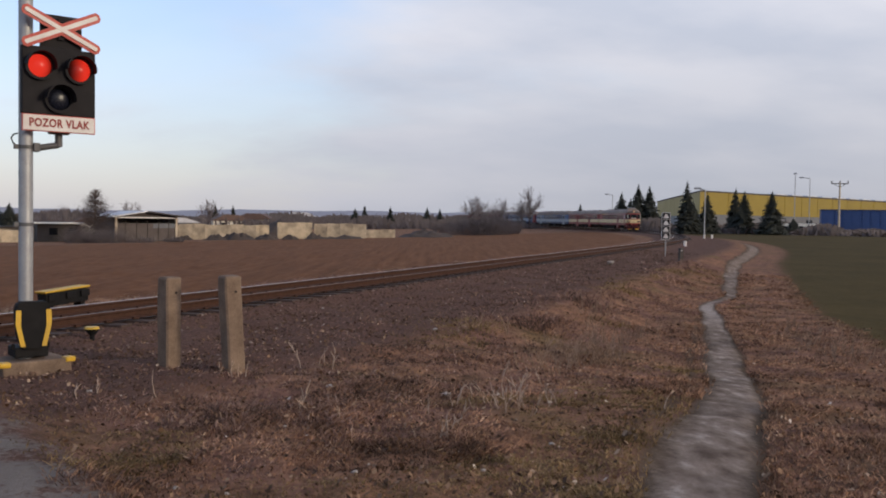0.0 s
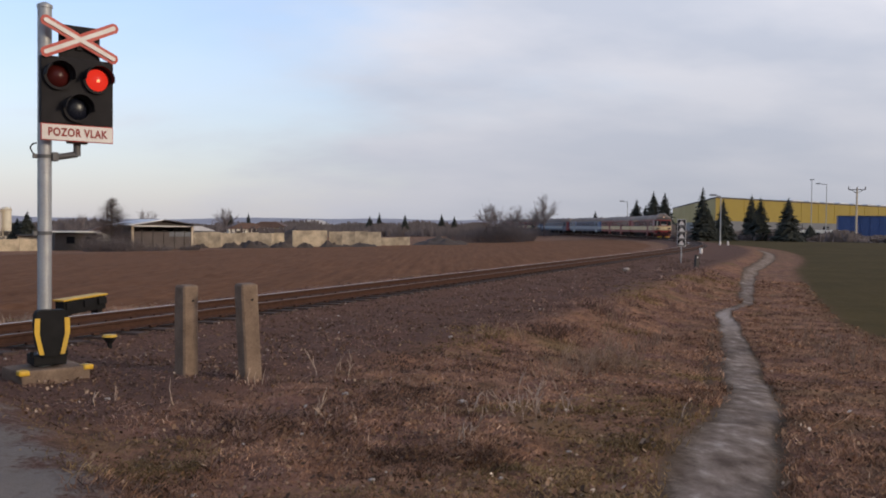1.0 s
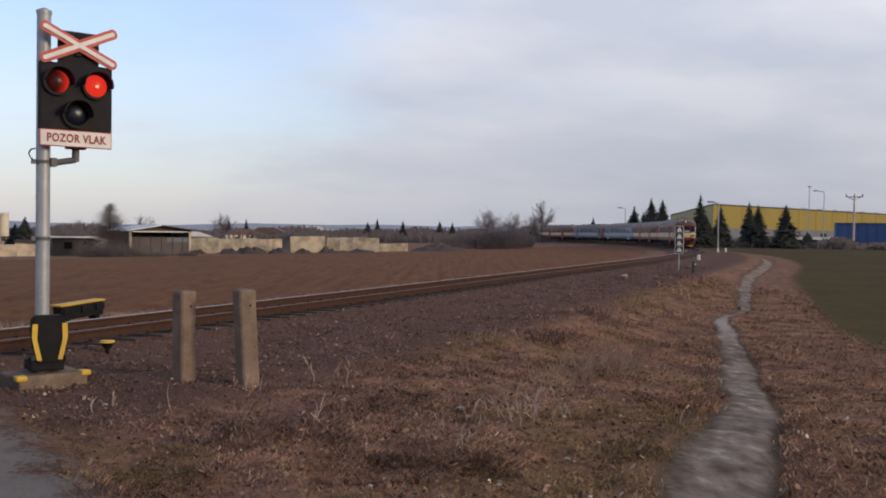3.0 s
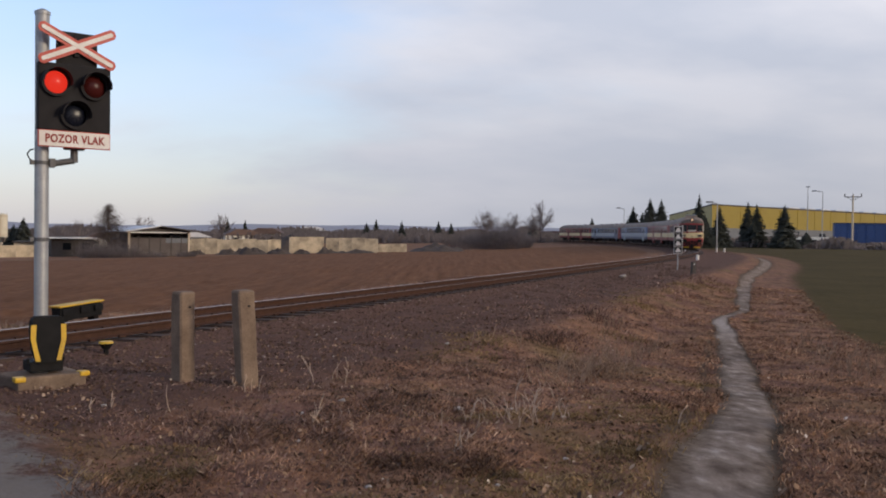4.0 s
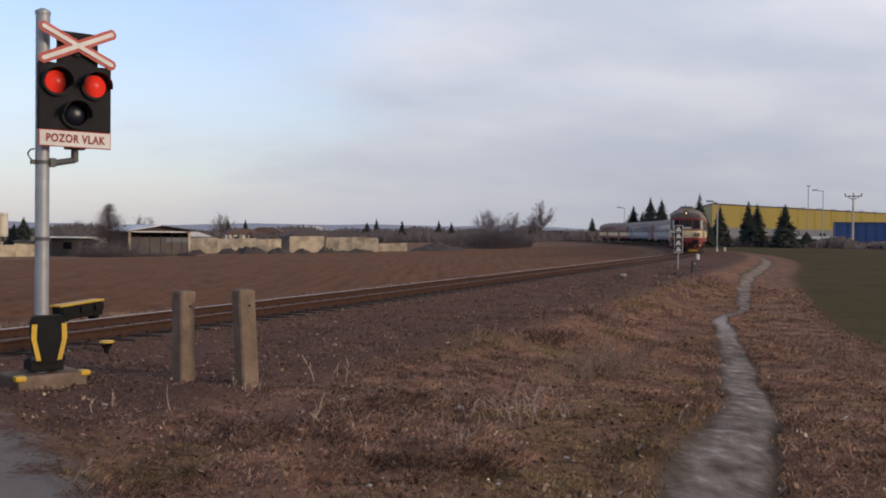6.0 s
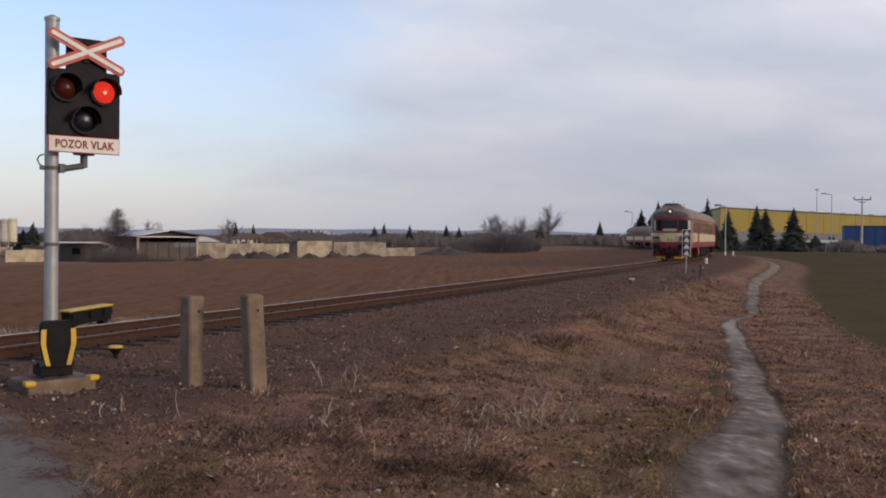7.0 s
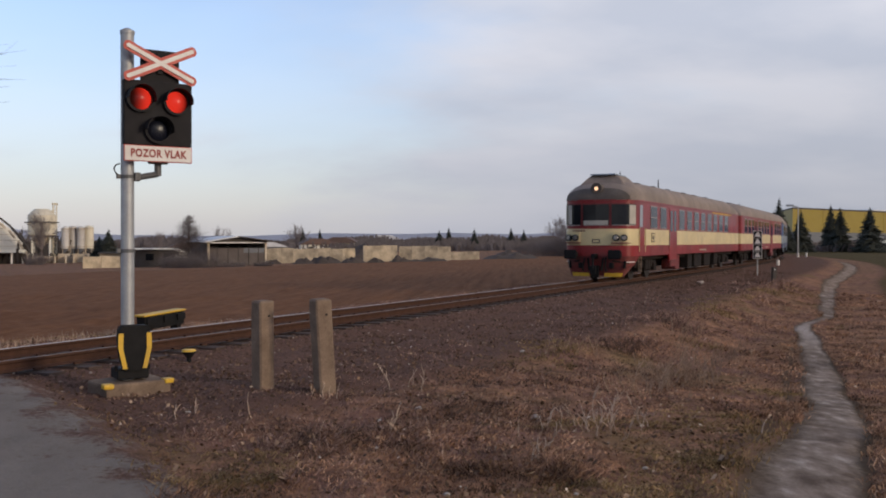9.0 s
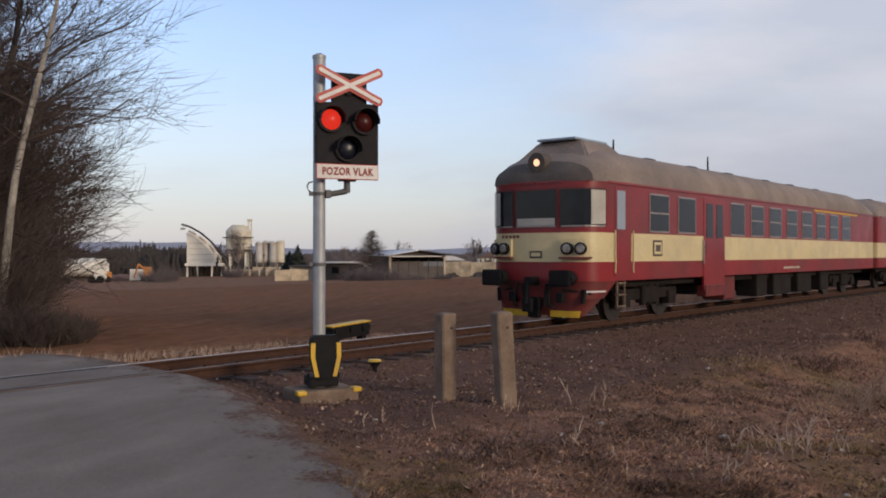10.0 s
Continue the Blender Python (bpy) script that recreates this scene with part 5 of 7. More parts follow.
def build_trackside():
    # squat marker with a yellow cap
    x, y = polar(-20.9, 13.7)
    k = thing("ground_marker", pose(x, y, gz(x, y)), "small black marker with a yellow cap beside the rail", "marker")
    t = bm_new()
    tube(t, (0, 0, -0.1), (0, 0, 0.10), 0.035, n=10)
    tube(t, (0, 0, 0.08), (0, 0, 0.16), 0.05, 0.10, n=14)
    part("stem", t, M["black"], k)
    t = bm_new()
    tube(t, (0, 0, 0.16), (0, 0, 0.19), 0.105, 0.09, n=14)
    part("cap", t, M["yellow_paint"], k)
    # low housing across the track
    x, y = polar(-22.45, 19.8)
    g = gz(x, y)
    k = thing("cable_housing", pose(x, y, g, 3.5, 0, -24), "low black cable housing with a yellow lid across the track", "housing")
    h = 0.05 - g
    t = bm_new()
    box(t, (0, 0, h + 0.02), (0.30, 1.15, 0.035), bevel=0.012)
    part("lid", t, M["yellow_paint"], k, "yellow painted lid")
    t = bm_new()
    box(t, (0, 0, h - 0.13), (0.24, 1.08, 0.29), bevel=0.02)
    for yy in (-0.4, 0.05, 0.42):
        box(t, (0.155, yy, h - 0.1), (0.03, 0.22, 0.13), bevel=0.01)
    part("case", t, M["black"], k)
    for yy in (-0.4, 0.4):
        t = bm_new()
        box(t, (0, yy, h / 2 - 0.2), (0.2, 0.12, h + 0.2), bevel=0.01)
        part("leg", t, M["under"], k)
    # warning board with white triangles
    x, y = polar(13.75, 53.5)
    g = gz(x, y)
    k = thing("approach_board", pose(x, y, g, 0, 0, -12), "tall narrow black board with white triangles on a thin post", "railway sign")
    t = bm_new()
    tube(t, (0, 0, -0.3), (0, 0, 1.1), 0.035, n=10)
    part("post", t, M["galv"], k)
    t = bm_new()
    box(t, (0, -0.05, 1.72), (0.48, 0.03, 1.56), bevel=0.01)
    bd = part("board", t, M["sign_white"], k, "white edged board")
    for i in range(4):
        t = bm_new()
        z0 = 0.97 + 0.38 * i
        box(t, (0, -0.068, z0 + 0.18), (0.42, 0.012, 0.36))
        part("black_field", t, M["black"], bd)
        t = bm_new()
        prism(t, [(-0.17, z0 + 0.06), (0.17, z0 + 0.06), (0.05, z0 + 0.30), (-0.05, z0 + 0.30)], -0.082, -0.072)
        part("white_triangle", t, M["sign_white"], bd)
    # stump of an old sleeper post
    x, y = polar(14.65, 46.5)
    k = thing("timber_post", pose(x, y, gz(x, y), 1, 2, 20), "short dark timber post on the bank", "post")
    t = bm_new()
    box(t, (0, 0, 0.2), (0.20, 0.17, 1.0), bevel=0.02)
    part("shaft", t, M["dark_boards"], k)
    t = bm_new()
    box(t, (-0.02, -0.09, 0.58), (0.07, 0.012, 0.08))
    part("plate", t, M["galv"], k)
    for b, r, h in ((14.9, 74, 0.42), (16.0, 118, 0.5), (16.45, 120, 0.5)):
        x, y = polar(b, r)
        t = bm_new()
        tube(t, (0, 0, -0.2), (0, 0, h), 0.13, 0.12, n=10)
        mesh_thing("white_marker_post", t, M["sign_white"], pose(x, y, gz(x, y)), "short white kilometre marker post beside the track", "post", "marker posts")
    # white litter and stones
    for b, r, s in ((-6.8, 9.55, 0.055), (0.5, 9.4, 0.065), (-5.1, 6.1, 0.03), (7.2, 7.1, 0.03), (10.5, 41.5, 0.20), (-0.3, 15.4, 0.06), (-16.0, 5.9, 0.03), (-13.0, 5.7, 0.03), (3.0, 6.2, 0.022), (-9.5, 7.6, 0.028), (-21, 9.6, 0.04)):
        x, y = polar(b, r)
        t = bm_new()
        bmesh.ops.create_icosphere(t, subdivisions=2, radius=1.0)
        for v in t.verts:
            v.co *= 0.75 + 0.5 * noise.noise(v.co * 1.6 + Vector((b, r, 0)))
            v.co.z *= 0.55
        for v in t.verts:
            v.co *= s
        mesh_thing("pale_stone", t, M["pale_stone"], pose(x, y, gz(x, y) + s * 0.35, 0, 0, b * 40), "pale stone lying in the dry grass", "stone", "pale stones", smooth=False)


build_trackside()


# ---- woody plants ----
TWIG = [0.004]


def grow(verts, faces, p, d, length, radius, depth, rng, spread, lift, sides=5, forks=(3, 5), droop=0.0):
    """One limb in short pieces with side shoots."""
    pieces = 4 if depth > 1 else 3
    n = sides if depth > 1 else 3
    prev = None
    step = length / pieces
    for i in range(pieces + 1):
        r = radius * (1 - 0.72 * i / pieces)
        u = d.orthogonal().normalized()
        w = d.cross(u)
        base = len(verts)
        for j in range(n):
            a = 2 * math.pi * j / n
            verts.append(p + u * (r * math.cos(a)) + w * (r * math.sin(a)))
        if prev is not None:
            for j in range(n):
                faces.append((prev + j, prev + (j + 1) % n, base + (j + 1) % n, base + j))
        prev = base
        if depth > 0 and i > 0:
            for _ in range(rng.randint(*forks) if i < pieces else 2):
                ax = Vector((rng.gauss(0, 1), rng.gauss(0, 1), rng.gauss(0, 0.6))).normalized()
                nd = (d + ax * spread + Vector((0, 0, lift))).normalized()
                grow(verts, faces, p.copy(), nd, length * rng.uniform(0.42, 0.66), max(TWIG[0], r * 0.55), depth - 1, rng, spread, lift, sides, forks, droop)
        if i < pieces:
            d = (d + Vector((rng.gauss(0, 0.2), rng.gauss(0, 0.2), rng.gauss(0, 0.13) - droop))).normalized()
            p = p + d * step


def bare_tree(name, x, y, height, seed, label, bark, lean=(0, 0), depth=3, radius=0.14, first=0.25, spread=0.75, category="tree", crown=None, forks=(2, 3), reach=0.36):
    rng = random.Random(seed)
    root = thing(name, pose(x, y, gz(x, y)), label, category)
    tv, tf, cv, cf = [], [], [], []
    d = Vector((lean[0], lean[1], 1)).normalized()
    p = Vector((0, 0, -0.2))
    n, prev = 9, None
    pieces = 14
    for i in range(pieces + 1):
        r = radius * (1 - 0.82 * (i / pieces) ** 1.1)
        u = d.orthogonal().normalized()
        w = d.cross(u)
        base = len(tv)
        for j in range(n):
            a = 2 * math.pi * j / n
            tv.append(p + u * (r * math.cos(a)) + w * (r * math.sin(a)))
        if prev is not None:
            for j in range(n):
                tf.append((prev + j, prev + (j + 1) % n, base + (j + 1) % n, base + j))
        prev = base
        f = i / pieces
        if f >= first:
            wide = reach * float(np.interp(f, [0, 0.15, 0.4, 0.65, 1], [0.5, 0.6, 1.0, 0.85, 0.35]))
            for _ in range(3 if f < 0.55 else 2):
                a = rng.uniform(0, 2 * math.pi)
                up = rng.uniform(0.25, 0.95)
                nd = Vector((math.cos(a), math.sin(a), up)).normalized()
                grow(cv, cf, p.copy(), nd, height * wide * rng.uniform(0.7, 1.15), max(0.016, TWIG[0] * 1.6, r * 0.50), depth - 1, rng, spread, 0.10, 5, forks)
        d = (d + Vector((rng.gauss(0, 0.035), rng.gauss(0, 0.035), 0.03))).normalized()
        p = p + d * (height / pieces)
    a = raw("trunk", tv, tf, bark, smooth=True)
    b = raw("crown", cv, cf, crown or M["twig"])
    a.parent = b.parent = root
    b["label"] = "crown of thin bare branches"
    return root


def rod(vs, fs, a, b, ra, rb):
    """A three-sided tapering stick."""
    d = (b - a).normalized()
    u = d.orthogonal().normalized()
    w = d.cross(u)
    o = len(vs)
    for p, r in ((a, ra), (b, rb)):
        for k in range(3):
            q = 2 * math.pi * k / 3
            vs.append(p + u * (r * math.cos(q)) + w * (r * math.sin(q)))
    for k in range(3):
        fs.append((o + k, o + (k + 1) % 3, o + 3 + (k + 1) % 3, o + 3 + k))


def round_tree(x, y, height, width, seed):
    """A far bare tree: a short trunk and a rounded haze of fine branches."""
    rng = random.Random(seed)
    root = thing("bare_tree", pose(x, y, gz(x, y)), "round bare tree standing beyond the field", "tree", "far bare trees")
    fork = Vector((0, 0, height * 0.30))
    t = bm_new()
    tube(t, (0, 0, -0.3), fork, 0.024 * height, 0.016 * height, n=7)
    part("trunk", t, M["russet_twig"], root)
    vs, fs = [], []

    def away(amount):
        return Vector((rng.gauss(0, amount), rng.gauss(0, amount), rng.gauss(0, amount)))
    for _ in range(20):
        a, e = rng.uniform(0, 6.283), rng.uniform(0.15, 1.5)
        k = rng.uniform(0.78, 1.04)
        tip = Vector((math.cos(a) * math.cos(e) * width / 2 * k, math.sin(a) * math.cos(e) * width / 2 * k, height * (0.42 + 0.58 * math.sin(e) * k)))
        mid = fork.lerp(tip, 0.5) + away(0.03 * height) + Vector((0, 0, 0.04 * height))
        rod(vs, fs, fork, mid, 0.008 * height, 0.005 * height)
        rod(vs, fs, mid, tip, 0.005 * height, 0.002 * height)
        for i in range(13):
            f = rng.uniform(0.2, 1.0)
            p = fork.lerp(mid, f * 2) if f < 0.5 else mid.lerp(tip, f * 2 - 1)
            d = ((tip - fork).normalized() + away(0.55) + Vector((0, 0, 0.25))).normalized()
            q = p + d * height * rng.uniform(0.10, 0.2)
            rod(vs, fs, p, q, 0.0030 * height, 0.0018 * height)
            for _ in range(4):
                g = p.lerp(q, rng.uniform(0.3, 1.0))
                rod(vs, fs, g, g + (d + away(0.5)).normalized() * height * rng.uniform(0.05, 0.10), 0.0020 * height, 0.0012 * height)
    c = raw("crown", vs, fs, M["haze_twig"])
    c.parent = root
    c["label"] = "rounded haze of fine bare branches"


def thicket(name, places, label, category="bush", material=None, group=""):
    """A leafless bush: many bent stems with side shoots. places: x, y, base z or None, width, height, stems, seed."""
    for x, y, z, w, h, stems, seed, thick in places:
        rng = random.Random(seed)
        vs, fs = [], []
        for _ in range(stems):
            a, q = rng.uniform(0, 2 * math.pi), math.sqrt(rng.random())
            p = Vector((math.cos(a) * q * w * 0.32, math.sin(a) * q * w * 0.32, -0.1))
            d = Vector((math.cos(a) * q * 0.5 + rng.gauss(0, 0.15), math.sin(a) * q * 0.5 + rng.gauss(0, 0.15), 1)).normalized()
            grow(vs, fs, p, d, h * rng.uniform(0.5, 0.95) * (1 - 0.3 * q), thick, 1, rng, 0.6, 0.1, 3, (2, 4))
        ob = raw(name, vs, fs, material or M["far_twig"], label, category)
        ob["group"] = group or "bushes"
        ob.matrix_basis = pose(x, y, gz(x, y) if z is None else z)


def spruce_tree(x, y, height, width, seed, z=None, label="dark green spruce with drooping branches"):
    rng = random.Random(seed)
    root = thing("spruce", pose(x, y, gz(x, y) if z is None else z), label, "tree", "spruces")
    t = bm_new()
    tube(t, (0, 0, -0.3), (0, 0, height * 0.97), 0.018 * height, 0.01, n=7)
    part("trunk", t, M["bark"], root)
    vs, fs = [], []
    layers = 30
    for i in range(layers):
        f = i / (layers - 1)
        zc = height * (0.06 + 0.93 * f)
        reach = width / 2 * (1 - f) ** 0.85 + 0.03 * height * (1 - f) + 0.05
        for k in range(int(26 - 13 * f)):
            a = rng.uniform(0, 2 * math.pi)
            L = reach * rng.uniform(0.6, 1.12)
            c, s = math.cos(a), math.sin(a)
            wd = L * rng.uniform(0.22, 0.36)
            drop = L * rng.uniform(0.15, 0.5)
            zz = zc + rng.uniform(-0.02, 0.02) * height
            b = len(vs)
            for rr, ww, dz in ((0.05 * L, 0.3 * wd, 0.1 * L), (0.5 * L, wd, -0.25 * drop), (0.85 * L, 0.6 * wd, -0.7 * drop), (L, 0.05 * wd, -drop * 0.8)):
                vs += [(c * rr - s * ww, s * rr + c * ww, zz + dz - 0.15 * wd), (c * rr, s * rr, zz + dz + 0.1 * wd), (c * rr + s * ww, s * rr - c * ww, zz + dz - 0.15 * wd)]
            for q in range(3):
                o = b + 3 * q
                fs += [(o, o + 1, o + 4, o + 3), (o + 1, o + 2, o + 5, o + 4)]
    cr = raw("needles", vs, fs, M["spruce"])
    cr.parent = root
    return root


def facing(b, r, z=None, turn=0.0):
    """A pose at that bearing and distance with its -y side to the crossing."""
    x, y = polar(b, r)
    return pose(x, y, gz(x, y) if z is None else z, 0, 0, -b + turn)


# ---- yard, works and woods beyond the field ----
def build_shed():
    k = thing("field_shed", facing(-18.62, 112, turn=22) @ Matrix.Diagonal((0.92, 0.92, 0.95, 1)), "dark open-fronted field shed with a pale tin roof", "shed")
    for x, w in ((-3.6, 0.26), (4.1, 0.26)):
        t = bm_new()
        box(t, (x, -3.0, 1.45), (w, w, 3.2))
        part("corner_post", t, M["concrete_far"], k)
    t = bm_new()
    box(t, (0.2, 2.9, 1.4), (8.0, 0.2, 3.0))
    part("back_wall", t, M["dark_boards"], k)
    for x in (-3.7, 4.2):
        t = bm_new()
        box(t, (x, 0, 1.4), (0.2, 6.0, 3.0))
        part("side_wall", t, M["shed_boards"], k)
    t = bm_new()
    box(t, (0.3, -2.9, 1.1), (7.6, 0.15, 2.3))
    part("front_wall", t, M["shed_boards"], k)
    for x in (-2.4, -1.0, 0.4, 1.8, 3.1):
        t = bm_new()
        box(t, (x, -3.0, 1.25), (0.10, 0.08, 2.5))
        part("batten", t, M["dark_boards"], k)
    t = bm_new()
    box(t, (0.25, -3.05, 2.92), (8.0, 0.12, 0.14))
    part("eaves_beam", t, M["roof_tin"], k, "pale steel beam across the front")
    t = bm_new()
    box(t, (2.6, -2.95, 1.95), (3.0, 0.1, 0.55))
    part("window_band", t, M["grey_wall"], k)
    for i, (x0, x1, z0, z1) in enumerate(((-4.4, 0.0, 2.95, 3.62), (0.0, 4.9, 3.62, 3.0))):
        t = bm_new()
        prism(t, [(x0, z0), (x1, z1), (x1, z1 + 0.12), (x0, z0 + 0.12)], -4.0, 3.6)
        part("roof_slope", t, M["roof_tin"] if i == 0 else M["dark_boards"], k, "pale corrugated roof slope" if i == 0 else "")
    t = bm_new()
    prism(t, [(-3.6, 2.98), (4.2, 2.98), (0, 3.55)], -3.1, -3.0)
    part("gable", t, M["dark_boards"], k)


def build_yard():
    # pale concrete bay walls
    for b, r, w, h, turn in ((-14.2, 122, 11.4, 1.9, -6), (-9.2, 123, 4.6, 2.15, 8), (-6.4, 124, 7.0, 1.95, -4), (-3.9, 130, 4.2, 1.1, 0), (-25.8, 112, 4.0, 1.3, 4), (-11.4, 128, 3.0, 1.8, 25)):
        k = thing("bay_wall", facing(b, r, turn=turn), "pale stained concrete bay wall at the field's edge", "wall", "bay walls")
        n = max(2, int(w / 1.6))
        for i in range(n):
            t = bm_new()
            box(t, (-w / 2 + (i + 0.5) * w / n, 0.02 * (i % 2), h / 2 - 0.2), (w / n - 0.012, 0.4, h + 0.4 + 0.10 * ((i * 7) % 3)), bevel=0.01)
            for v in t.verts:
                v.co.z += 0.10 * noise.noise(Vector((v.co.x * 1.3 + b, 0.0, 2.0))) if v.co.z > 0.5 else 0.0
            part("concrete_panel", t, M["bay_concrete"], k)
    # dark spoil heaps
    for b, r, w, h, seed, mt in ((-13.9, 117, 3.8, 1.1, 8, "rubble"), (-9.5, 118, 2.6, 1.0, 9, "rubble"), (-5.9, 120, 4.6, 0.9, 10, "rubble"), (-16.9, 113, 2.4, 0.9, 11, "rubble"), (-7.1, 119.5, 3.6, 0.7, 12, "rubble"), (-12.6, 117, 4.5, 1.5, 1, "rubble"), (-10.9, 118, 3.6, 1.3, 2, "rubble"), (-8.0, 119, 3.0, 1.2, 3, "rubble"), (-15.8, 119, 2.4, 1.0, 4, "rubble"), (-1.0, 133, 8.8, 1.5, 5, "rubble"), (-10.0, 140, 9.0, 3.0, 6, "rubble"), (-20.5, 110, 2.8, 0.9, 7, "rubble")):
        t = bm_new()
        bmesh.ops.create_grid(t, x_segments=26, y_segments=26, size=1.0)
        for v in t.verts:
            q = min(1.0, v.co.length)
            v.co.z = 0.85 * h * (max(0, 1 - q * q) ** 0.9) * (0.7 + 0.55 * noise.noise(Vector((v.co.x * 2.2 + seed * 7, v.co.y * 2.2, seed))) + 0.35 * noise.noise(Vector((v.co.x * 6 + seed * 3, v.co.y * 6, seed)))) - 0.15
            v.co.x *= w / 2
            v.co.y *= w * 0.35
        mesh_thing("earth_mound", t, M[mt], facing(b, r), "overgrown low heap of earth and rubble", "mound", "earth mounds", smooth=True)
    # small flat-roofed store
    k = thing("store_building", facing(-22.9, 116, turn=6), "low grey store with a pale flat roof", "building")
    t = bm_new()
    box(t, (0, 0, 0.95), (4.6, 4.0, 2.3))
    part("wall", t, M["dark_boards"], k)
    t = bm_new()
    box(t, (0.2, -0.3, 2.15), (5.8, 5.0, 0.16), bevel=0.03)
    part("flat_roof", t, M["white_wall"], k)
    for x in (-0.6, 1.5):
        t = bm_new()
        box(t, (x, -2.03, 1.2), (0.9, 0.08, 0.8))
        part("window", t, M["glass"], k)
    k = thing("store_building", facing(-24.8, 120, turn=-6), "cream rendered store with a dark roof edge", "building")
    t = bm_new()
    box(t, (0, 0, 0.7), (4.2, 3.5, 1.9))
    part("wall", t, M["concrete_far"], k)
    t = bm_new()
    box(t, (0, -0.2, 1.72), (4.5, 3.9, 0.14))
    part("flat_roof", t, M["dark_boards"], k)
    # far village houses, a few roofs between the trees
    for b, r, w, h, wall, roof in ((-21.0, 210, 9, 4.0, "white_wall", "rust_roof"), (-16.6, 230, 12, 4.2, "grey_wall", "roof_tin"), (-13.2, 240, 9, 4.8, "white_wall", "rust_roof"), (-11.6, 260, 10, 5.2, "concrete_far", "rust_roof"), (-9.0, 420, 14, 6.0, "grey_wall", "roof_tin"), (1.4, 430, 14, 6.0, "white_wall", "rust_roof"), (6.6, 290, 10, 4.6, "concrete_far", "rust_roof"), (7.6, 300, 9, 3.0, "white_wall", "roof_tin"), (9.2, 310, 12, 3.2, "white_wall", "roof_tin"), (10.5, 300, 7, 4.2, "yellow_wall", "roof_tin")):
        h *= 0.78
        k = thing("far_house", facing(b, r, turn=(b * 37) % 40 - 20), "small far house with a pitched roof behind bare trees", "house", "far houses")
        t = bm_new()
        box(t, (0, 0, h * 0.3 - 0.5), (w, w * 0.7, h * 0.6 + 1.0))
        part("wall", t, M[wall], k)
        t = bm_new()
        prism(t, [(-w * 0.54, h * 0.6), (w * 0.54, h * 0.6), (w * 0.2, h), (-w * 0.2, h)], -w * 0.4, w * 0.4)
        part("roof", t, M[roof], k)
        for i in range(2):
            t = bm_new()
            box(t, (w * (0.22 if i else -0.22), -w * 0.352, h * 0.35), (w * 0.12, 0.06, h * 0.2))
            part("window", t, M["glass"], k)


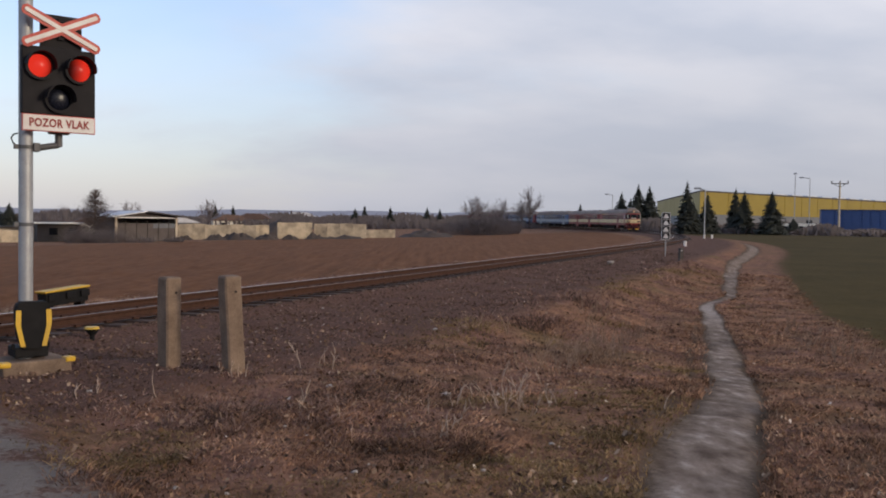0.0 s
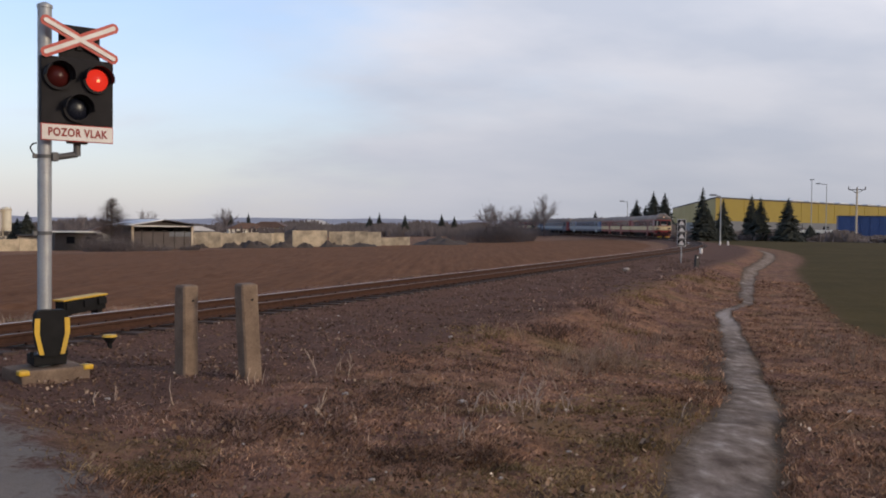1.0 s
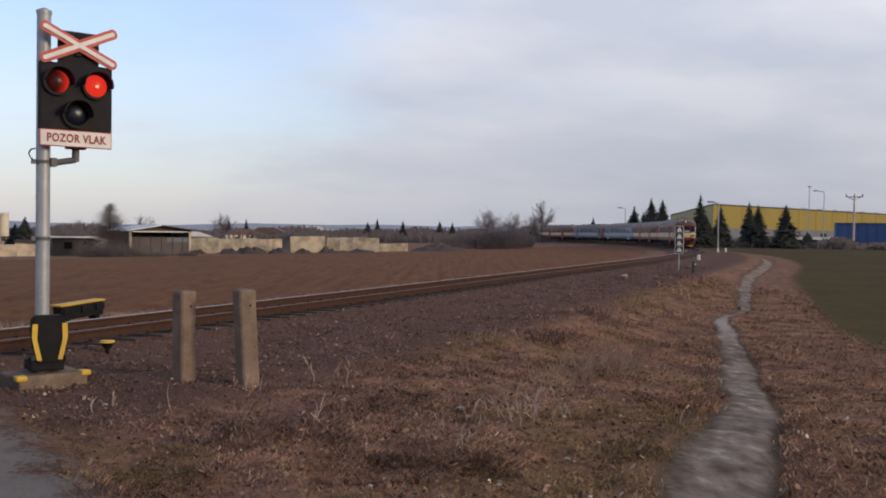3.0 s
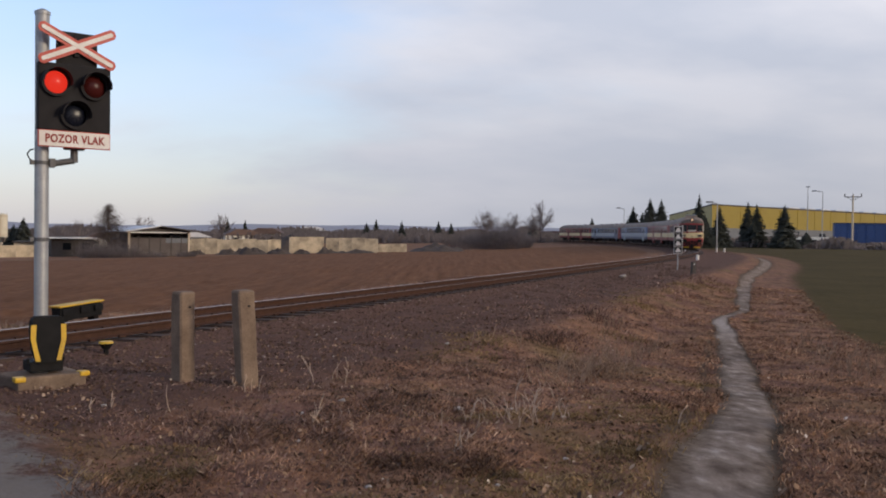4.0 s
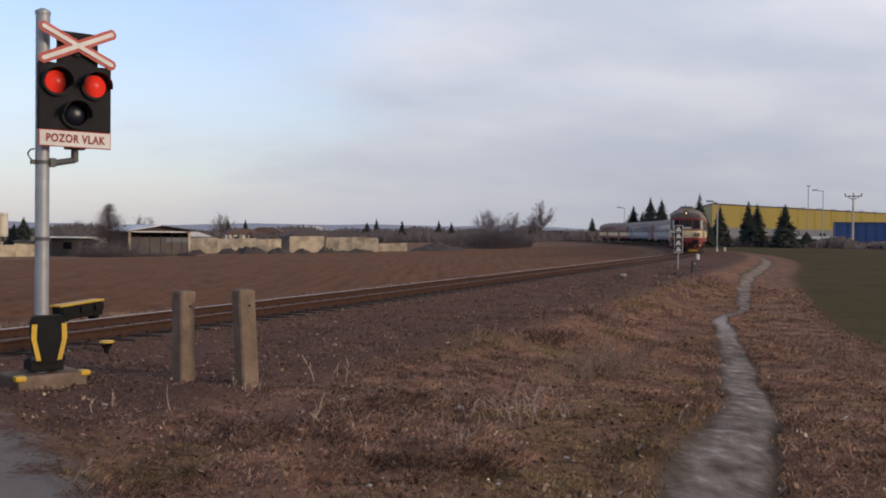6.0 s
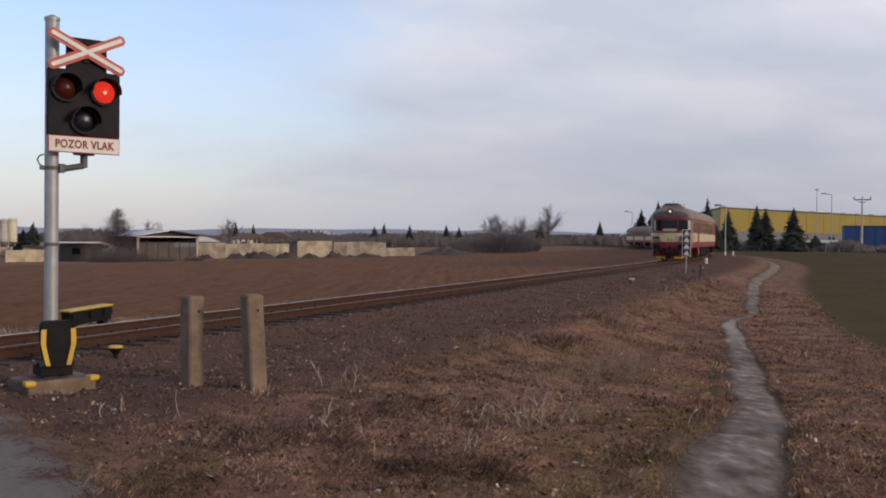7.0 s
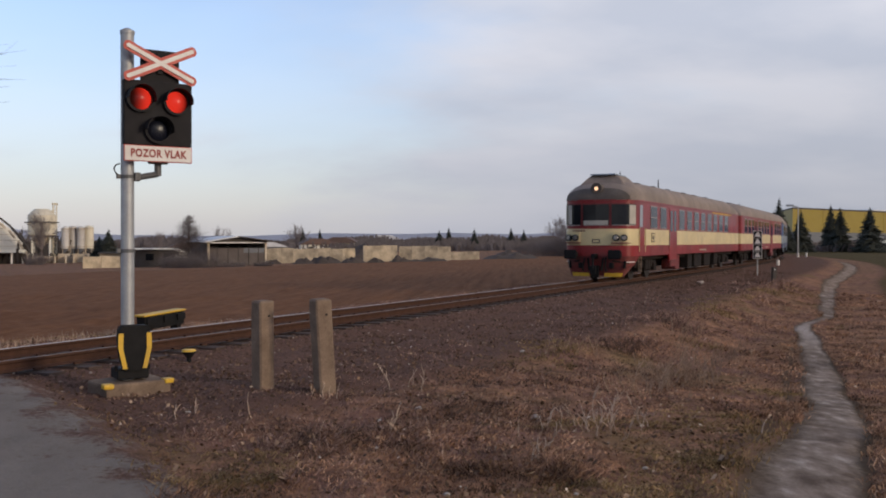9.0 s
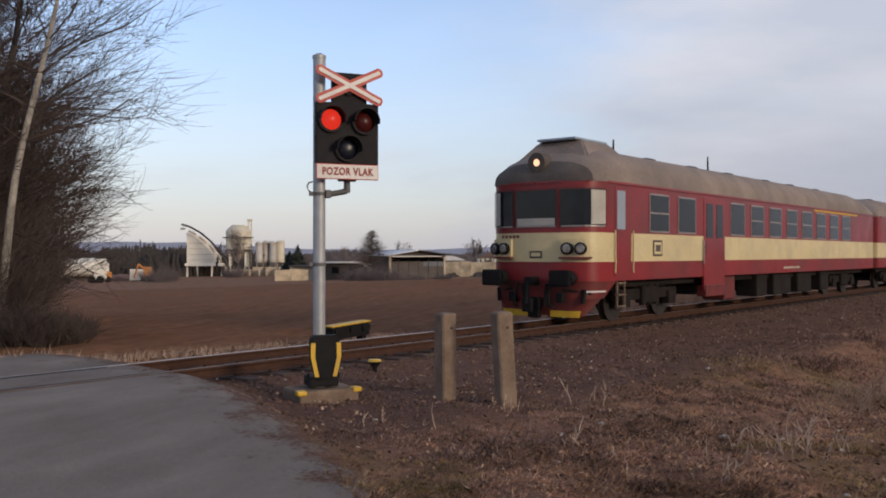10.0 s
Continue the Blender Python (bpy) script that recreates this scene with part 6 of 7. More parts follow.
def build_works():
    """Batching plant: house on stilts, curved conveyor, hopper tower, silos."""
    k = thing("batching_house", facing(-31.0, 172), "white clad batching house on concrete stilts", "industrial building")
    for x in (-3.0, -1.3, 1.3, 3.0):
        t = bm_new()
        box(t, (x, -1.5, 0.8), (0.35, 0.35, 2.2))
        part("stilt", t, M["white_wall"], k)
    t = bm_new()
    prism(t, [(-3.1, 2.3), (2.9, 2.3), (2.9, 3.6), (1.0, 6.0), (-0.6, 7.2), (-2.7, 7.9), (-3.1, 7.9)], -2.2, 2.2)
    part("clad_wall", t, M["white_wall"], k)
    for z in (3.0, 4.0, 5.0, 6.0):
        t = bm_new()
        box(t, (-1.2 if z > 5 else -0.3, -2.23, z), (3.2 if z > 5 else 5.0, 0.05, 0.07))
        part("cladding_seam", t, M["concrete_far"], k)
    t = bm_new()
    box(t, (0, -0.2, 2.15), (6.9, 4.8, 0.5))
    part("floor_slab", t, M["white_wall"], k)
    t = bm_new()
    box(t, (0, 1.8, 0.9), (6.0, 0.3, 1.9))
    part("back_wall", t, M["dark_boards"], k)
    c = thing("curved_conveyor", facing(-31.0, 170), "dark arched conveyor running down from the batching house", "conveyor")
    pts = [(-4.0, 9.3), (-2.6, 8.9), (-0.8, 7.9), (1.0, 6.4), (2.4, 4.7), (3.6, 2.9), (4.4, 1.2)]
    for off, nm in ((0.0, "upper_rail"), (-0.75, "lower_rail")):
        t = bm_new()
        for a, b in zip(pts, pts[1:]):
            tube(t, (a[0] + off * 0.2, -2.6, a[1] + off), (b[0] + off * 0.9, -2.6, b[1] + off * 0.5), 0.17, n=6)
        part(nm, t, M["dark_boards"] if off == 0 else M["concrete_far"], c)
    t = bm_new()
    for a, b in zip(pts, pts[1:]):
        m = ((a[0] + b[0]) / 2, (a[1] + b[1]) / 2)
        tube(t, (m[0], -2.6, m[1]), (m[0] - 0.2, -2.6, m[1] - 0.7), 0.06, n=5)
    part("lattice", t, M["cream_steel"], c)
    k = thing("hopper_tower", facing(-29.0, 174), "cream steel hopper tower on legs with a hoist on top", "industrial tower")
    t = bm_new()
    tube(t, (0, 0, 4.9), (0, 0, 8.3), 2.3, 2.3, n=18)
    tube(t, (0, 0, 8.3), (0, 0, 9.4), 2.3, 1.2, n=18)
    part("hopper", t, M["cream_steel"], k, smooth=True)
    t = bm_new()
    tube(t, (0, 0, 4.9), (0, 0, 3.0), 2.2, 0.5, n=16)
    part("cone", t, M["concrete_far"], k, smooth=True)
    for z in (4.6, 7.0):
        t = bm_new()
        ring_tube(t, (0, 0, z), (0, 0, 1), 2.85, 2.3, 0.14, n=20)
        part("walkway", t, M["dark_boards"], k)
    for a in range(4):
        t = bm_new()
        ca, sa = math.cos(a * math.pi / 2 + 0.7), math.sin(a * math.pi / 2 + 0.7)
        tube(t, (2.0 * ca, 2.0 * sa, -0.3), (2.0 * ca, 2.0 * sa, 4.7), 0.2, n=8)
        part("leg", t, M["white_wall"], k)
    t = bm_new()
    for dx in (-0.3, 0.3):
        for dy in (-0.3, 0.3):
            box(t, (2.1 + dx, dy, 5.0), (0.16, 0.16, 10.4))
    for i in range(13):
        box(t, (2.1, -0.3, 0.6 + 0.75 * i), (0.7, 0.1, 0.1))
        tube(t, (1.8, -0.3, 0.6 + 0.75 * i), (2.4, -0.3, 1.35 + 0.75 * i), 0.06, n=5)
    box(t, (2.1, 0, 10.3), (1.0, 0.7, 0.4), bevel=0.08)
    box(t, (1.6, 0, 8.4), (0.7, 0.6, 1.6), bevel=0.05)
    part("hoist", t, M["cream_steel"], k)
    t = bm_new()
    tube(t, (2.6, -1.5, 0.3), (5.2, -1.5, 4.6), 0.2, n=6)
    part("chute", t, M["dark_boards"], k)
    for i in range(4):
        k = thing("cement_silo", facing(-27.75 + 0.42 * i, 172 + (i % 2)), "tall pale grey cement silo on a steel frame", "silo", "cement silos")
        h = 6.0 + (0.15 if i % 2 else 0.0)
        t = bm_new()
        tube(t, (0, 0, 2.4), (0, 0, h), 0.66 if i < 3 else 0.85, n=16)
        tube(t, (0, 0, h), (0, 0, h + 0.3), 0.66, 0.3, n=16)
        part("barrel", t, M["silo_paint"] if i < 3 else M["cream_steel"], k, smooth=True)
        t = bm_new()
        for zz in (2.7, h - 0.2):
            ring_tube(t, (0, 0, zz), (0, 0, 1), 0.92, 0.66, 0.08, n=14)
        tube(t, (0.7, -0.4, 0), (0.7, -0.4, h + 0.4), 0.05, n=5)
        part("walkway", t, M["concrete_far"], k)
        t = bm_new()
        tube(t, (0, 0, 2.4), (0, 0, 1.2), 0.62, 0.15, n=12)
        part("cone", t, M["grey_wall"], k, smooth=True)
        t = bm_new()
        for a in range(4):
            ca, sa = math.cos(a * math.pi / 2 + 0.8) * 0.62, math.sin(a * math.pi / 2 + 0.8) * 0.62
            tube(t, (ca, sa, -0.3), (ca, sa, 2.5), 0.07, n=5)
        part("legs_frame", t, M["concrete_far"], k)
    for b, r, w, h in ((-26.9, 168, 7.0, 1.5), (-28.6, 166, 5.0, 1.2), (-25.2, 165, 6.0, 1.4)):
        k = thing("aggregate_bay", facing(b, r), "low concrete aggregate bay beside the silos", "bay")
        for i in range(4):
            t = bm_new()
            box(t, (-w / 2 + i * w / 3, 0, h / 2 - 0.2), (0.3, 3.0, h + 0.4))
            part("divider", t, M["concrete_far"], k)
        t = bm_new()
        box(t, (0, 1.4, h / 2 - 0.2), (w, 0.3, h + 0.4))
        part("rear_wall", t, M["concrete_far"], k)
    # vehicles and plant in the yard
    k = thing("tank_trailer", facing(-38.0, 122), "white bulk tank trailer parked in the yard", "trailer")
    t = bm_new()
    tube(t, (-2.6, 0, 1.9), (1.6, 0, 2.0), 1.05, 1.15, n=18)
    part("tank", t, M["white_wall"], k, smooth=True)
    t = bm_new()
    box(t, (2.2, 0, 1.75), (1.5, 2.2, 2.5), bevel=0.12)
    part("rear_cabinet", t, M["white_wall"], k)
    for x in (-1.6, 1.2, 2.2):
        t = bm_new()
        tube(t, (x, -1.15, 0.45), (x, -0.85, 0.45), 0.48, n=14)
        part("wheel", t, M["black"], k)
    k = thing("truck", facing(-36.9, 126), "small truck with a white cab and an orange body", "truck")
    t = bm_new()
    box(t, (0, 0, 1.9), (1.9, 2.0, 1.3), bevel=0.2)
    part("cab", t, M["white_wall"], k)
    t = bm_new()
    box(t, (0.1, 0, 0.9), (2.3, 2.2, 0.9), bevel=0.08)
    part("body", t, M["orange"], k)
    for x in (-0.7, 0.8):
        t = bm_new()
        tube(t, (x, -1.2, 0.35), (x, -0.95, 0.35), 0.42, n=12)
        part("wheel", t, M["black"], k)
    k = thing("site_container", facing(-34.9, 132), "small white site container", "container")
    t = bm_new()
    box(t, (0, 0, 0.85), (1.9, 2.2, 1.5), bevel=0.06)
    part("body", t, M["white_wall"], k)
    t = bm_new()
    box(t, (0, 0, 0.02), (1.5, 1.8, 0.3))
    part("skid", t, M["black"], k)
    k = thing("excavator", facing(-34.3, 128), "orange excavator with its arm bent down", "excavator")
    t = bm_new()
    box(t, (0, 0, 1.3), (1.0, 1.4, 1.2), bevel=0.1)
    part("cab", t, M["orange"], k)
    for sg in (-1, 1):
        t = bm_new()
        box(t, (0, sg * 0.7, 0.3), (1.8, 0.4, 0.6), bevel=0.2)
        part("crawler", t, M["black"], k)
    t = bm_new()
    tube(t, (-0.3, -0.2, 1.5), (-1.2, -0.2, 2.3), 0.14, n=6)
    tube(t, (-1.2, -0.2, 2.3), (-1.7, -0.2, 0.4), 0.11, n=6)
    part("arm", t, M["orange"], k)
    for b, r, h in ((-35.9, 138, 1.2), (-33.2, 130, 1.0)):
        t = bm_new()
        bmesh.ops.create_icosphere(t, subdivisions=3, radius=1.0)
        for v in t.verts:
            v.co *= 1 + 0.3 * noise.noise(v.co * 2 + Vector((b, 0, 0)))
            v.co.x *= 1.9
            v.co.z *= h * 0.8
        mesh_thing("sand_heap", t, M["rust_roof"], facing(b, r), "rust brown heap of sand in the yard", "heap", "spoil heaps", smooth=True)


def build_warehouse():
    def pt(b, r):
        return Vector((*polar(b, r), 0))
    A, B, C = pt(15.7, 322), pt(13.2, 490), pt(28.5, 530)
    D = B + (C - A)
    k = thing("warehouse", Matrix.Identity(4), "large yellow clad warehouse with a grey lower wall and flat roof", "warehouse")
    rows = [A, C, D, B]
    for nm, z0, z1, mt, inset in (("lower_wall", -1.5, 4.6, "grey_wall", 0.25), ("yellow_wall", 4.6, 12.2, "yellow_wall", 0.0), ("roof_edge", 12.2, 12.7, "dark_boards", -0.15)):
        bm = bm_new()
        mid = sum(rows, Vector()) / 4
        pts = [p + (mid - p).normalized() * inset for p in rows]
        va = [bm.verts.new((p.x, p.y, z0)) for p in pts]
        vb = [bm.verts.new((p.x, p.y, z1)) for p in pts]
        for i in range(4):
            bm.faces.new((va[i], va[(i + 1) % 4], vb[(i + 1) % 4], vb[i]))
        bm.faces.new(vb)
        part(nm, bm, M[mt], k)
    u = (C - A).normalized()
    n = Vector((u.y, -u.x, 0))
    if n.dot(A) > 0:
        n = -n
    # roof lights in rows, windows and doors in the lower wall
    L = (C - A).length
    ang = math.atan2(u.y, u.x)
    for i in range(9):
        t = bm_new()
        c = A + u * (L * (0.42 + 0.065 * i)) - n * 22
        box(t, (c.x, c.y, 13.4), (10.0, 7.0, 2.2), rz=ang, bevel=0.4)
        part("roof_light", t, M["roof_tin"], k)
    for i in range(12):
        t = bm_new()
        c = A + u * (L * (0.06 + 0.075 * i)) + n * 0.1
        box(t, (c.x, c.y, 2.0), (4.2 if i % 3 else 6.0, 0.5, 2.6 if i % 3 else 4.0), rz=ang)
        part("window" if i % 3 else "loading_door", t, M["glass"] if i % 3 else M["grey_wall"], k)
    for i in range(16):
        t = bm_new()
        c = A + u * (L * (0.02 + 0.062 * i)) + n * 0.05
        box(t, (c.x, c.y, 8.4), (0.12, 0.12, 7.5), rz=ang)
        part("cladding_rib", t, M["yellow_wall"], k)
    # blue hall in front of it
    k = thing("blue_hall", facing(24.9, 262, turn=5), "long low blue clad hall", "warehouse")
    t = bm_new()
    box(t, (2.5, 4, 2.7), (27, 9, 7.4))
    part("wall", t, M["blue_wall"], k)
    t = bm_new()
    box(t, (2.5, 4, 6.5), (27.4, 9.4, 0.25))
    part("roof_edge", t, M["navy"], k)
    for i in range(12):
        t = bm_new()
        box(t, (-9.8 + 2.2 * i, -0.55, 2.7), (0.12, 0.12, 7.2))
        part("cladding_rib", t, M["blue_wall"], k)
    k = thing("office_block", facing(21.4, 256, turn=4), "low white office block behind a hedge", "building")
    t = bm_new()
    box(t, (0, 0, 0.9), (10, 6, 3.8))
    part("wall", t, M["white_wall"], k)
    for i in range(5):
        t = bm_new()
        box(t, (-4 + 2 * i, -3.03, 1.5), (1.1, 0.1, 1.2))
        part("window", t, M["glass"], k)
    # lamp posts and power mast
    for b, r, h, arm in ((21.05, 245, 15.0, 0.0), (21.85, 245, 14.0, -2.0), (16.0, 150, 7.6, -1.2), (10.5, 250, 9.6, -1.5)):
        k = thing("street_lamp", facing(b, r), "tall slim grey street lamp", "street lamp", "street lamps")
        t = bm_new()
        tube(t, (0, 0, -0.3), (0, 0, h), 0.13 if r > 200 else 0.11, 0.08, n=8)
        part("column", t, M["galv"], k)
        t = bm_new()
        if arm:
            tube(t, (0, 0, h), (arm, 0, h + 0.25), 0.08, n=6)
        box(t, (arm, 0, h + 0.25), (1.1 if arm else 0.9, 0.5, 0.3), bevel=0.08)
        part("lamp_head", t, M["galv"], k)
    k = thing("power_mast", facing(23.45, 240), "concrete power mast with a short crossarm", "power pole")
    t = bm_new()
    tube(t, (0, 0, -0.3), (0, 0, 12.9), 0.28, 0.18, n=8)
    part("mast", t, M["concrete_far"], k)
    t = bm_new()
    box(t, (0, 0, 12.5), (3.8, 0.2, 0.2))
    for x in (-1.8, 0, 1.8):
        tube(t, (x, 0, 12.5), (x, 0, 13.2), 0.14, n=6)
    tube(t, (-1.4, 0, 12.5), (0, 0, 11.6), 0.07, n=5)
    tube(t, (1.4, 0, 12.5), (0, 0, 11.6), 0.07, n=5)
    part("crossarm", t, M["dark_boards"], k)


def build_woods():
    for b, r, h, w, seed in ((11.05, 268, 11.2, 6.0, 1), (12.05, 262, 13.4, 6.6, 2), (12.72, 262, 13.0, 6.6, 3), (11.6, 266, 9.5, 5.0, 31), (14.95, 205, 12.0, 4.2, 4), (15.3, 208, 7.5, 4.2, 41), (16.15, 215, 9.6, 4.4, 5), (17.75, 232, 11.4, 4.6, 6), (18.25, 228, 10.6, 4.8, 7), (19.8, 222, 10.2, 5.6, 8),
                             (-14.0, 265, 7.0, 3.0, 11), (-12.95, 262, 6.6, 3.0, 12), (-5.5, 268, 5.8, 4.0, 13), (-4.9, 272, 6.8, 3.2, 14), (-3.3, 262, 6.2, 3.2, 15), (-1.0, 270, 6.2, 3.4, 16), (-0.2, 270, 5.6, 3.0, 17), (4.9, 255, 5.6, 3.6, 18), (8.55, 262, 7.6, 4.0, 19), (-25.4, 150, 5.4, 4.2, 20), (-25.9, 152, 4.4, 3.6, 21), (-19.0, 180, 3.4, 2.6, 22), (21.0, 232, 4.0, 4.5, 23)):
        x, y = polar(b, r)
        spruce_tree(x, y, h, w * (1.32 if b > 10 else 1.1), seed)
    # reddish larch beside the shed
    x, y = polar(-20.85, 107)
    spruce = thing("larch", pose(x, y, gz(x, y)), "bare russet larch beside the shed", "tree")
    rng = random.Random(77)
    t = bm_new()
    tube(t, (0, 0, -0.3), (0, 0, 5.9), 0.16, 0.02, n=7)
    part("trunk", t, M["bark"], spruce)
    vs, fs = [], []
    for i in range(560):
        z = 0.5 + 5.2 * rng.random() ** 0.9
        a = rng.uniform(0, 6.283)
        L = (2.9 * (1 - z / 6.3) + 0.2) * rng.uniform(0.6, 1.1)
        grow(vs, fs, Vector((0, 0, z)), Vector((math.cos(a), math.sin(a), 0.25)).normalized(), L, 0.022, 1, rng, 0.5, 0.0, 3, (1, 3))
    c = raw("crown", vs, fs, M["russet_twig"])
    c.parent = spruce
    # round bare trees
    for b, r, h, w, seed in ((5.4, 232, 9.4, 7.4, 51), (4.9, 236, 7.0, 5.0, 56), (-18.9, 190, 6.2, 6.0, 52), (-14.3, 205, 6.4, 6.0, 53), (2.4, 215, 6.4, 6.0, 54), (3.6, 220, 7.0, 6.0, 57), (1.9, 225, 7.6, 6.0, 58), (-29.0, 160, 7.5, 6.0, 55), (-22.5, 185, 4.8, 6.0, 59), (-23.6, 190, 4.6, 6.0, 60)):
        round_tree(*polar(b, r), h, w, seed)
    # bushes along the far edge
    rng = random.Random(5)
    rows = []
    for b, r, w, h in ((2.6, 150, 6, 5.0), (3.4, 152, 7, 5.2), (1.7, 152, 6, 4.0), (4.4, 165, 4, 3.2), (0.3, 150, 7, 3.4), (-21.6, 104, 4.5, 2.2), (-20.2, 103, 5.0, 2.2), (-18.4, 104, 5, 0.9), (-16.4, 106, 3, 0.8), (4.0, 178, 6, 3.0), (-33.6, 118, 6, 2.6), (-29.3, 150, 4, 2.4)):
        x, y = polar(b, r)
        rows.append((x, y, None, w, h, 150, rng.randint(0, 9999), 0.028))
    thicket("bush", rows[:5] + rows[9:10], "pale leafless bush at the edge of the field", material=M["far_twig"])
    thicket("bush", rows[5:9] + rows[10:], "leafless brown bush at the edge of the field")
    # far belt of scrub, distance haze put into its twig colour, and copses
    vs, fs = [], []
    vn, fn = [], []
    for _ in range(52000):
        b = rng.uniform(-60, 30)
        r = rng.uniform(235, 330) if b > -26 or rng.random() < 0.35 else rng.uniform(170, 215)
        if 14 < b and r < 300:
            r = rng.uniform(225, 262)
        x, y = polar(b, r)
        clump = noise.noise(Vector((b * 0.55, r * 0.02, 2.0))) * 0.5 + 0.5
        h = (2.6 + 4.0 * clump) * rng.uniform(0.5, 1.0) * r / 270
        if b > 13.2:
            h *= 0.5 * (0.4 + clump)
        if b < -30:
            h *= 1.5
        z = float(np.interp(b, [-60, -20, 0, 8, 14, 30], [-3.4, -3.2, -2.6, -2.0, -1.0, -1.0]))
        wd, lx, ly = rng.uniform(0.06, 0.30), rng.gauss(0, 0.7), rng.gauss(0, 0.7)
        V, F = (vn, fn) if b < -25 else (vs, fs)
        o = len(V)
        V += [(x - wd, y, z), (x + wd, y, z), (x + lx + wd * 1.1, y + ly, z + h * 0.9), (x + lx * 1.1, y + ly * 1.1, z + h), (x + lx - wd * 1.1, y + ly, z + h * rng.uniform(0.8, 0.98))]
        F += [(o, o + 1, o + 2, o + 4), (o + 4, o + 2, o + 3)]
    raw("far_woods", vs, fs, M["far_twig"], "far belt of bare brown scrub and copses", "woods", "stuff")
    raw("copse", vn, fn, M["bark"], "dark bare copse behind the works yard", "woods", "stuff")
    # ridge on the horizon, its blue-grey colour painted as haze
    vs, fs = [], []
    k = 240
    for i in range(k + 1):
        b = -75 + 130 * i / k
        h = 16 + 9 * noise.noise(Vector((b * 0.06, 1.5, 0))) + 5 * noise.noise(Vector((b * 0.35, 4.5, 0)))
        h += 16 * math.exp(-((b + 36) / 7) ** 2)
        for r, z in ((2300, -20), (2500, h), (2700, -20)):
            x, y = polar(b, r)
            vs.append((x, y, z))
    for i in range(k):
        for j in range(2):
            o = 3 * i + j
            fs.append((o, o + 3, o + 4, o + 1))
    raw("hill_ridge", vs, fs, M["hill"], "low ridge on the horizon, coloured blue-grey as by haze", "hill", "structure", smooth=True)


def build_near_trees():
    """The copse beyond the crossing, beside the road."""
    TWIG[0] = 0.0085
    for b, r, h, seed, bark, lean, rad, first in ((-42.6, 23.5, 11.5, 101, "birch", (0.11, 0.02), 0.11, 0.22), (-41.9, 27, 12.5, 102, "bark", (0.06, 0.02), 0.15, 0.12), (-44.5, 25, 12.0, 103, "bark", (0.0, 0.0), 0.16, 0.15), (-41.2, 31, 10.5, 104, "bark", (0.05, 0.0), 0.13, 0.10), (-46.5, 28, 13.0, 105, "bark", (0.05, 0.05), 0.17, 0.2), (-43.4, 33, 13.0, 106, "bark", (0.0, 0.0), 0.15, 0.12), (-42.6, 29, 12.0, 107, "bark", (0.02, 0.0), 0.14, 0.10), (-44.2, 30, 12.5, 108, "bark", (0.02, 0.0), 0.14, 0.10), (-40.8, 37, 10.0, 109, "bark", (0.02, 0.0), 0.13, 0.10), (-40.6, 29, 6.8, 110, "bark", (0.05, 0.0), 0.09, 0.06), (-41.4, 26, 8.0, 111, "bark", (0.04, 0.0), 0.10, 0.06), (-39.6, 28, 7.2, 112, "bark", (0.03, 0.0), 0.10, 0.28), (-38.9, 32, 7.6, 113, "bark", (0.03, 0.0), 0.10, 0.30), (-40.4, 25, 6.4, 114, "bark", (0.02, 0.0), 0.09, 0.28), (-40.0, 35, 8.0, 115, "bark", (0.0, 0.0), 0.10, 0.25), (-41.0, 30, 7.0, 116, "bark", (0.0, 0.0), 0.10, 0.25), (-40.2, 29, 6.6, 117, "bark", (0.0, 0.0), 0.09, 0.28), (-41.2, 27, 7.0, 118, "bark", (0.0, 0.0), 0.10, 0.2), (-39.4, 37, 8.4, 119, "bark", (0.0, 0.0), 0.10, 0.25)):
        x, y = polar(b if bark == "birch" else b - 2.5, r)
        birch = bark == "birch"
        bare_tree("bare_tree", x, y, h, seed, "slim pale-barked bare tree beside the road" if birch else "tall bare dark tree in the roadside copse", M[bark], lean=lean, depth=2 if birch else 3, radius=rad, first=0.4 if birch else first, spread=0.62, reach=0.36 if h > 8.5 else 0.37)
    rng = random.Random(9)
    rows = []
    for b, r, w, h, st in ((-38.9, 24.5, 2.0, 0.75, 170), (-39.7, 23, 2.2, 0.85, 190), (-40.5, 24, 2.4, 0.95, 190), (-41.2, 22.5, 2.4, 1.1, 200), (-43.8, 25, 3.0, 3.4, 220), (-44.8, 23.5, 3.0, 3.4, 220), (-44.6, 27, 4.0, 4.8, 260), (-43.6, 30, 4.0, 4.8, 260), (-46.4, 25, 3.5, 4.0, 220), (-43.0, 34, 4.4, 4.6, 260), (-45.6, 27, 4.0, 5.2, 240), (-44.0, 33, 4.4, 5.8, 260), (-42.6, 38, 4.0, 4.2, 220)):
        x, y = polar(b, r)
        rows.append((x, y, None, w, h, st, rng.randint(0, 9999), 0.017))
    thicket("bush", rows, "dense leafless brown bush under the roadside trees", material=M["twig"])


build_shed()
build_yard()
build_works()
build_warehouse()
build_woods()
build_near_trees()


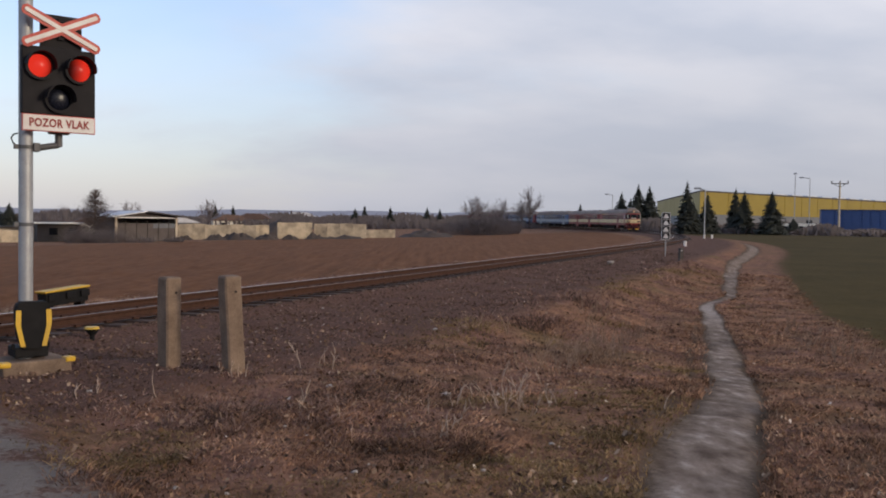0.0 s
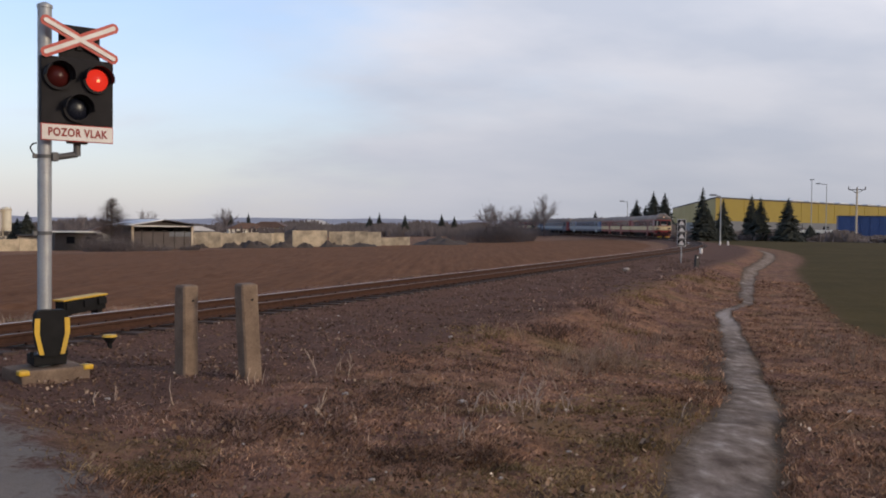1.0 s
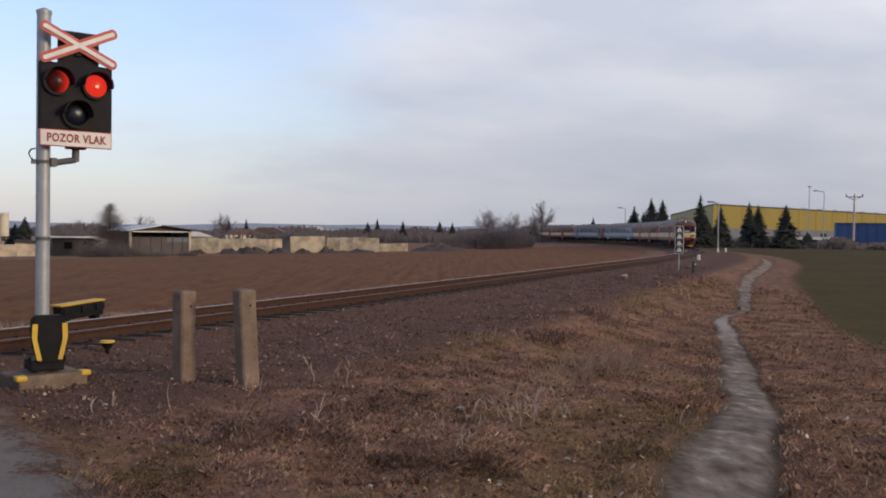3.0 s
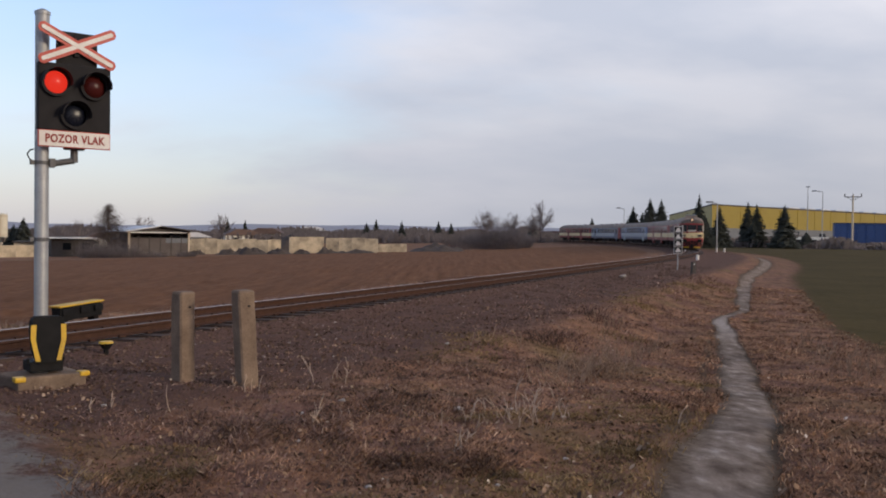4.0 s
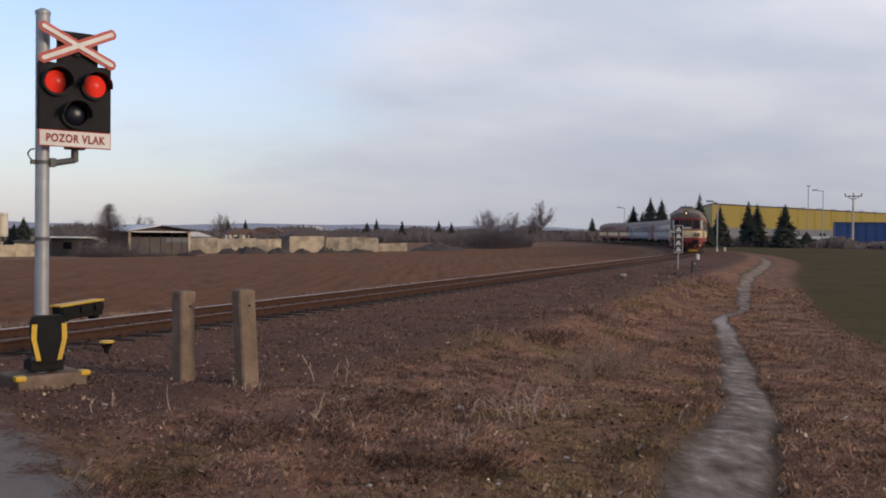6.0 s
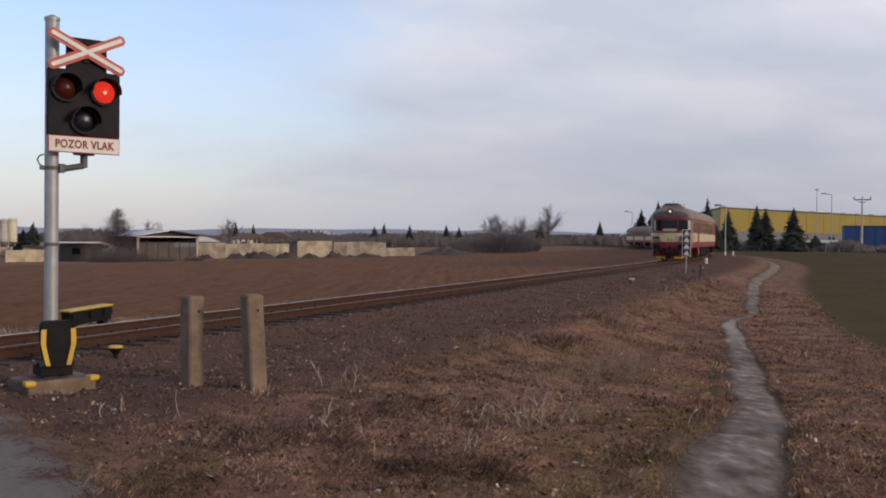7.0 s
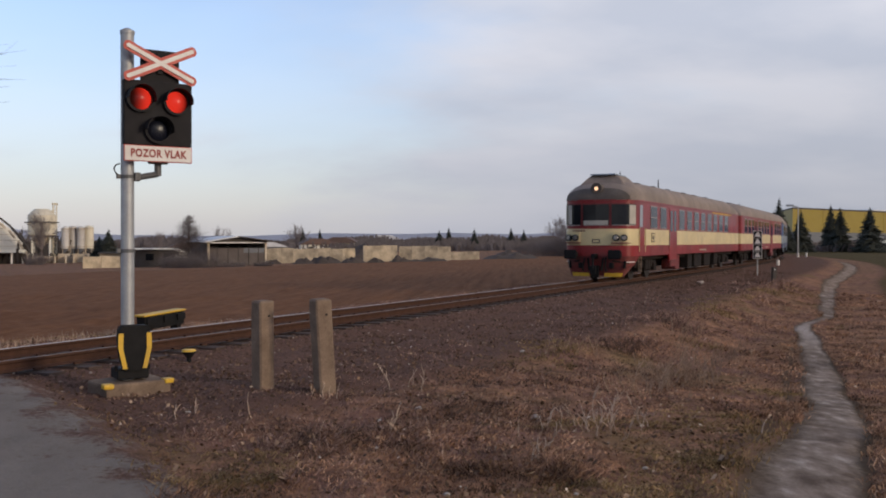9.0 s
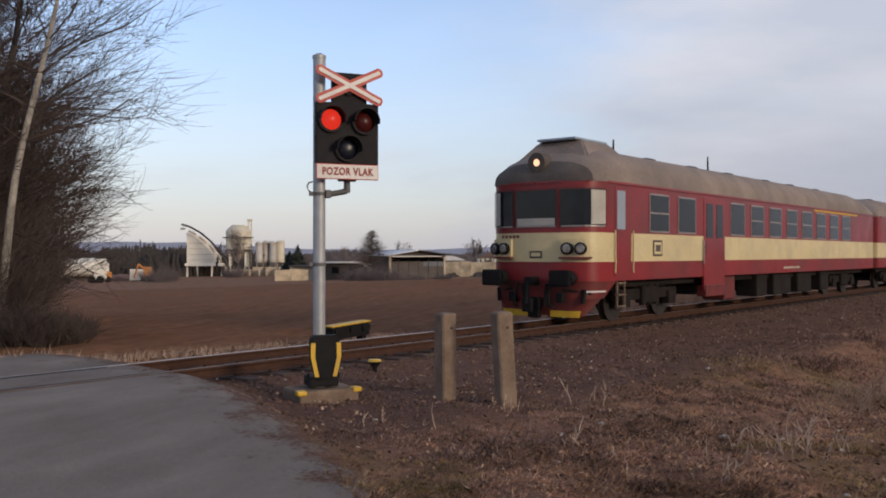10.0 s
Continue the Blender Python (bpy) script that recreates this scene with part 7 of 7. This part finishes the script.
# ---- verge: grass, stalks, leaves ----
def island_material(name, stops, rough=0.95, patchy=0.1):
    m, nt, p = nodes_of(name)
    n, l = nt.nodes.new, nt.links.new
    g = n("ShaderNodeNewGeometry")
    r = n("ShaderNodeValToRGB")
    while len(r.color_ramp.elements) < len(stops):
        r.color_ramp.elements.new(0.5)
    for e, (pos, c) in zip(r.color_ramp.elements, stops):
        e.position, e.color = pos, (*c, 1)
    l(g.outputs["Random Per Island"], r.inputs[0])
    tc, big, small = n("ShaderNodeTexCoord"), n("ShaderNodeTexNoise"), n("ShaderNodeTexNoise")
    for t, k in ((big, 0.85), (small, 3.6)):
        t.inputs["Scale"].default_value, t.inputs["Detail"].default_value = k, 4.0
        l(tc.outputs["Object"], t.inputs[0])
    both = n("ShaderNodeMath"); both.operation = "ADD"
    l(big.outputs[0], both.inputs[0]); l(small.outputs[0], both.inputs[1])
    tone = n("ShaderNodeMapRange")
    tone.inputs["From Min"].default_value, tone.inputs["From Max"].default_value = 0.83, 1.17
    tone.inputs["To Min"].default_value, tone.inputs["To Max"].default_value = 1.0 - patchy, 1.25 + patchy
    l(both.outputs[0], tone.inputs[0])
    mul = n("ShaderNodeVectorMath"); mul.operation = "SCALE"
    l(r.outputs[0], mul.inputs[0]); l(tone.outputs[0], mul.inputs["Scale"])
    l(mul.outputs[0], p.inputs["Base Color"])
    p.inputs["Roughness"].default_value = rough
    p.inputs["Specular IOR Level"].default_value = 0.15
    return m


M["blades"] = island_material("dry_blades", [(0.0, (0.075, 0.040, 0.028)), (0.35, (0.185, 0.101, 0.067)), (0.7, (0.275, 0.152, 0.093)), (0.95, (0.37, 0.215, 0.128)), (1.0, (0.50, 0.34, 0.22))], patchy=0.52)
M["plum_blades"] = island_material("withered_blades", [(0.0, (0.062, 0.036, 0.029)), (0.35, (0.140, 0.082, 0.063)), (0.7, (0.205, 0.122, 0.093)), (0.95, (0.28, 0.175, 0.132)), (1.0, (0.46, 0.33, 0.25))], patchy=0.5)
M["green_blades"] = island_material("green_blades", [(0.0, (0.090, 0.060, 0.028)), (0.6, (0.190, 0.125, 0.060)), (1.0, (0.30, 0.195, 0.10))], patchy=0.35)
M["leaf_mix"] = island_material("leaf_litter", [(0.0, (0.05, 0.03, 0.02)), (0.6, (0.13, 0.074, 0.047)), (0.92, (0.25, 0.155, 0.095)), (0.985, (0.36, 0.25, 0.17)), (1.0, (0.66, 0.54, 0.42))])
M["stones_mix"] = island_material("ballast_mix", [(0.0, (0.065, 0.038, 0.027)), (0.7, (0.130, 0.080, 0.058)), (0.97, (0.19, 0.125, 0.096)), (1.0, (0.34, 0.28, 0.24))])


def scatter(n, b0, b1, r0, r1, power, rng):
    b = rng.uniform(b0, b1, n)
    r = r0 + (r1 - r0) * rng.random(n) ** power
    return r * np.sin(np.radians(b)), r * np.cos(np.radians(b))


def build_grass():
    rng = np.random.default_rng(4)
    x, y = scatter(620000, -40, 36, 4.6, 46, 2.0, rng)
    path, crop, plough, road, bed, rut = zones(x, y)
    s, p = track_coords(x, y)
    patch = np.array([noise.noise(Vector((a * 0.8, b * 0.8, 0.3))) + 0.6 * noise.noise(Vector((a * 2.7, b * 2.7, 5.3))) for a, b in zip(x, y)])
    keep = (path < 0.18 + 0.42 * rng.random(len(x)) ** 2) & (rut < 0.45 + 0.4 * rng.random(len(x))) & (road < 0.12 + 0.5 * rng.random(len(x)) ** 2) & (plough < 0.3) & (crop < 0.6) & (np.abs(p) > 3.0) & (rng.random(len(x)) < np.clip(0.66 + 0.75 * patch, 0.22, 1) * (1 - 0.85 * bed))
    x, y, patch, s, p, path = x[keep], y[keep], patch[keep], s[keep], p[keep], path[keep]
    z = ground_z(x, y) + hummocks(x, y) * (1 - 0.75 * path)
    green = np.array([noise.noise(Vector((a * 0.45 + 9, b * 0.45, 8.3))) for a, b in zip(x, y)]) + 0.35 * np.exp(-((p + 9.0) / 0.8) ** 2) - 0.5 * (p < path_mid(s)) > 0.24
    r = np.hypot(x, y)
    tuft = np.exp(-((p + 6.1) / 0.9) ** 2) * smooth01(10, 14, s) * np.clip(patch + 0.2, 0, 1)
    h = (0.016 + 0.060 * rng.random(len(x)) ** 2.4) * (1 + 2.2 * tuft) * (0.55 + 1.3 * np.clip(patch, 0, 1)) * (1 + 0.5 * smooth01(12, 40, r)) * np.where(green, 0.6, 1.0)
    wd = 0.0026 * (1 + r / 9)
    a = rng.uniform(0, 2 * np.pi, len(x))
    lean = rng.uniform(0.8, 4.0, len(x)) * h / (1 + 1.2 * tuft)
    wind = 0.3
    dx, dy = np.cos(a) * lean + wind * h, np.sin(a) * lean
    f = rng.uniform(0, np.pi, len(x))
    fx, fy = np.cos(f) * wd, np.sin(f) * wd * 0.5
    v = np.stack([np.stack([x - fx, y - fy, z - 0.02], 1), np.stack([x + fx, y + fy, z - 0.02], 1), np.stack([x + dx * 0.45 + fx * 0.8, y + dy * 0.45 + fy * 0.8, z + h * 0.7], 1),
                  np.stack([x + dx * 0.45 - fx * 0.8, y + dy * 0.45 - fy * 0.8, z + h * 0.7], 1), np.stack([x + dx, y + dy, z + h], 1)], 1)
    plum = ~green & (rng.random(len(x)) < 0.9 * smooth01(-8.6, -6.0, p))
    for nm, sel, mt, lab in (("dry_grass", ~green & ~plum, "blades", "matted tufts of dry brown winter grass"), ("withered_grass", plum, "plum_blades", "dark plum-brown withered grass on the bank"), ("green_grass", green, "green_blades", "short dull green winter grass")):
        q = v[sel].reshape(-1, 3)
        k = np.arange(sel.sum())[:, None] * 5
        quads, tris = (k + np.array([0, 1, 2, 3])).tolist(), (k + np.array([3, 2, 4])).tolist()
        raw(nm, q.tolist(), quads + tris, M[mt], lab, "grass", "stuff")
    # straw fringe between the road, the track and the ploughed field
    n = 6000
    q = rng.uniform(3.0, 7.5, n)
    a0 = road_edge(q) + rng.uniform(0.1, 1.0, n) + (rng.random(n) < 0.3) * rng.uniform(0, 12, n)
    q = np.where(a0 > road_edge(q) + 1.0, rng.uniform(3.0, 4.6, n), q)
    pts = np.array([on_track(a, b)[:2] for a, b in zip(a0, q)])
    x, y = pts[:, 0], pts[:, 1]
    z = ground_z(x, y)
    h = rng.uniform(0.05, 0.22, n)
    a = rng.uniform(0, 6.283, n)
    fx, fy = np.cos(a) * 0.006, np.sin(a) * 0.006
    dx, dy = rng.normal(0, 0.4, n) * h, rng.normal(0, 0.4, n) * h
    v = np.stack([np.stack([x - fx, y - fy, z - 0.02], 1), np.stack([x + fx, y + fy, z - 0.02], 1), np.stack([x + dx, y + dy, z + h], 1)], 1).reshape(-1, 3)
    raw("straw_fringe", v.tolist(), (np.arange(n)[:, None] * 3 + np.array([0, 1, 2])).tolist(), M["straw_pale"], "pale dry grass fringe along the edge of the field", "grass", "stuff")
    # fallen leaves and bits of stalk
    x, y = scatter(17000, -38, 36, 4.6, 24, 1.6, rng)
    path, crop, plough, road, bed, rut = zones(x, y)
    keep = (path < 0.3) & (road < 0.3) & (plough < 0.2) & (np.abs(track_coords(x, y)[1]) > 2.2)
    x, y = x[keep], y[keep]
    z = ground_z(x, y) + hummocks(x, y) + rng.uniform(0.0, 0.05, len(x))
    a, e = rng.uniform(0, 6.283, len(x)), rng.uniform(0.007, 0.024, len(x)) * (1 + np.hypot(x, y) / 40)
    t1, t2 = rng.uniform(-0.6, 0.6, len(x)) * e, rng.uniform(-0.6, 0.6, len(x)) * e
    ca, sa = np.cos(a) * e, np.sin(a) * e
    v = np.stack([np.stack([x + ca, y + sa, z + t1], 1), np.stack([x - sa * 0.6, y + ca * 0.6, z + t2], 1), np.stack([x - ca, y - sa, z - t1 + 0.012], 1), np.stack([x + sa * 0.6, y - ca * 0.6, z - t2 + 0.012], 1)], 1).reshape(-1, 3)
    k = np.arange(len(x))[:, None] * 4
    raw("leaf_litter", v.tolist(), (k + np.array([0, 1, 2, 3])).tolist(), M["leaf_mix"], "dead leaves scattered over the verge", "leaves", "stuff")
    # ballast stones along the near shoulder
    n = 22000
    s = 4 + 56 * rng.random(n) ** 1.7
    p = -4.6 + 3.75 * rng.random(n) ** 0.75
    inner = rng.random(n) < 0.30
    p = np.where(inner, rng.uniform(-0.62, 0.66, n), p)
    ok = s > road_edge(p) + 0.3
    s, p = s[ok], p[ok]
    pts = np.array([on_track(a, b)[:2] for a, b in zip(s, p)])
    z = ground_z(pts[:, 0], pts[:, 1])
    e = rng.uniform(0.010, 0.030, len(s)) * (1 + s / 110)
    base = np.array([(1, 0, 0), (-1, 0, 0), (0, 1, 0), (0, -1, 0), (0, 0, 1), (0, 0, -1)], float)
    tri = np.array([(0, 2, 4), (2, 1, 4), (1, 3, 4), (3, 0, 4), (2, 0, 5), (1, 2, 5), (3, 1, 5), (0, 3, 5)])
    jit = base[None] * rng.uniform(0.55, 1.15, (len(s), 6, 1)) + rng.uniform(-0.3, 0.3, (len(s), 6, 3))
    v = np.stack([pts[:, 0], pts[:, 1], z + e * 0.25], 1)[:, None] + jit * e[:, None, None] * np.array([1, 1, 0.75])
    k = np.arange(len(s))[:, None, None] * 6
    raw("ballast", v.reshape(-1, 3).tolist(), (k + tri).reshape(-1, 3).tolist(), M["stones_mix"], "loose dark ballast stones along the track", "ballast", "stuff")


def build_weeds():
    """Pale standing stalks and dark dock stems."""
    rng = random.Random(21)
    spots = [(2.1, 7.6, 7, 0.22), (3.2, 8.1, 8, 0.24), (4.2, 9.0, 8, 0.26), (5.5, 8.5, 9, 0.26), (6.7, 9.6, 6, 0.22), (9.6, 14.3, 22, 0.34), (8.6, 14.8, 16, 0.3), (11.0, 16.2, 18, 0.34), (12.0, 19.1, 14, 0.32), (7.5, 12.3, 10, 0.26), (1.6, 8.6, 9, 0.20), (3.2, 8.7, 8, 0.26), (4.6, 8.9, 10, 0.26), (2.4, 8.2, 7, 0.18), (6.9, 9.0, 2, 0.22), (-12.2, 10.25, 8, 0.26), (-7.4, 11.2, 4, 0.26), (2.4, 15.8, 6, 0.22),
             (7.6, 14.0, 16, 0.30), (8.8, 14.6, 16, 0.32), (6.6, 13.4, 10, 0.26), (-3.6, 7.6, 5, 0.14), (0.0, 7.0, 6, 0.15), (-22.0, 9.4, 4, 0.14), (10.5, 18.0, 12, 0.35), (9.4, 21.0, 12, 0.35), (-8.6, 8.2, 4, 0.2), (24.5, 17.5, 14, 0.35), (22.8, 19.0, 12, 0.35), (21.0, 22.0, 10, 0.3)]
    for pale in (True, False):
        vs, fs = [], []
        for b, r, n, h in spots:
            if pale != (r < 12 and b != 2.4):
                continue
            x, y = polar(b, r)
            z = gz(x, y)
            for _ in range(n if r > 12 else max(2, n // 3)):
                d = Vector((rng.gauss(0, 0.22), rng.gauss(0, 0.2), 1)).normalized()
                grow(vs, fs, Vector((x + rng.gauss(0, 0.24), y + rng.gauss(0, 0.24), z - 0.03)), d, h * rng.uniform(0.5, 1.15), 0.0056 * (1 + r / 20), 1, rng, 0.40, 0.25, 4, (0, 2))
        if pale:
            # single straight stems
            for b, r, h in ((-17.1, 8.9, 0.36), (-7.5, 11.2, 0.30), (-7.2, 11.25, 0.22), (6.9, 9.0, 0.24), (-0.6, 8.3, 0.22), (1.0, 8.5, 0.24), (-12.0, 10.3, 0.20), (-12.4, 10.3, 0.16), (14.0, 9.5, 0.2)):
                x, y = polar(b, r)
                grow(vs, fs, Vector((x, y, gz(x, y) - 0.02)), Vector((rng.gauss(0, 0.10), rng.gauss(0, 0.1), 1)).normalized(), h, 0.008, 0, rng, 0.4, 0.2, 4)
        raw("dry_weeds", vs, fs, M["straw_pale" if pale else "straw"], "pale dry weed stalks standing in the verge" if pale else "brown dry weed stalks standing on the bank", "weeds", "stuff")


build_grass()
build_weeds()


# ---- sleepers ----
def build_sleepers():
    bed = thing("sleeper_row", Matrix.Identity(4), "row of dark old sleepers under the rails", "sleepers", "", "structure")
    bm = box(bm_new(), (0, 0, -0.255), (2.40, 0.25, 0.15), bevel=0.012)
    me = finish("sleeper", bm, M["sleeper"])
    bm = bm_new()
    for sx in (-0.75, 0.75):
        for k in (-1, 1):
            box(bm, (sx + 0.09 * k, 0, -0.145), (0.05, 0.12, 0.03))
    me2 = finish("rail_fastening", bm, M["rail_side"])
    s = 8.1
    for i in range(290):
        x, y, h = on_track(s)
        ob = new("sleeper", me)
        ob.parent = bed
        ob.matrix_basis = pose(x, y, 0.5 * CANT, 0, -1.9, -math.degrees(h) + ((i * 37) % 7 - 3) * 0.15)
        if i < 60:
            c = new("rail_fastening", me2)
            c.parent = ob
        s += 0.62
    # the crossing's flange grooves: dark slots along the rails in the road
    for p0, nm in ((-0.655, 1), (0.655, 2)):
        up = 0.046 if p0 < 0 else 0.004
        v, f = loft([(-0.05, up - 0.03), (0.05, up - 0.03), (0.05, up - 0.004), (-0.05, up - 0.004)], p0, -2.0, 7.3, 0.5)
        raw("flange_groove", v, f, M["black"], "dark flange groove in the road beside the rail", "groove", "structure")


build_sleepers()


# ---- what moves ----
def flash_rows(on, off, lx, lz):
    """A lamp's glass turns its lit side out at each time of on, its dark side at each of off."""
    turns = sorted([(t, 0.09) for t in on] + [(t, 0.13) for t in off])
    turns = [(t, w, t in on) for t, w in turns if -w < t < 10.0 + w]
    now = 180.0 if turns[0][2] else 0.0
    rows = [(-0.3, now)]
    for t, w, _ in turns:
        for i in range(4):
            rows.append((t - w + 2 * w * i / 3, now + 60 * i))
        now += 180.0
    rows.append((10.4, now))
    ts, angles = zip(*rows)
    keep = sorted({0.0, 10.0} | {t for t in ts if 0.0 < t < 10.0})
    return [(t, pose(lx, -0.122, lz, 0, 0, float(np.interp(t, ts, angles)))) for t in keep]


def motions():
    times = [0.5 * i for i in range(21)]
    for i, car in enumerate(CARS):
        walk(car, [(t, car_pose(i, t)) for t in times])
    beats = [1.21 * i for i in range(-1, 9)]
    for lamp, lx, lz, side in LAMPS:
        on, off = (-0.04, 0.53) if side == "left" else (0.49, 1.22)
        walk(lamp, flash_rows([t + on for t in beats], [t + off for t in beats], lx, lz))


motions()
